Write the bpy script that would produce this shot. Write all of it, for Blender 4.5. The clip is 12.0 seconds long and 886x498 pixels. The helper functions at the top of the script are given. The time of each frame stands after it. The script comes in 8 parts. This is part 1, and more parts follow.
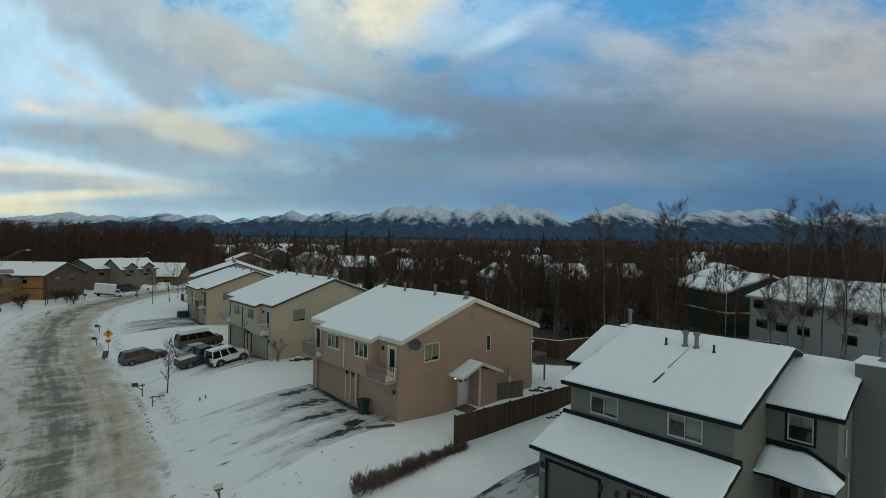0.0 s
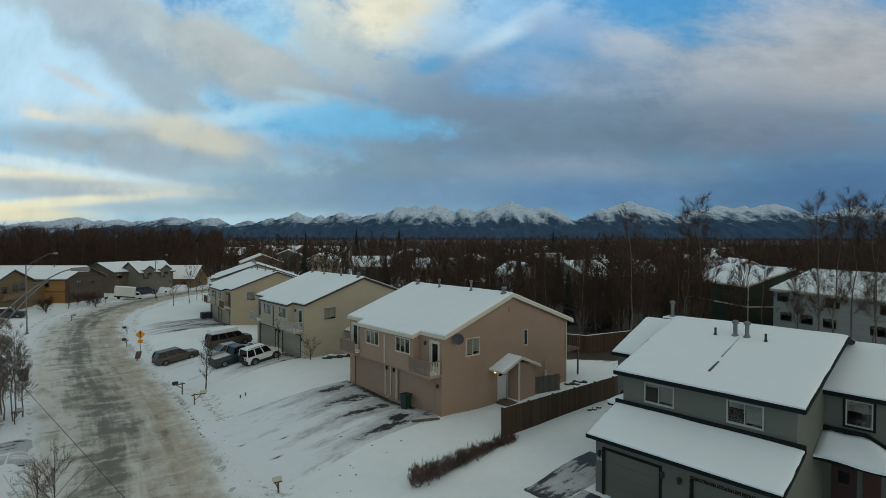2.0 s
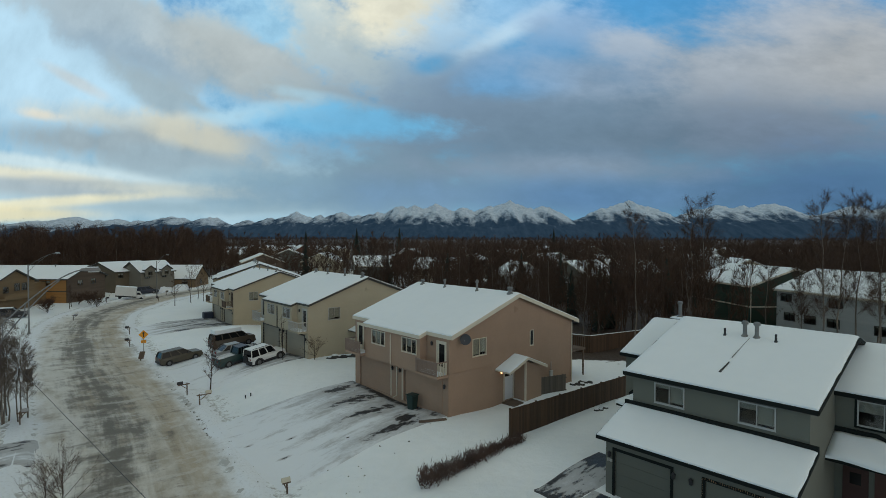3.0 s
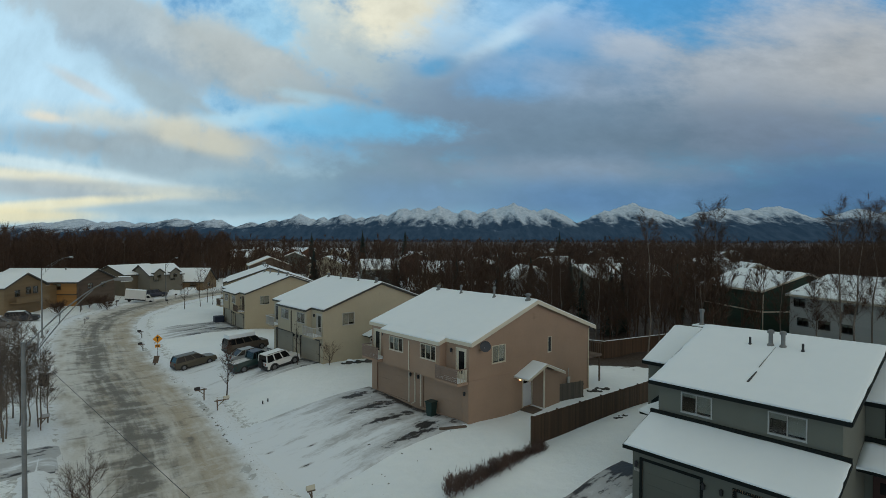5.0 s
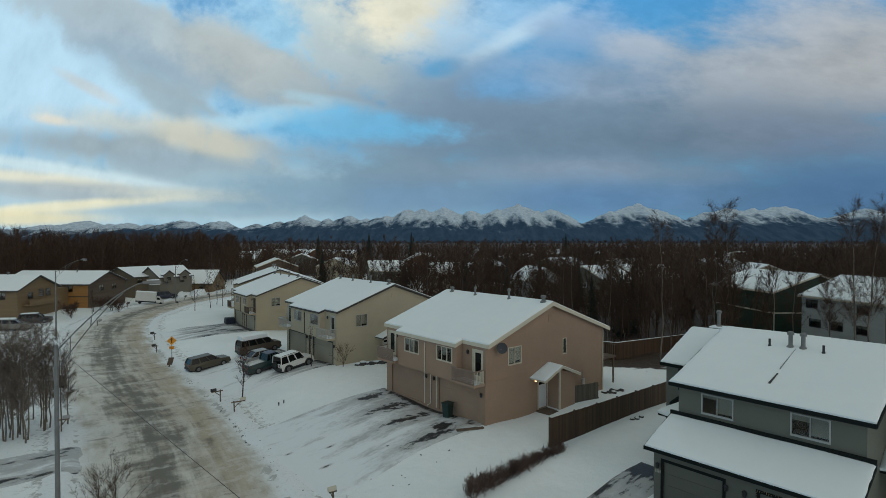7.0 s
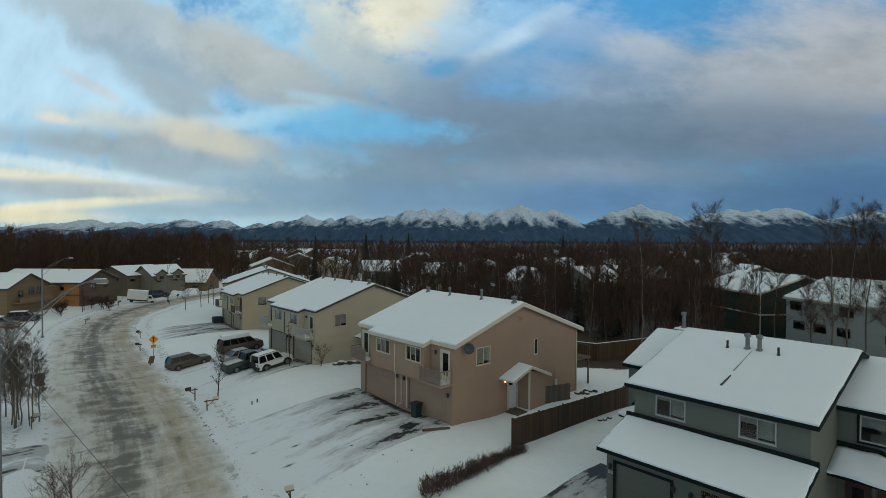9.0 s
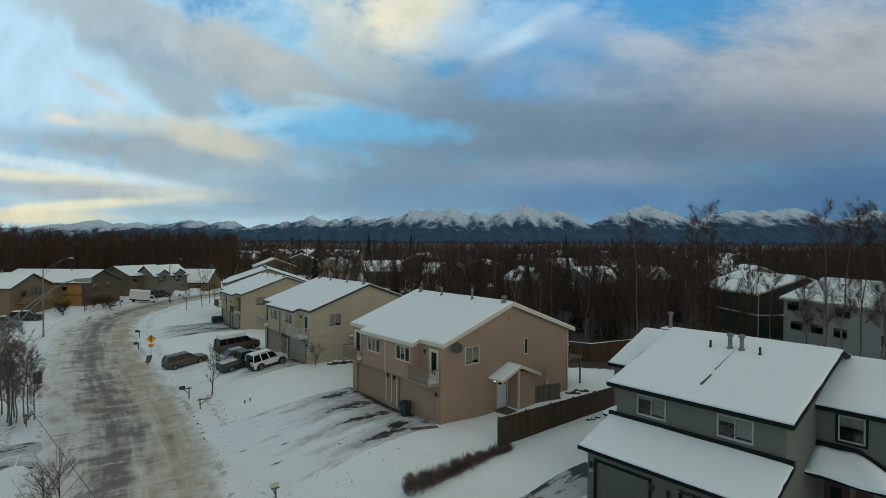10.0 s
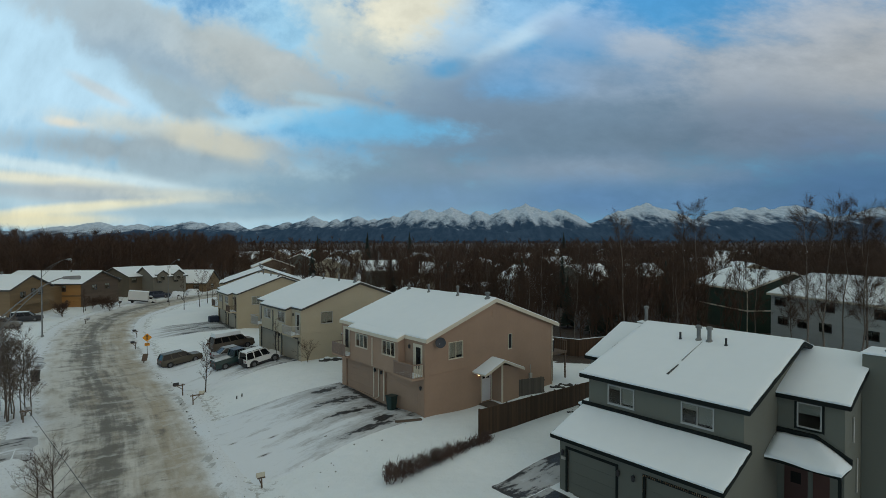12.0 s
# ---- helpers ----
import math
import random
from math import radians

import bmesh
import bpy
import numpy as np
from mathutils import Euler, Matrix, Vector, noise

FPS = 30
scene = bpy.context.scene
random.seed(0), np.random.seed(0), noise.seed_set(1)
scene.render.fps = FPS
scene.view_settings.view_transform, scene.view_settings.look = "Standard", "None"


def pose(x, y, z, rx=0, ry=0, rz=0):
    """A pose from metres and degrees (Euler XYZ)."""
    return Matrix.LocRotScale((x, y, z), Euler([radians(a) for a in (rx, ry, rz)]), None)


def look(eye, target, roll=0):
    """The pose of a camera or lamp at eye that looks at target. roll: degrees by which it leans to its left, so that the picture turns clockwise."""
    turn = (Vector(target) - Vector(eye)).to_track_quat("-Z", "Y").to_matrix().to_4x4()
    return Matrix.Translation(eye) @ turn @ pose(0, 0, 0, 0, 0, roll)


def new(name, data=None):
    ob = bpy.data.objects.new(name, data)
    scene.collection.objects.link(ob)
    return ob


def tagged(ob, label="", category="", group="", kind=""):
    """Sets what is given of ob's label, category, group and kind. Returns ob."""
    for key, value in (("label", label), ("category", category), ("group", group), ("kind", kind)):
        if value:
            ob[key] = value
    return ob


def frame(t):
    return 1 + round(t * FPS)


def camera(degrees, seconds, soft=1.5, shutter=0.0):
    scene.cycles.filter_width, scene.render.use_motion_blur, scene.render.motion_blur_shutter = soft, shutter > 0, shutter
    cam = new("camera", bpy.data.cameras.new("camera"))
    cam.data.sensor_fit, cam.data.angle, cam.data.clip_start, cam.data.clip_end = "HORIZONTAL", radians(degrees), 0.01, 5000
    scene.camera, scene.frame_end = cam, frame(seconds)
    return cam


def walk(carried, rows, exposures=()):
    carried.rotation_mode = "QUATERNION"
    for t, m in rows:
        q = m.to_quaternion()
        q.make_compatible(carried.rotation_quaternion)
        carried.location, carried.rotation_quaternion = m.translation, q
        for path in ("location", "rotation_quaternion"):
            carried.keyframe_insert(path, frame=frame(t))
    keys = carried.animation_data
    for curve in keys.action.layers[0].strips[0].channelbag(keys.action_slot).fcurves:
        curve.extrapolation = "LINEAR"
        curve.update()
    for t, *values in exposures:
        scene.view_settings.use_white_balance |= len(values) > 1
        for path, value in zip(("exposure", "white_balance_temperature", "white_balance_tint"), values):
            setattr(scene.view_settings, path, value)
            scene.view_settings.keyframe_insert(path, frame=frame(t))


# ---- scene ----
cam = camera(79.5, 12.0, soft=0.8)
PATH = [
    (0, (0.053, 0.008, 12.231), (0.026, 2.008, 12.186), 0.9),
    (0.5, (-0.613, -0.125, 12.186), (-0.65, 1.875, 12.141), 0.6),
    (1, (-1.376, -0.358, 12.139), (-1.423, 1.641, 12.095), 0.4),
    (1.5, (-1.962, -0.468, 12.011), (-2.007, 1.531, 11.966), 0.2),
    (2, (-2.32, -0.474, 11.933), (-2.364, 1.525, 11.888), 0.1),
    (2.5, (-2.575, -0.446, 11.914), (-2.616, 1.553, 11.866), 0.1),
    (3.5, (-3.08, -0.4, 12.08), (-3.122, 1.599, 12.036), 0.15),
    (4.5, (-3.624, -0.41, 12.246), (-3.671, 1.589, 12.205), 0.2),
    (5, (-3.923, -0.46, 12.27), (-3.976, 1.538, 12.232), 0.2),
    (5.5, (-4.194, -0.493, 12.298), (-4.253, 1.506, 12.26), 0.1),
    (6, (-4.433, -0.563, 12.307), (-4.498, 1.436, 12.27), 0.1),
    (6.5, (-4.676, -0.646, 12.318), (-4.744, 1.353, 12.282), -0.0),
    (6.75, (-4.745, -0.665, 12.332), (-4.814, 1.334, 12.297), 0.0),
    (7, (-4.705, -0.677, 12.348), (-4.775, 1.322, 12.314), 0.05),
    (7.5, (-4.33, -0.692, 12.372), (-4.4, 1.307, 12.338), 0.1),
    (8, (-3.74, -0.695, 12.39), (-3.811, 1.304, 12.356), 0.15),
    (8.5, (-3.087, -0.689, 12.398), (-3.159, 1.309, 12.365), 0.2),
    (9, (-2.438, -0.642, 12.376), (-2.516, 1.356, 12.342), 0.3),
    (9.5, (-1.856, -0.69, 12.36), (-1.943, 1.308, 12.327), 0.3),
    (10, (-1.333, -0.811, 12.343), (-1.43, 1.186, 12.311), 0.3),
    (10.5, (-0.817, -0.961, 12.3), (-0.918, 1.036, 12.27), 0.4),
    (11, (-0.256, -1.225, 12.243), (-0.36, 0.772, 12.21), 0.5),
    (11.5, (0.087, -1.489, 12.222), (-0.01, 0.509, 12.183), 0.4),
    (12, (-0.07, -1.747, 12.215), (-0.171, 0.25, 12.182), -0.1),
]
walk(cam, [(t, look(eye, target, roll)) for t, eye, target, roll in PATH])

# ---- light ----
scene.view_settings.exposure = 0.0
world = bpy.data.worlds.new("winter_sky")
scene.world = world
world.use_nodes = True
wn, wl = world.node_tree.nodes, world.node_tree.links
wn.clear()


def wnode(kind, **kw):
    n = wn.new(kind)
    for k, v in kw.items():
        if k == "operation":
            n.operation = v
        elif k == "blend":
            n.blend_type = v
        elif k == "data":
            n.data_type = v
        elif k == "clamp":
            n.use_clamp = v
    return n


def wmath(op, a, b=0.0, c=0.0, clamp=False):
    n = wnode("ShaderNodeMath", operation=op, clamp=clamp)
    for k, v in enumerate((a, b, c)):
        if isinstance(v, (int, float)):
            n.inputs[k].default_value = v
        else:
            wl.new(v, n.inputs[k])
    return n.outputs[0]


def wmix(fac, a, b):
    n = wn.new("ShaderNodeMix")
    n.data_type = "RGBA"
    for k, v in ((0, fac), (6, a), (7, b)):
        if isinstance(v, (int, float)):
            n.inputs[k].default_value = v
        elif isinstance(v, tuple):
            n.inputs[k].default_value = (*v, 1)
        else:
            wl.new(v, n.inputs[k])
    return n.outputs[2]


def srgb(r, g, b):
    return tuple((c / 255 / 12.92) if c <= 10 else ((c / 255 + 0.055) / 1.055) ** 2.4 for c in (r, g, b))


SKY_POWER = 1.14
OVERHEAD_A, OVERHEAD_B = (138, 149, 145), (164, 170, 163)
SUN_EL, SUN_AZ = radians(14), radians(140)      # low winter sun behind thin cloud, at the viewer's back
sky = wn.new("ShaderNodeTexSky")
sky.sky_type = "NISHITA"
sky.sun_disc = False
sky.sun_elevation, sky.sun_rotation = SUN_EL, SUN_AZ
way = wn.new("ShaderNodeTexCoord").outputs["Generated"]
sep = wn.new("ShaderNodeSeparateXYZ")
wl.new(way, sep.inputs[0])
ahead = wmath("ADD", wmath("ABSOLUTE", sep.outputs[1]), 0.04)
CU = wmath("DIVIDE", sep.outputs[0], ahead)
CV = wmath("DIVIDE", sep.outputs[2], ahead)
SLANT = wmath("MULTIPLY", CV, 0.9)                 # the banks lean more the higher they stand
DRIFT = wmath("SUBTRACT", CU, wmath("MULTIPLY", CV, SLANT))
RISE = wmath("ADD", CV, wmath("MULTIPLY", CU, SLANT))


def wnoise(su, sv, detail, rough, seed):
    c = wn.new("ShaderNodeCombineXYZ")
    wl.new(wmath("MULTIPLY", DRIFT, su), c.inputs[0])
    wl.new(wmath("MULTIPLY", RISE, sv), c.inputs[1])
    c.inputs[2].default_value = seed
    n = wn.new("ShaderNodeTexNoise")
    wl.new(c.outputs[0], n.inputs["Vector"])
    n.inputs["Scale"].default_value, n.inputs["Detail"].default_value, n.inputs["Roughness"].default_value = 1.0, detail, rough
    return n.outputs[0]


BILLOW = wnoise(4.2, 7.5, 8, 0.6, 1.7)
FINE = wnoise(15, 24, 7, 0.62, 4.2)
STREAK = wnoise(3.5, 20, 7, 0.6, 8.1)
EDGE = wmath("ADD", wmath("MULTIPLY", wmath("SUBTRACT", BILLOW, 0.5), 5.0), wmath("MULTIPLY", wmath("SUBTRACT", FINE, 0.5), 2.2))

# clear sky, deeper blue towards the zenith, from the sky texture tinted by the thin haze
haze = wmix(wmath("MULTIPLY", CV, 2.2, clamp=True), srgb(99, 170, 206), srgb(68, 144, 199))
tinted = wn.new("ShaderNodeMix")
tinted.data_type, tinted.blend_type = "RGBA", "MIX"
tinted.inputs[0].default_value = 0.9
skyscale = wn.new("ShaderNodeMix")
skyscale.data_type, skyscale.blend_type = "RGBA", "MULTIPLY"
skyscale.inputs[0].default_value = 1.0
wl.new(sky.outputs[0], skyscale.inputs[6])
skyscale.inputs[7].default_value = (0.12, 0.12, 0.12, 1)
wl.new(skyscale.outputs[2], tinted.inputs[6])
wl.new(haze, tinted.inputs[7])
SKYCOL = tinted.outputs[2]


def shade_of(rgb):
    return tuple(1.06 * c / SKY_POWER for c in srgb(*rgb))


def cloud(u, v, ru, rv, turn, rgb, amount, soft=0.5, rough=0.5, streak=0.0):
    """One bank of cloud: where it lies (as slopes right and up), its radii, its turn in degrees, colour and thickness."""
    global SKYCOL
    c, s = math.cos(radians(turn)), math.sin(radians(turn))
    du, dv = wmath("SUBTRACT", CU, u), wmath("SUBTRACT", CV, v)
    a = wmath("DIVIDE", wmath("ADD", wmath("MULTIPLY", du, c), wmath("MULTIPLY", dv, s)), ru)
    b = wmath("DIVIDE", wmath("SUBTRACT", wmath("MULTIPLY", dv, c), wmath("MULTIPLY", du, s)), rv)
    d = wmath("SQRT", wmath("ADD", wmath("MULTIPLY", a, a), wmath("MULTIPLY", b, b)))
    d = wmath("SUBTRACT", d, wmath("MULTIPLY", EDGE, rough))
    if streak:
        d = wmath("SUBTRACT", d, wmath("MULTIPLY", wmath("SUBTRACT", STREAK, 0.5), streak))
    m = wn.new("ShaderNodeMapRange")
    m.interpolation_type = "SMOOTHSTEP"
    wl.new(d, m.inputs[0])
    for k, x in ((1, 1 + soft), (2, 1 - soft), (3, 0.0), (4, amount)):
        m.inputs[k].default_value = x
    SKYCOL = wmix(m.outputs[0], SKYCOL, shade_of(rgb))

cloud(-0.800, 0.321, 0.446, 0.255, 0, (185, 220, 239), 0.95, 0.5, 0.38, 0.3)
cloud(-0.542, 0.083, 0.594, 0.076, 0, (175, 200, 210), 0.95, 0.6, 0.25, 0.3)
cloud(-0.362, 0.315, 0.202, 0.127, 0, (158, 201, 227), 0.70, 0.6, 0.50, 0.3)
cloud(-0.305, 0.382, 0.117, 0.090, 0, (158, 205, 231), 0.75, 0.6, 0.50, 0.3)
cloud(-0.468, 0.329, 0.329, 0.062, -19, (158, 175, 183), 0.88, 0.4, 0.50, 0.7)
cloud(-0.595, 0.344, 0.127, 0.051, -22, (144, 169, 187), 0.70, 0.6, 0.50, 0.5)
cloud(-0.447, 0.370, 0.101, 0.040, -22, (179, 189, 189), 0.80, 0.6, 0.62, 0.4)
cloud(-0.352, 0.295, 0.149, 0.045, -22, (171, 182, 184), 0.85, 0.5, 0.62, 0.4)
cloud(-0.703, 0.430, 0.180, 0.042, -14, (167, 185, 194), 0.70, 0.6, 0.62, 0.4)
cloud(-0.268, 0.258, 0.095, 0.025, -8, (162, 179, 185), 0.80, 0.5, 0.62, 0.4)
cloud(-0.489, 0.229, 0.159, 0.029, -30, (152, 172, 181), 0.85, 0.5, 0.62, 0.5)
cloud(-0.681, 0.278, 0.064, 0.011, -28, (196, 200, 198), 0.60, 0.6, 0.38, 0.8)
cloud(-0.362, 0.220, 0.127, 0.017, 8, (185, 221, 237), 0.75, 0.6, 0.38, 1.0)
cloud(-0.595, 0.206, 0.223, 0.025, -8, (196, 202, 194), 0.75, 0.6, 0.62, 0.7)
cloud(-0.744, 0.218, 0.048, 0.011, -8, (225, 220, 203), 0.80, 0.6, 0.38, 1.0)
cloud(-0.649, 0.171, 0.339, 0.036, -5, (150, 167, 175), 0.90, 0.5, 0.62, 0.7)
cloud(-0.452, 0.173, 0.106, 0.025, -18, (202, 202, 185), 0.75, 0.6, 0.62, 0.5)
cloud(-0.767, 0.132, 0.265, 0.014, -9, (206, 228, 234), 0.85, 0.6, 0.38, 1.2)
cloud(-0.489, 0.128, 0.180, 0.028, -6, (150, 173, 185), 0.85, 0.5, 0.62, 0.7)
cloud(-0.800, 0.113, 0.202, 0.014, -6, (227, 226, 204), 0.85, 0.6, 0.38, 1.2)
cloud(-0.703, 0.087, 0.255, 0.018, -3, (165, 180, 187), 0.85, 0.5, 0.38, 1.2)
cloud(-0.489, 0.082, 0.159, 0.013, -2, (204, 211, 200), 0.75, 0.6, 0.38, 1.2)
cloud(-0.724, 0.061, 0.202, 0.010, 4, (229, 227, 198), 0.90, 0.6, 0.38, 1.2)
cloud(-0.822, 0.039, 0.159, 0.014, 0, (223, 217, 181), 0.85, 0.6, 0.30, 0.8)
cloud(-0.404, 0.053, 0.244, 0.015, 0, (148, 177, 191), 0.85, 0.5, 0.30, 1.0)
cloud(-0.383, 0.104, 0.117, 0.017, -4, (167, 198, 211), 0.50, 0.6, 0.38, 1.0)
cloud(-0.185, 0.085, 0.286, 0.045, 0, (125, 157, 176), 0.90, 0.5, 0.50, 0.5)
cloud(-0.227, 0.144, 0.127, 0.023, -4, (132, 172, 196), 0.50, 0.6, 0.62, 0.7)
cloud(-0.082, 0.123, 0.149, 0.042, 0, (117, 147, 164), 0.85, 0.5, 0.62, 0.5)
cloud(-0.134, 0.167, 0.085, 0.023, -15, (135, 164, 180), 0.70, 0.6, 0.62, 0.5)
cloud(-0.206, 0.373, 0.127, 0.064, -30, (191, 205, 205), 0.90, 0.5, 0.62, 0.3)
cloud(-0.160, 0.303, 0.127, 0.051, -30, (171, 188, 193), 0.92, 0.5, 0.62, 0.3)
cloud(-0.098, 0.412, 0.122, 0.076, -15, (221, 220, 201), 0.97, 0.5, 0.50, 0.1)
cloud(-0.227, 0.247, 0.095, 0.011, -10, (171, 216, 237), 0.60, 0.6, 0.38, 1.0)
cloud(-0.052, 0.260, 0.106, 0.051, -25, (145, 169, 185), 0.92, 0.5, 0.62, 0.3)
cloud(0.050, 0.387, 0.127, 0.058, 25, (147, 191, 223), 0.80, 0.8, 0.72, 0.1)
cloud(0.086, 0.359, 0.111, 0.014, 28, (187, 216, 234), 0.85, 0.9, 0.38, 0.2)
cloud(0.060, 0.239, 0.138, 0.042, -8, (133, 160, 187), 0.90, 0.7, 0.45, 0.1)
cloud(-0.036, 0.307, 0.036, 0.015, 10, (75, 161, 211), 0.85, 0.6, 0.30, 0.4)
cloud(0.221, 0.359, 0.080, 0.045, -10, (143, 174, 205), 0.85, 0.7, 0.54, 0.1)
cloud(0.311, 0.204, 0.530, 0.119, 0, (113, 137, 158), 0.97, 0.5, 0.32, 0.1)
cloud(0.141, 0.301, 0.095, 0.034, 12, (81, 161, 216), 0.80, 0.8, 0.45, 0.1)
cloud(0.306, 0.337, 0.062, 0.028, -8, (165, 181, 197), 0.95, 0.6, 0.45, 0.0)
cloud(0.271, 0.292, 0.180, 0.036, -4, (135, 158, 181), 0.80, 0.8, 0.45, 0.1)
cloud(0.625, 0.293, 0.244, 0.119, 4, (153, 164, 174), 0.97, 0.6, 0.36, 0.1)
cloud(0.615, 0.378, 0.138, 0.042, 4, (169, 181, 194), 0.85, 0.8, 0.45, 0.1)
cloud(0.712, 0.312, 0.127, 0.085, 0, (165, 170, 173), 0.80, 0.8, 0.36, 0.1)
cloud(0.380, 0.171, 0.350, 0.051, 0, (101, 125, 144), 0.75, 0.9, 0.36, 0.1)
cloud(0.605, 0.184, 0.244, 0.055, 0, (109, 126, 146), 0.80, 0.9, 0.36, 0.1)
cloud(0.479, 0.073, 0.456, 0.055, 0, (89, 122, 151), 0.92, 0.8, 0.27, 0.1)
cloud(0.692, 0.079, 0.223, 0.070, 0, (75, 110, 146), 0.90, 0.8, 0.27, 0.1)
cloud(-0.227, 0.209, 0.159, 0.028, -4, (100, 183, 227), 0.65, 0.6, 0.62, 0.7)
cloud(0.181, 0.118, 0.244, 0.021, 0, (131, 149, 166), 0.70, 0.9, 0.36, 0.2)
cloud(0.060, 0.074, 0.276, 0.034, 0, (109, 142, 171), 0.85, 0.8, 0.27, 0.2)
cloud(0.241, 0.071, 0.149, 0.028, 0, (85, 124, 163), 0.70, 0.9, 0.27, 0.2)
# thin and thick places within the banks
relief = wmath("ADD", 1.0, wmath("ADD", wmath("MULTIPLY", wmath("SUBTRACT", BILLOW, 0.5), 0.4), wmath("MULTIPLY", wmath("SUBTRACT", FINE, 0.5), 0.42)))
shaded = wn.new("ShaderNodeMix")
shaded.data_type, shaded.blend_type = "RGBA", "MULTIPLY"
shaded.inputs[0].default_value = 1.0
grey3 = wn.new("ShaderNodeCombineXYZ")
for k in range(3):
    wl.new(relief, grey3.inputs[k])
wl.new(SKYCOL, shaded.inputs[6])
wl.new(grey3.outputs[0], shaded.inputs[7])
SKYCOL = shaded.outputs[2]
# broken cloud goes on overhead and behind
over = wn.new("ShaderNodeMapRange")
over.interpolation_type = "SMOOTHSTEP"
wl.new(CV, over.inputs[0])
over.inputs[1].default_value, over.inputs[2].default_value = 0.46, 0.85
SKYCOL = wmix(over.outputs[0], SKYCOL, wmix(wmath("MULTIPLY", BILLOW, 1.0), srgb(*OVERHEAD_A), srgb(*OVERHEAD_B)))
background = wn.new("ShaderNodeBackground")
background.inputs[1].default_value = SKY_POWER
wl.new(SKYCOL, background.inputs[0])
wl.new(background.outputs[0], wn.new("ShaderNodeOutputWorld").inputs[0])

sun = new("sun", bpy.data.lights.new("sun", "SUN"))
sun.data.energy, sun.data.angle, sun.data.color = 0.45, radians(50), (1.0, 0.84, 0.62)
sun.matrix_world = look((0, 0, 50), Vector((0, 0, 50)) - Vector((math.sin(SUN_AZ) * math.cos(SUN_EL), math.cos(SUN_AZ) * math.cos(SUN_EL), math.sin(SUN_EL))))

# ---- materials ----
def surf(name, dark, light, scale=3.0, rough=0.7, bump=0.2, bscale=40.0, metal=0.0, stain=0.25, stretch=(1, 1, 1), vary=0.0, coat=0.0):
    """A surface between two colours: broad stains, fine grain and relief, in metres of the object."""
    m = bpy.data.materials.new(name)
    m.use_nodes = True
    n, l = m.node_tree.nodes, m.node_tree.links
    b = n["Principled BSDF"]
    co = n.new("ShaderNodeTexCoord")
    mp = n.new("ShaderNodeMapping")
    mp.inputs["Scale"].default_value = stretch
    l.new(co.outputs["Object"], mp.inputs[0])
    broad, fine, grain = (n.new("ShaderNodeTexNoise") for _ in range(3))
    for tex, sc, det in ((broad, scale * 0.35, 4), (fine, scale * 4, 6), (grain, bscale, 5)):
        l.new(mp.outputs[0], tex.inputs["Vector"])
        tex.inputs["Scale"].default_value, tex.inputs["Detail"].default_value = sc, det
    mix = n.new("ShaderNodeMix")
    mix.data_type = "RGBA"
    mix.inputs[6].default_value, mix.inputs[7].default_value = (*dark, 1), (*light, 1)
    ad = n.new("ShaderNodeMath")
    ad.operation = "MULTIPLY_ADD"
    l.new(broad.outputs[0], ad.inputs[0])
    ad.inputs[1].default_value = 1 + stain * 2
    sb = n.new("ShaderNodeMath")
    sb.operation = "MULTIPLY_ADD"
    l.new(fine.outputs[0], sb.inputs[0])
    sb.inputs[1].default_value, sb.inputs[2].default_value = 0.7, -0.35 - stain
    l.new(sb.outputs[0], ad.inputs[2])
    l.new(ad.outputs[0], mix.inputs[0])
    out = mix.outputs[2]
    if vary:
        info = n.new("ShaderNodeObjectInfo")
        hs = n.new("ShaderNodeHueSaturation")
        mr = n.new("ShaderNodeMapRange")
        mr.inputs[3].default_value, mr.inputs[4].default_value = 1 - vary, 1 + vary
        l.new(info.outputs["Random"], mr.inputs[0])
        l.new(mr.outputs[0], hs.inputs["Value"])
        l.new(out, hs.inputs["Color"])
        out = hs.outputs[0]
    l.new(out, b.inputs["Base Color"])
    rr = n.new("ShaderNodeMapRange")
    rr.inputs[3].default_value, rr.inputs[4].default_value = max(0.03, rough - 0.12), min(1, rough + 0.12)
    l.new(fine.outputs[0], rr.inputs[0])
    l.new(rr.outputs[0], b.inputs["Roughness"])
    b.inputs["Metallic"].default_value = metal
    b.inputs["Coat Weight"].default_value = coat
    if bump:
        bp = n.new("ShaderNodeBump")
        bp.inputs["Strength"].default_value, bp.inputs["Distance"].default_value = bump, 0.02
        l.new(grain.outputs[0], bp.inputs["Height"])
        l.new(bp.outputs[0], b.inputs["Normal"])
    return m


def hexc(r, g, b):
    return srgb(r, g, b)


def shade(c, k):
    return tuple(min(1, x * k) for x in c)


def paint(name, c, spread=0.12, **kw):
    return surf(name, shade(c, 1 - spread), shade(c, 1 + spread), **kw)


SNOW = surf("snow", (0.74, 0.78, 0.80), (0.86, 0.885, 0.885), 0.6, 0.65, 0.35, 14, stain=0.1)
ROOFSNOW = surf("roof_snow", (0.78, 0.815, 0.83), (0.86, 0.885, 0.885), 0.4, 0.6, 0.15, 9, stain=0.05)
DIRTYSNOW = surf("dirty_snow", (0.3, 0.28, 0.26), (0.8, 0.82, 0.84), 2.2, 0.7, 0.6, 12, stain=0.4)
PINK = paint("pink_stucco", (0.348, 0.229, 0.157), 0.13, scale=1.2, bump=0.5, bscale=90, rough=0.85)
TAN = paint("tan_siding", (0.44, 0.372, 0.262), 0.09, scale=1.2, bump=0.4, bscale=70, rough=0.8)
TAN2 = paint("beige_siding", (0.41, 0.335, 0.225), 0.09, scale=1.2, bump=0.4, bscale=70, rough=0.8)
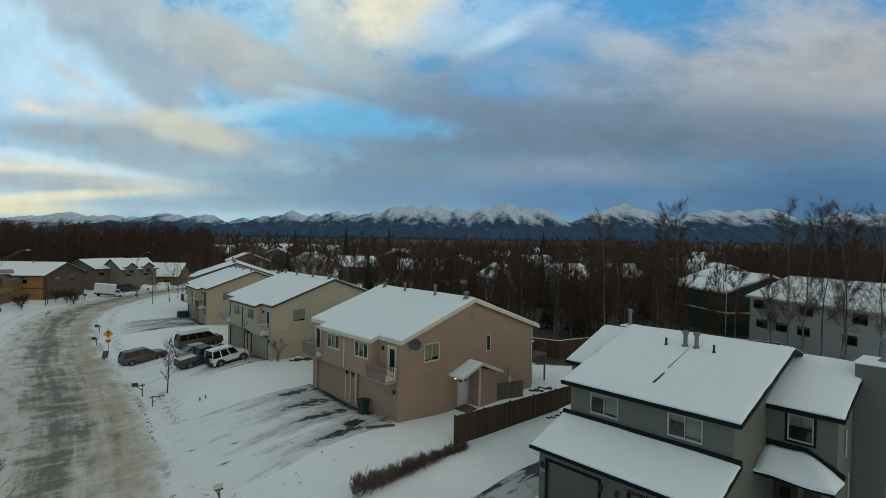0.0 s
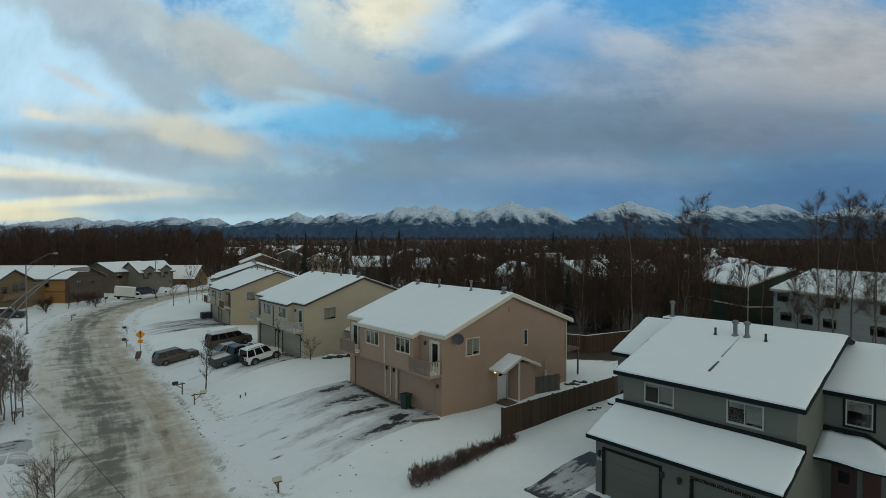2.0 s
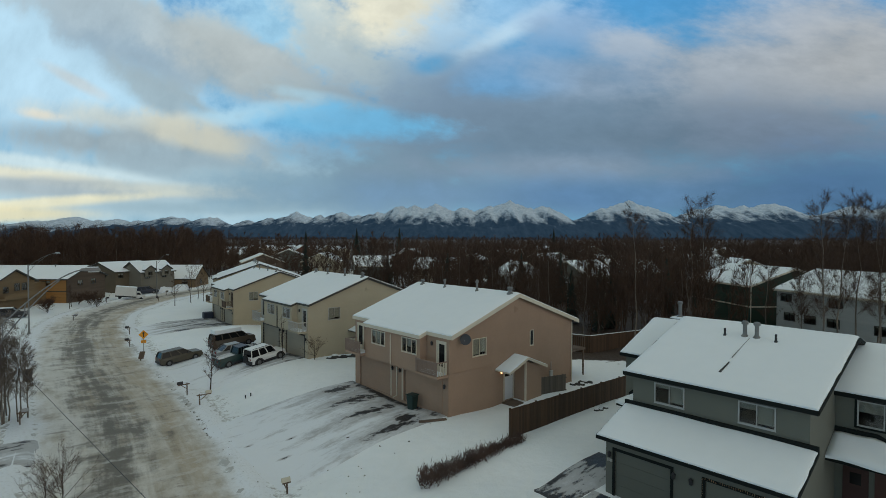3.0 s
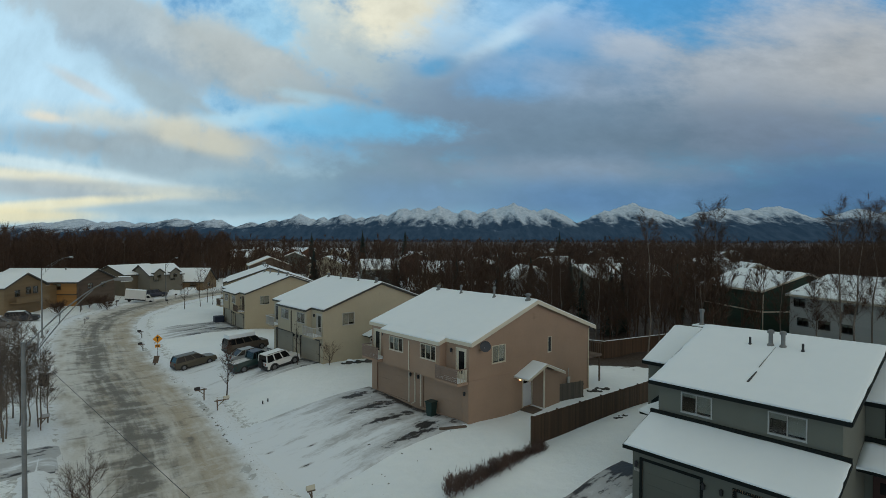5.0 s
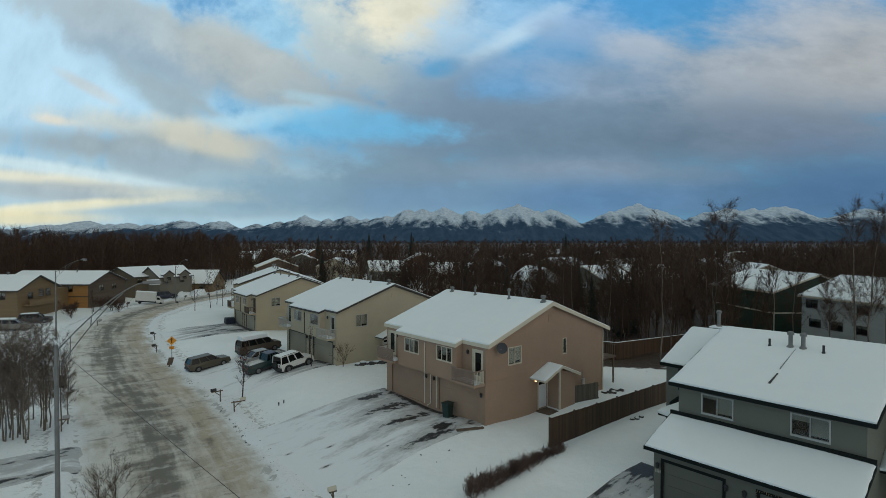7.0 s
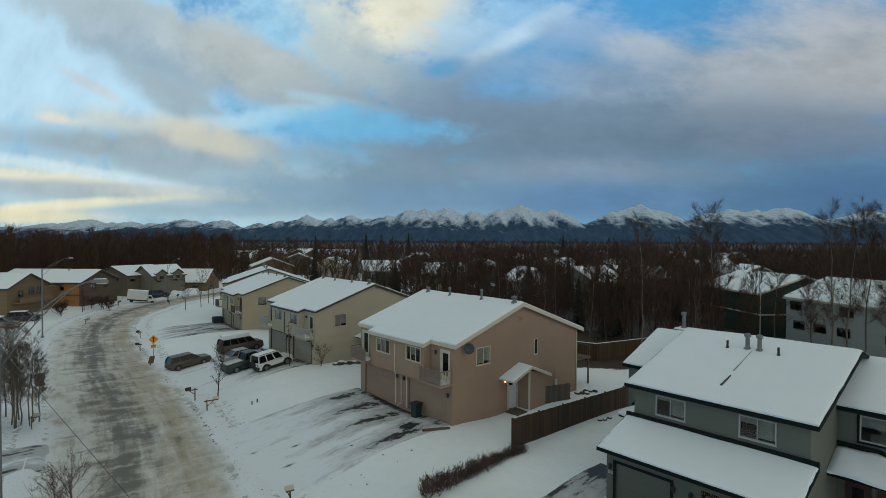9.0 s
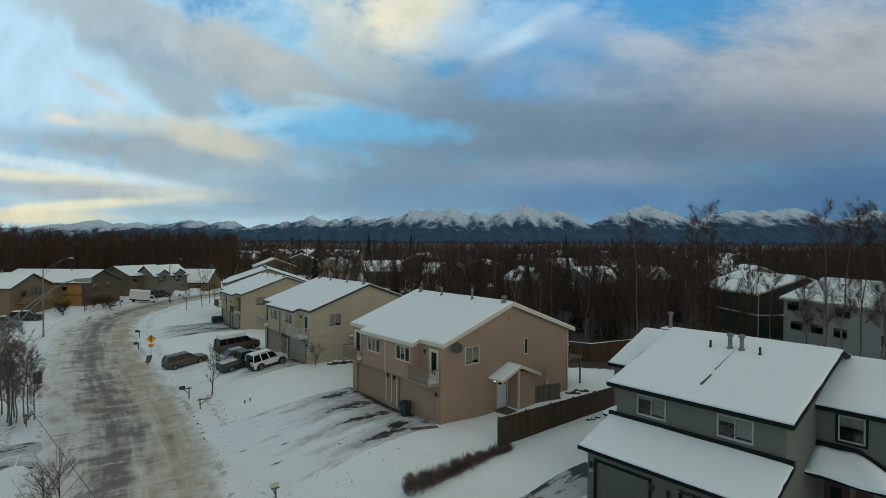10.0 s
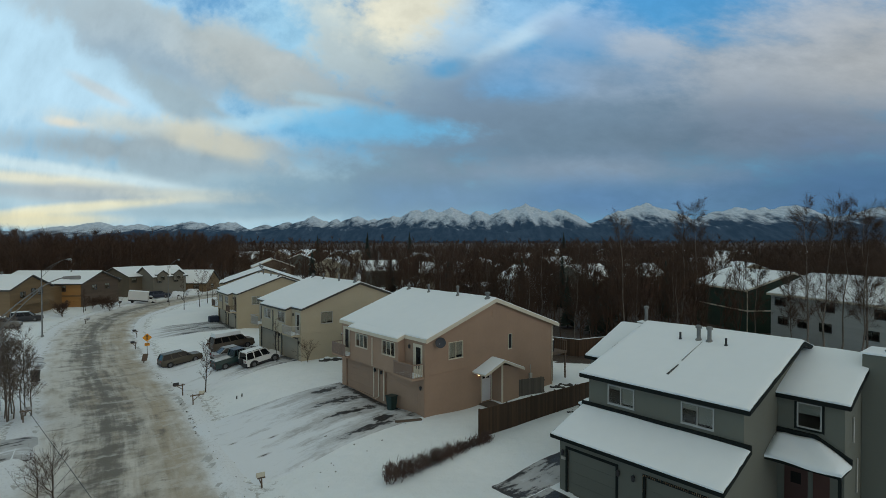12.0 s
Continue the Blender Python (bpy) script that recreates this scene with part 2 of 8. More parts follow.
GREYGREEN = paint("grey_green_siding", (0.126, 0.128, 0.103), 0.08, scale=1.5, bump=0.4, bscale=60, rough=0.75, stretch=(1, 1, 0.15))
GREYDOOR = paint("grey_green_door_paint", (0.118, 0.120, 0.096), 0.06, scale=1.5, bump=0.2, bscale=40, rough=0.6)
DARKTRIM = paint("black_green_trim", (0.011, 0.014, 0.013), 0.2, scale=4, bump=0.2, rough=0.75)
DARKTRIM.node_tree.nodes["Principled BSDF"].inputs["Specular IOR Level"].default_value = 0.12
BROWNTRIM = paint("dark_brown_trim", (0.05, 0.045, 0.038), 0.2, scale=4, bump=0.2, rough=0.6)
WHITETRIM = paint("cream_trim", (0.62, 0.55, 0.43), 0.06, scale=4, bump=0.15, rough=0.55)
WHITE = paint("white_vinyl", (0.74, 0.74, 0.73), 0.05, scale=5, bump=0.1, rough=0.45)
DULLWHITE = paint("weathered_white_vinyl", (0.38, 0.38, 0.36), 0.08, scale=5, bump=0.1, rough=0.5)
MIDTRIM = paint("grey_vinyl", (0.42, 0.4, 0.36), 0.06, scale=5, bump=0.1, rough=0.5)
ROOFING = surf("asphalt_shingle", (0.03, 0.03, 0.03), (0.07, 0.065, 0.06), 3, 0.85, 0.5, 40)
CONCRETE = surf("concrete", (0.22, 0.21, 0.2), (0.36, 0.35, 0.33), 2, 0.85, 0.4, 50)
FENCEWOOD = surf("brown_stained_wood", (0.045, 0.023, 0.011), (0.095, 0.051, 0.024), 2.5, 0.8, 0.5, 30, stretch=(1, 1, 0.12), vary=0.3)
OLDWOOD = surf("weathered_wood", (0.06, 0.04, 0.028), (0.17, 0.12, 0.085), 3, 0.85, 0.5, 30, vary=0.2)
GALV = surf("galvanised_steel", (0.12, 0.12, 0.118), (0.24, 0.24, 0.23), 5, 0.5, 0.1, 60, metal=0.4)
BLACKPIPE = paint("black_plastic", (0.02, 0.02, 0.022), 0.3, scale=5, rough=0.5)
RUBBER = paint("tyre_rubber", (0.016, 0.016, 0.016), 0.3, scale=8, rough=0.85)
STEEL = surf("alloy", (0.12, 0.12, 0.125), (0.26, 0.26, 0.26), 6, 0.45, 0.05, 50, metal=0.6)
BINGREEN = paint("dark_green_plastic", (0.012, 0.035, 0.03), 0.2, scale=4, rough=0.5)
BARK = surf("brown_bark", (0.03, 0.02, 0.014), (0.085, 0.06, 0.042), 5, 0.9, 0.8, 30)
BIRCHBARK = surf("birch_bark", (0.03, 0.024, 0.02), (0.2, 0.165, 0.13), 3, 0.85, 0.5, 25, stain=0.3, stretch=(1, 1, 0.4))
PALEBIRCH = surf("pale_birch_bark", (0.05, 0.04, 0.032), (0.28, 0.23, 0.18), 3, 0.85, 0.5, 25, stain=0.3, stretch=(1, 1, 0.4))
TWIG = surf("bare_twigs", (0.037, 0.0185, 0.011), (0.102, 0.055, 0.032), 0.12, 0.9, 0, 20)
PALETWIG = surf("pale_alder_twigs", (0.10, 0.075, 0.06), (0.24, 0.195, 0.16), 0.8, 0.9, 0, 20)
SPRUCE = surf("spruce_needles", (0.006, 0.012, 0.008), (0.022, 0.034, 0.022), 0.6, 0.9, 0.3, 20)
HEDGE = surf("bare_hedge_twigs", (0.028, 0.014, 0.01), (0.14, 0.085, 0.065), 2.5, 0.9, 0, 20)
CURTAIN = paint("pale_blinds", (0.33, 0.32, 0.27), 0.1, scale=3, rough=0.9)
DARKROOM = paint("dark_room", (0.03, 0.028, 0.026), 0.2, scale=1, rough=0.95)
YELLOW = paint("yellow_reflective_sheet", (0.75, 0.30, 0.01), 0.06, scale=6, rough=0.45)
SIGNBLACK = paint("sign_black", (0.015, 0.015, 0.015), 0.1, scale=6, rough=0.5)


def glass_mat():
    m = bpy.data.materials.new("window_glass")
    m.use_nodes = True
    b = m.node_tree.nodes["Principled BSDF"]
    b.inputs["Base Color"].default_value = (0.8, 0.85, 0.86, 1)
    b.inputs["Roughness"].default_value = 0.03
    b.inputs["Transmission Weight"].default_value = 1.0
    b.inputs["IOR"].default_value = 1.5
    return m


def tint_mat():
    m = bpy.data.materials.new("tinted_car_glass")
    m.use_nodes = True
    b = m.node_tree.nodes["Principled BSDF"]
    b.inputs["Base Color"].default_value = (0.008, 0.009, 0.01, 1)
    b.inputs["Roughness"].default_value = 0.12
    b.inputs["Specular IOR Level"].default_value = 0.25
    b.inputs["IOR"].default_value = 1.5
    return m


def glow_mat(name, c, k):
    m = bpy.data.materials.new(name)
    m.use_nodes = True
    b = m.node_tree.nodes["Principled BSDF"]
    b.inputs["Base Color"].default_value = (*c, 1)
    b.inputs["Emission Color"].default_value = (*c, 1)
    b.inputs["Emission Strength"].default_value = k
    return m


GLASS, TINT = glass_mat(), tint_mat()
LAMPGLOW = glow_mat("lit_bulb", (1.0, 0.6, 0.28), 3)
DIFFUSER = paint("lamp_diffuser", (0.6, 0.6, 0.58), 0.05, scale=5, rough=0.3)
TAILRED = paint("red_lens", (0.25, 0.01, 0.01), 0.1, scale=5, rough=0.25)
HEADLENS = paint("headlight_lens", (0.5, 0.5, 0.5), 0.1, scale=5, rough=0.15)


# ---- mesh helpers ----
def part(name, bm, material, parent, label=""):
    """Link a bmesh as one mesh object under a thing or a part."""
    me = bpy.data.meshes.new(name)
    bm.to_mesh(me)
    bm.free()
    me.materials.append(material)
    ob = new(name, me)
    ob.parent = parent
    if label:
        ob["label"] = label
    return ob


def thing(name, m, label, category, group="", kind=""):
    ob = new(name)
    ob.empty_display_size = 0.3
    ob.matrix_world = m
    return tagged(ob, label, category, group, kind)


def solid(name, bm, material, label, category, group="", kind="", m=None):
    ob = part(name, bm, material, None)
    if m is not None:
        ob.matrix_world = m
    return tagged(ob, label, category, group, kind)


def hexa(bm, pts):
    """A block from eight corners: four below and four above, in the same order."""
    v = [bm.verts.new(p) for p in pts]
    for f in ((3, 2, 1, 0), (4, 5, 6, 7), (0, 1, 5, 4), (1, 2, 6, 5), (2, 3, 7, 6), (3, 0, 4, 7)):
        bm.faces.new([v[k] for k in f])
    return v


def block(bm, x0, x1, y0, y1, z0, z1):
    return hexa(bm, [(x0, y0, z0), (x1, y0, z0), (x1, y1, z0), (x0, y1, z0), (x0, y0, z1), (x1, y0, z1), (x1, y1, z1), (x0, y1, z1)])


def boxed(x0, x1, y0, y1, z0, z1, bevel=0.0):
    bm = bmesh.new()
    block(bm, x0, x1, y0, y1, z0, z1)
    if bevel:
        bmesh.ops.bevel(bm, geom=bm.edges[:], offset=bevel, segments=2, affect="EDGES", profile=0.6)
    return bm


def tube(bm, a, b, ra, rb=None, sides=8, cap=True):
    rb = ra if rb is None else rb
    a, b = Vector(a), Vector(b)
    d = (b - a).normalized()
    u = d.orthogonal().normalized()
    w = d.cross(u)
    rings = []
    for p, r in ((a, ra), (b, rb)):
        rings.append([bm.verts.new(p + (u * math.cos(t) + w * math.sin(t)) * r) for t in (2 * math.pi * k / sides for k in range(sides))])
    for k in range(sides):
        bm.faces.new((rings[0][k], rings[0][(k + 1) % sides], rings[1][(k + 1) % sides], rings[1][k]))
    if cap:
        bm.faces.new(rings[0][::-1])
        bm.faces.new(rings[1])


def pipe(points, r, sides=8):
    """A bent round bar through the points, one closed skin."""
    bm = bmesh.new()
    pts = [Vector(p) for p in points]
    rings, u = [], None
    for k, p in enumerate(pts):
        d = (pts[min(k + 1, len(pts) - 1)] - pts[max(k - 1, 0)]).normalized()
        u = d.orthogonal().normalized() if u is None else (u - d * u.dot(d)).normalized()
        w = d.cross(u)
        rings.append([bm.verts.new(p + (u * math.cos(t) + w * math.sin(t)) * r) for t in (2 * math.pi * j / sides for j in range(sides))])
    for p, q in zip(rings, rings[1:]):
        for j in range(sides):
            bm.faces.new((p[j], p[(j + 1) % sides], q[(j + 1) % sides], q[j]))
    bm.faces.new(rings[0][::-1])
    bm.faces.new(rings[-1])
    return bm


def lathe(bm, profile, sides=16, at=(0, 0, 0)):
    rings = []
    for r, z in profile:
        rings.append([bm.verts.new((at[0] + r * math.cos(2 * math.pi * k / sides), at[1] + r * math.sin(2 * math.pi * k / sides), at[2] + z)) for k in range(sides)])
    for p, q in zip(rings, rings[1:]):
        for k in range(sides):
            bm.faces.new((p[k], p[(k + 1) % sides], q[(k + 1) % sides], q[k]))
    bm.faces.new(rings[0][::-1])
    bm.faces.new(rings[-1])


def mesh_np(name, V, F, material, smooth=False):
    """A mesh from arrays of places and triangles or quads."""
    me = bpy.data.meshes.new(name)
    k = F.shape[1]
    me.vertices.add(len(V))
    me.vertices.foreach_set("co", np.ascontiguousarray(V, dtype=np.float32).ravel())
    me.loops.add(F.size)
    me.loops.foreach_set("vertex_index", np.ascontiguousarray(F, dtype=np.int32).ravel())
    me.polygons.add(len(F))
    me.polygons.foreach_set("loop_start", np.arange(0, F.size, k, dtype=np.int32))
    me.update(calc_edges=True)
    if smooth:
        me.polygons.foreach_set("use_smooth", np.ones(len(F), dtype=bool))
    me.materials.append(material)
    return me

# ---- ground, road, distance ----
EDGE_R = [(30, -42), (12, -13), (3, 1), (-6, 14.5), (-15, 27.8), (-19.4, 34.3), (-24.5, 41.2), (-30.4, 48.2), (-37.6, 57), (-46.5, 69), (-53, 79),
          (-57.3, 88), (-59.7, 98), (-60.8, 108), (-60.3, 118), (-57, 130), (-50, 145), (-38, 160), (-20, 175)]
ROAD_W = 9.0


def spline(pts, step=1.0):
    out = []
    p = [np.array(q, float) for q in pts]
    p = [2 * p[0] - p[1]] + p + [2 * p[-1] - p[-2]]
    for a, b, c, d in zip(p, p[1:], p[2:], p[3:]):
        n = max(2, int(np.linalg.norm(c - b) / step))
        for k in range(n):
            t = k / n
            out.append(0.5 * (2 * b + (c - a) * t + (2 * a - 5 * b + 4 * c - d) * t * t + (3 * b - a - 3 * c + d) * t ** 3))
    return np.array(out + [p[-2]])


RIGHT = spline(EDGE_R)
TAN_R = np.gradient(RIGHT, axis=0)
TAN_R /= np.linalg.norm(TAN_R, axis=1)[:, None]
NOR_R = np.stack([TAN_R[:, 1], -TAN_R[:, 0]], 1)     # to the right of the way the road runs


def smooth(t):
    t = np.clip(t, 0, 1)
    return t * t * (3 - 2 * t)


def road_side(x, y):
    """Metres to the right of the road's right edge (minus: on the road or left of it)."""
    x, y = np.atleast_1d(np.asarray(x, float)), np.atleast_1d(np.asarray(y, float))
    out = np.empty(len(x))
    for k in range(0, len(x), 4000):
        d = np.stack([x[k:k + 4000, None] - RIGHT[None, :, 0], y[k:k + 4000, None] - RIGHT[None, :, 1]], 2)
        q = (d ** 2).sum(2)
        j = q.argmin(1)
        r = np.arange(len(j))
        out[k:k + 4000] = np.sqrt(q[r, j]) * np.sign((d[r, j] * NOR_R[j]).sum(1))
    return out


WAVES = [(np.random.RandomState(k).uniform(0.15, 1.3), *np.random.RandomState(k + 90).uniform(0, 6.28, 2)) for k in range(14)]


def lumps(x, y):
    z = 0
    for f, a, p in WAVES:
        z = z + np.sin(f * (x * np.cos(a) + y * np.sin(a)) + p) * 0.035 / (0.4 + f)
    return z


def ground_z(x, y):
    x, y = np.atleast_1d(np.asarray(x, float)), np.atleast_1d(np.asarray(y, float))
    s = road_side(x, y)
    base = np.interp(y, [10, 24, 34, 52, 70, 160], [-0.1, 0.0, 0.3, 0.27, -0.65, -0.75])
    right = -1.08 + (base + 1.08) * smooth((s - 0.6) / 10.0) - 0.35 * smooth((s - 24) / 14)
    left = -1.08 + 0.3 * smooth((-s - ROAD_W - 0.8) / 8)
    bank = 0.13 * np.exp(-((s - 0.9) / 0.6) ** 2) + 0.16 * np.exp(-((s + ROAD_W + 0.9) / 0.7) ** 2)
    z = np.where(s > -ROAD_W / 2, right, left) + bank
    on = (s < 0.3) & (s > -ROAD_W - 0.3)
    z = np.where(on, -1.2, z + lumps(x, y) * smooth((np.abs(s + ROAD_W / 2) - ROAD_W / 2 - 0.2) / 2))
    far = np.hypot(x, y)
    return z - 6 * smooth((far - 180) / 500)


def gz(x, y):
    return float(ground_z(x, y)[0])


def ground_mat():
    m = surf("snowy_ground", (0.78, 0.82, 0.835), (0.90, 0.92, 0.92), 0.5, 0.7, 1.0, 2.2, stain=0.15)
    n, l = m.node_tree.nodes, m.node_tree.links
    b = n["Principled BSDF"]
    src = b.inputs["Base Color"].links[0].from_socket
    co = n.new("ShaderNodeTexCoord")
    tex = n.new("ShaderNodeTexNoise")
    tex.inputs["Scale"].default_value, tex.inputs["Detail"].default_value = 0.6, 8
    l.new(co.outputs["Object"], tex.inputs["Vector"])
    sx = n.new("ShaderNodeSeparateXYZ")
    l.new(co.outputs["Object"], sx.inputs[0])
    wd = n.new("ShaderNodeAttribute")        # leaf litter shows in the woods behind the lots
    wd.attribute_name = "in_woods"
    mr = n.new("ShaderNodeMapRange")
    l.new(wd.outputs["Fac"], mr.inputs[0])
    for k, v in ((1, 0), (2, 1), (3, -0.3), (4, 0.42)):
        mr.inputs[k].default_value = v
    ad = n.new("ShaderNodeMath")
    l.new(tex.outputs[0], ad.inputs[0])
    l.new(mr.outputs[0], ad.inputs[1])
    rp = n.new("ShaderNodeMapRange")
    rp.interpolation_type = "SMOOTHSTEP"
    l.new(ad.outputs[0], rp.inputs[0])
    rp.inputs[1].default_value, rp.inputs[2].default_value = 0.52, 0.66
    mx = n.new("ShaderNodeMix")
    mx.data_type = "RGBA"
    l.new(rp.outputs[0], mx.inputs[0])
    l.new(src, mx.inputs[6])
    mx.inputs[7].default_value = (0.05, 0.032, 0.022, 1)
    # trodden, gritty snow on the shoulders of the road
    at = n.new("ShaderNodeAttribute")
    at.attribute_name = "beside_road"

    def noise_at(sc, det, rough):
        t = n.new("ShaderNodeTexNoise")
        t.inputs["Scale"].default_value, t.inputs["Detail"].default_value, t.inputs["Roughness"].default_value = sc, det, rough
        l.new(co.outputs["Object"], t.inputs["Vector"])
        return t.outputs[0]

    def mad(a, k, c):
        q = n.new("ShaderNodeMath")
        q.operation = "MULTIPLY_ADD"
        l.new(a, q.inputs[0])
        for i, v in ((1, k), (2, c)):
            if isinstance(v, (int, float)):
                q.inputs[i].default_value = v
            else:
                l.new(v, q.inputs[i])
        return q.outputs[0]

    def span(v, lo, hi, a=0.0, c=1.0):
        q = n.new("ShaderNodeMapRange")
        q.interpolation_type = "SMOOTHSTEP"
        l.new(v, q.inputs[0])
        for i, k in enumerate((lo, hi, a, c)):
            q.inputs[1 + i].default_value = k
        return q.outputs[0]
    clods = noise_at(2.6, 8, 0.7)
    worn = span(mad(at.outputs["Fac"], 0.30, clods), 0.63, 0.80, 0.0, 0.75)
    m2 = n.new("ShaderNodeMix")
    m2.data_type = "RGBA"
    l.new(worn, m2.inputs[0])
    l.new(mx.outputs[2], m2.inputs[6])
    m2.inputs[7].default_value = (0.34, 0.325, 0.30, 1)
    l.new(m2.outputs[2], b.inputs["Base Color"])
    # crusted lumps and drifts
    bp = n.new("ShaderNodeBump")
    bp.inputs["Strength"].default_value, bp.inputs["Distance"].default_value = 0.8, 0.13
    drift = mad(noise_at(0.9, 4, 0.5), 1.2, mad(clods, 0.5, mad(noise_at(9, 6, 0.65), 0.16, 0.0)))
    l.new(drift, bp.inputs["Height"])
    l.new(bp.outputs[0], b.inputs["Normal"])
    return m


def axis_steps(a, b, step, far):
    mid = np.arange(a, b + step, step)
    grow = [step * 1.25 ** k for k in range(1, 60)]
    lo, hi = [], []
    x = a
    for g in grow:
        x -= g
        lo.append(x)
        if x < -far:
            break
    x = mid[-1]
    for g in grow:
        x += g
        hi.append(x)
        if x > far:
            break
    return np.array(lo[::-1] + list(mid) + hi)


gx, gy = axis_steps(-92, 62, 0.8, 4900), axis_steps(12, 130, 0.8, 4900)
GX, GY = np.meshgrid(gx, gy)
GV = np.stack([GX.ravel(), GY.ravel(), ground_z(GX.ravel(), GY.ravel())], 1)
nx, ny = len(gx), len(gy)
idx = np.arange(nx * ny).reshape(ny, nx)
GF = np.stack([idx[:-1, :-1].ravel(), idx[:-1, 1:].ravel(), idx[1:, 1:].ravel(), idx[1:, :-1].ravel()], 1)
ground = new("ground", mesh_np("ground", GV, GF, ground_mat(), True))
out_of_road = np.abs(road_side(GX.ravel(), GY.ravel()) + ROAD_W / 2) - ROAD_W / 2
beside = ground.data.attributes.new("beside_road", "FLOAT", "POINT")
beside.data.foreach_set("value", np.exp(-(np.clip(out_of_road - 0.6, 0, 30) / 2.0) ** 2).astype(np.float32))
woody = ground.data.attributes.new("in_woods", "FLOAT", "POINT")
woody.data.foreach_set("value", (smooth((out_of_road - 30) / 5) * smooth((GY.ravel() - 46) / 10)).astype(np.float32))
tagged(ground, "snow-covered ground with faint lumps and bare litter far off", "ground", kind="structure")


def road_mat():
    m = bpy.data.materials.new("slushy_road")
    m.use_nodes = True
    n, l = m.node_tree.nodes, m.node_tree.links
    b = n["Principled BSDF"]
    uv = n.new("ShaderNodeTexCoord").outputs["UV"]
    sp = n.new("ShaderNodeSeparateXYZ")
    l.new(uv, sp.inputs[0])

    def mth(op, a, bb=0.0, c=0.0):
        k = n.new("ShaderNodeMath")
        k.operation = op
        for i, v in enumerate((a, bb, c)):
            if isinstance(v, (int, float)):
                k.inputs[i].default_value = v
            else:
                l.new(v, k.inputs[i])
        return k.outputs[0]

    def noise_uv(su, sv, det, seed, rough=0.55):
        c = n.new("ShaderNodeCombineXYZ")
        l.new(mth("MULTIPLY", sp.outputs[0], su), c.inputs[0])
        l.new(mth("MULTIPLY", sp.outputs[1], sv), c.inputs[1])
        c.inputs[2].default_value = seed
        t = n.new("ShaderNodeTexNoise")
        t.inputs["Scale"].default_value, t.inputs["Detail"].default_value, t.inputs["Roughness"].default_value = 1, det, rough
        l.new(c.outputs[0], t.inputs["Vector"])
        return t.outputs[0]

    def ramp(v, lo, hi):
        k = n.new("ShaderNodeMapRange")
        k.interpolation_type = "SMOOTHSTEP"
        l.new(v, k.inputs[0])
        k.inputs[1].default_value, k.inputs[2].default_value = lo, hi
        return k.outputs[0]

    def mixc(f, a, c):
        k = n.new("ShaderNodeMix")
        k.data_type = "RGBA"
        l.new(f, k.inputs[0])
        for i, v in ((6, a), (7, c)):
            if isinstance(v, tuple):
                k.inputs[i].default_value = (*v, 1)
            else:
                l.new(v, k.inputs[i])
        return k.outputs[2]

    # u runs across in metres from the middle, v along in metres
    u = sp.outputs[0]
    along = noise_uv(1.3, 0.07, 7, 3.0, 0.6)
    patchy = noise_uv(0.5, 0.28, 7, 9.0, 0.62)
    across = noise_uv(0.2, 0.75, 6, 5.0, 0.55)
    grit = noise_uv(6, 4, 7, 1.0, 0.7)
    mottle = noise_uv(1.6, 1.1, 7, 57.0, 0.65)
    col = mixc(ramp(patchy, 0.36, 0.64), (0.40, 0.362, 0.30), (0.64, 0.61, 0.555))
    col = mixc(mth("MULTIPLY", ramp(along, 0.48, 0.66), 0.7), col, (0.37, 0.31, 0.23))
    sand = mth("MULTIPLY", mth("POWER", 2.718, mth("MULTIPLY", mth("POWER", mth("SUBTRACT", u, 3.1), 2.0), -0.55)), ramp(noise_uv(0.8, 0.16, 7, 31.0, 0.62), 0.32, 0.6))
    col = mixc(mth("MULTIPLY", sand, 0.85), col, (0.43, 0.36, 0.265))
    pale = mth("MULTIPLY", ramp(mth("MULTIPLY", u, -1.0), 0.9, 2.9), ramp(noise_uv(0.7, 0.25, 7, 41.0, 0.62), 0.3, 0.56))
    col = mixc(mth("MULTIPLY", pale, 0.85), col, (0.68, 0.665, 0.63))
    # worn tracks: long streaks near the two wheel lines, broken by the mottling
    streak = mth("ADD", mth("MULTIPLY", noise_uv(1.3, 0.09, 7, 21.0, 0.62), 0.5), mth("ADD", mth("MULTIPLY", noise_uv(0.5, 0.34, 6, 77.0, 0.62), 0.34), mth("MULTIPLY", mottle, 0.16)))
    lane = mth("SUBTRACT", 1.0, mth("MULTIPLY", mth("ABSOLUTE", mth("ADD", u, 0.3)), 0.34))
    blocks = noise_uv(0.55, 0.75, 5, 63.0, 0.6)
    dk = ramp(mth("ADD", mth("MULTIPLY", streak, 0.72), mth("ADD", mth("MULTIPLY", blocks, 0.28), mth("MULTIPLY", lane, 0.13))), 0.515, 0.65)
    col = mixc(mth("MULTIPLY", dk, 0.9), col, (0.118, 0.104, 0.082))
    # pale packed ridges across the lane
    white = ramp(mth("ADD", mth("MULTIPLY", across, 0.7), mth("MULTIPLY", mottle, 0.35)), 0.56, 0.64)
    col = mixc(mth("MULTIPLY", white, 0.55), col, (0.60, 0.575, 0.53))
    groove = ramp(mth("ADD", mth("MULTIPLY", noise_uv(0.2, 0.8, 6, 88.0, 0.55), 0.72), mth("MULTIPLY", mottle, 0.32)), 0.585, 0.66)
    col = mixc(mth("MULTIPLY", groove, 0.6), col, (0.19, 0.17, 0.145))
    edge = ramp(mth("ADD", mth("ABSOLUTE", u), mth("MULTIPLY", patchy, 3.4)), 5.2, 7.0)
    col = mixc(edge, col, (0.79, 0.815, 0.84))
    col = mixc(mth("MULTIPLY", ramp(grit, 0.48, 0.72), 0.26), col, (0.24, 0.215, 0.18))
    l.new(col, b.inputs["Base Color"])
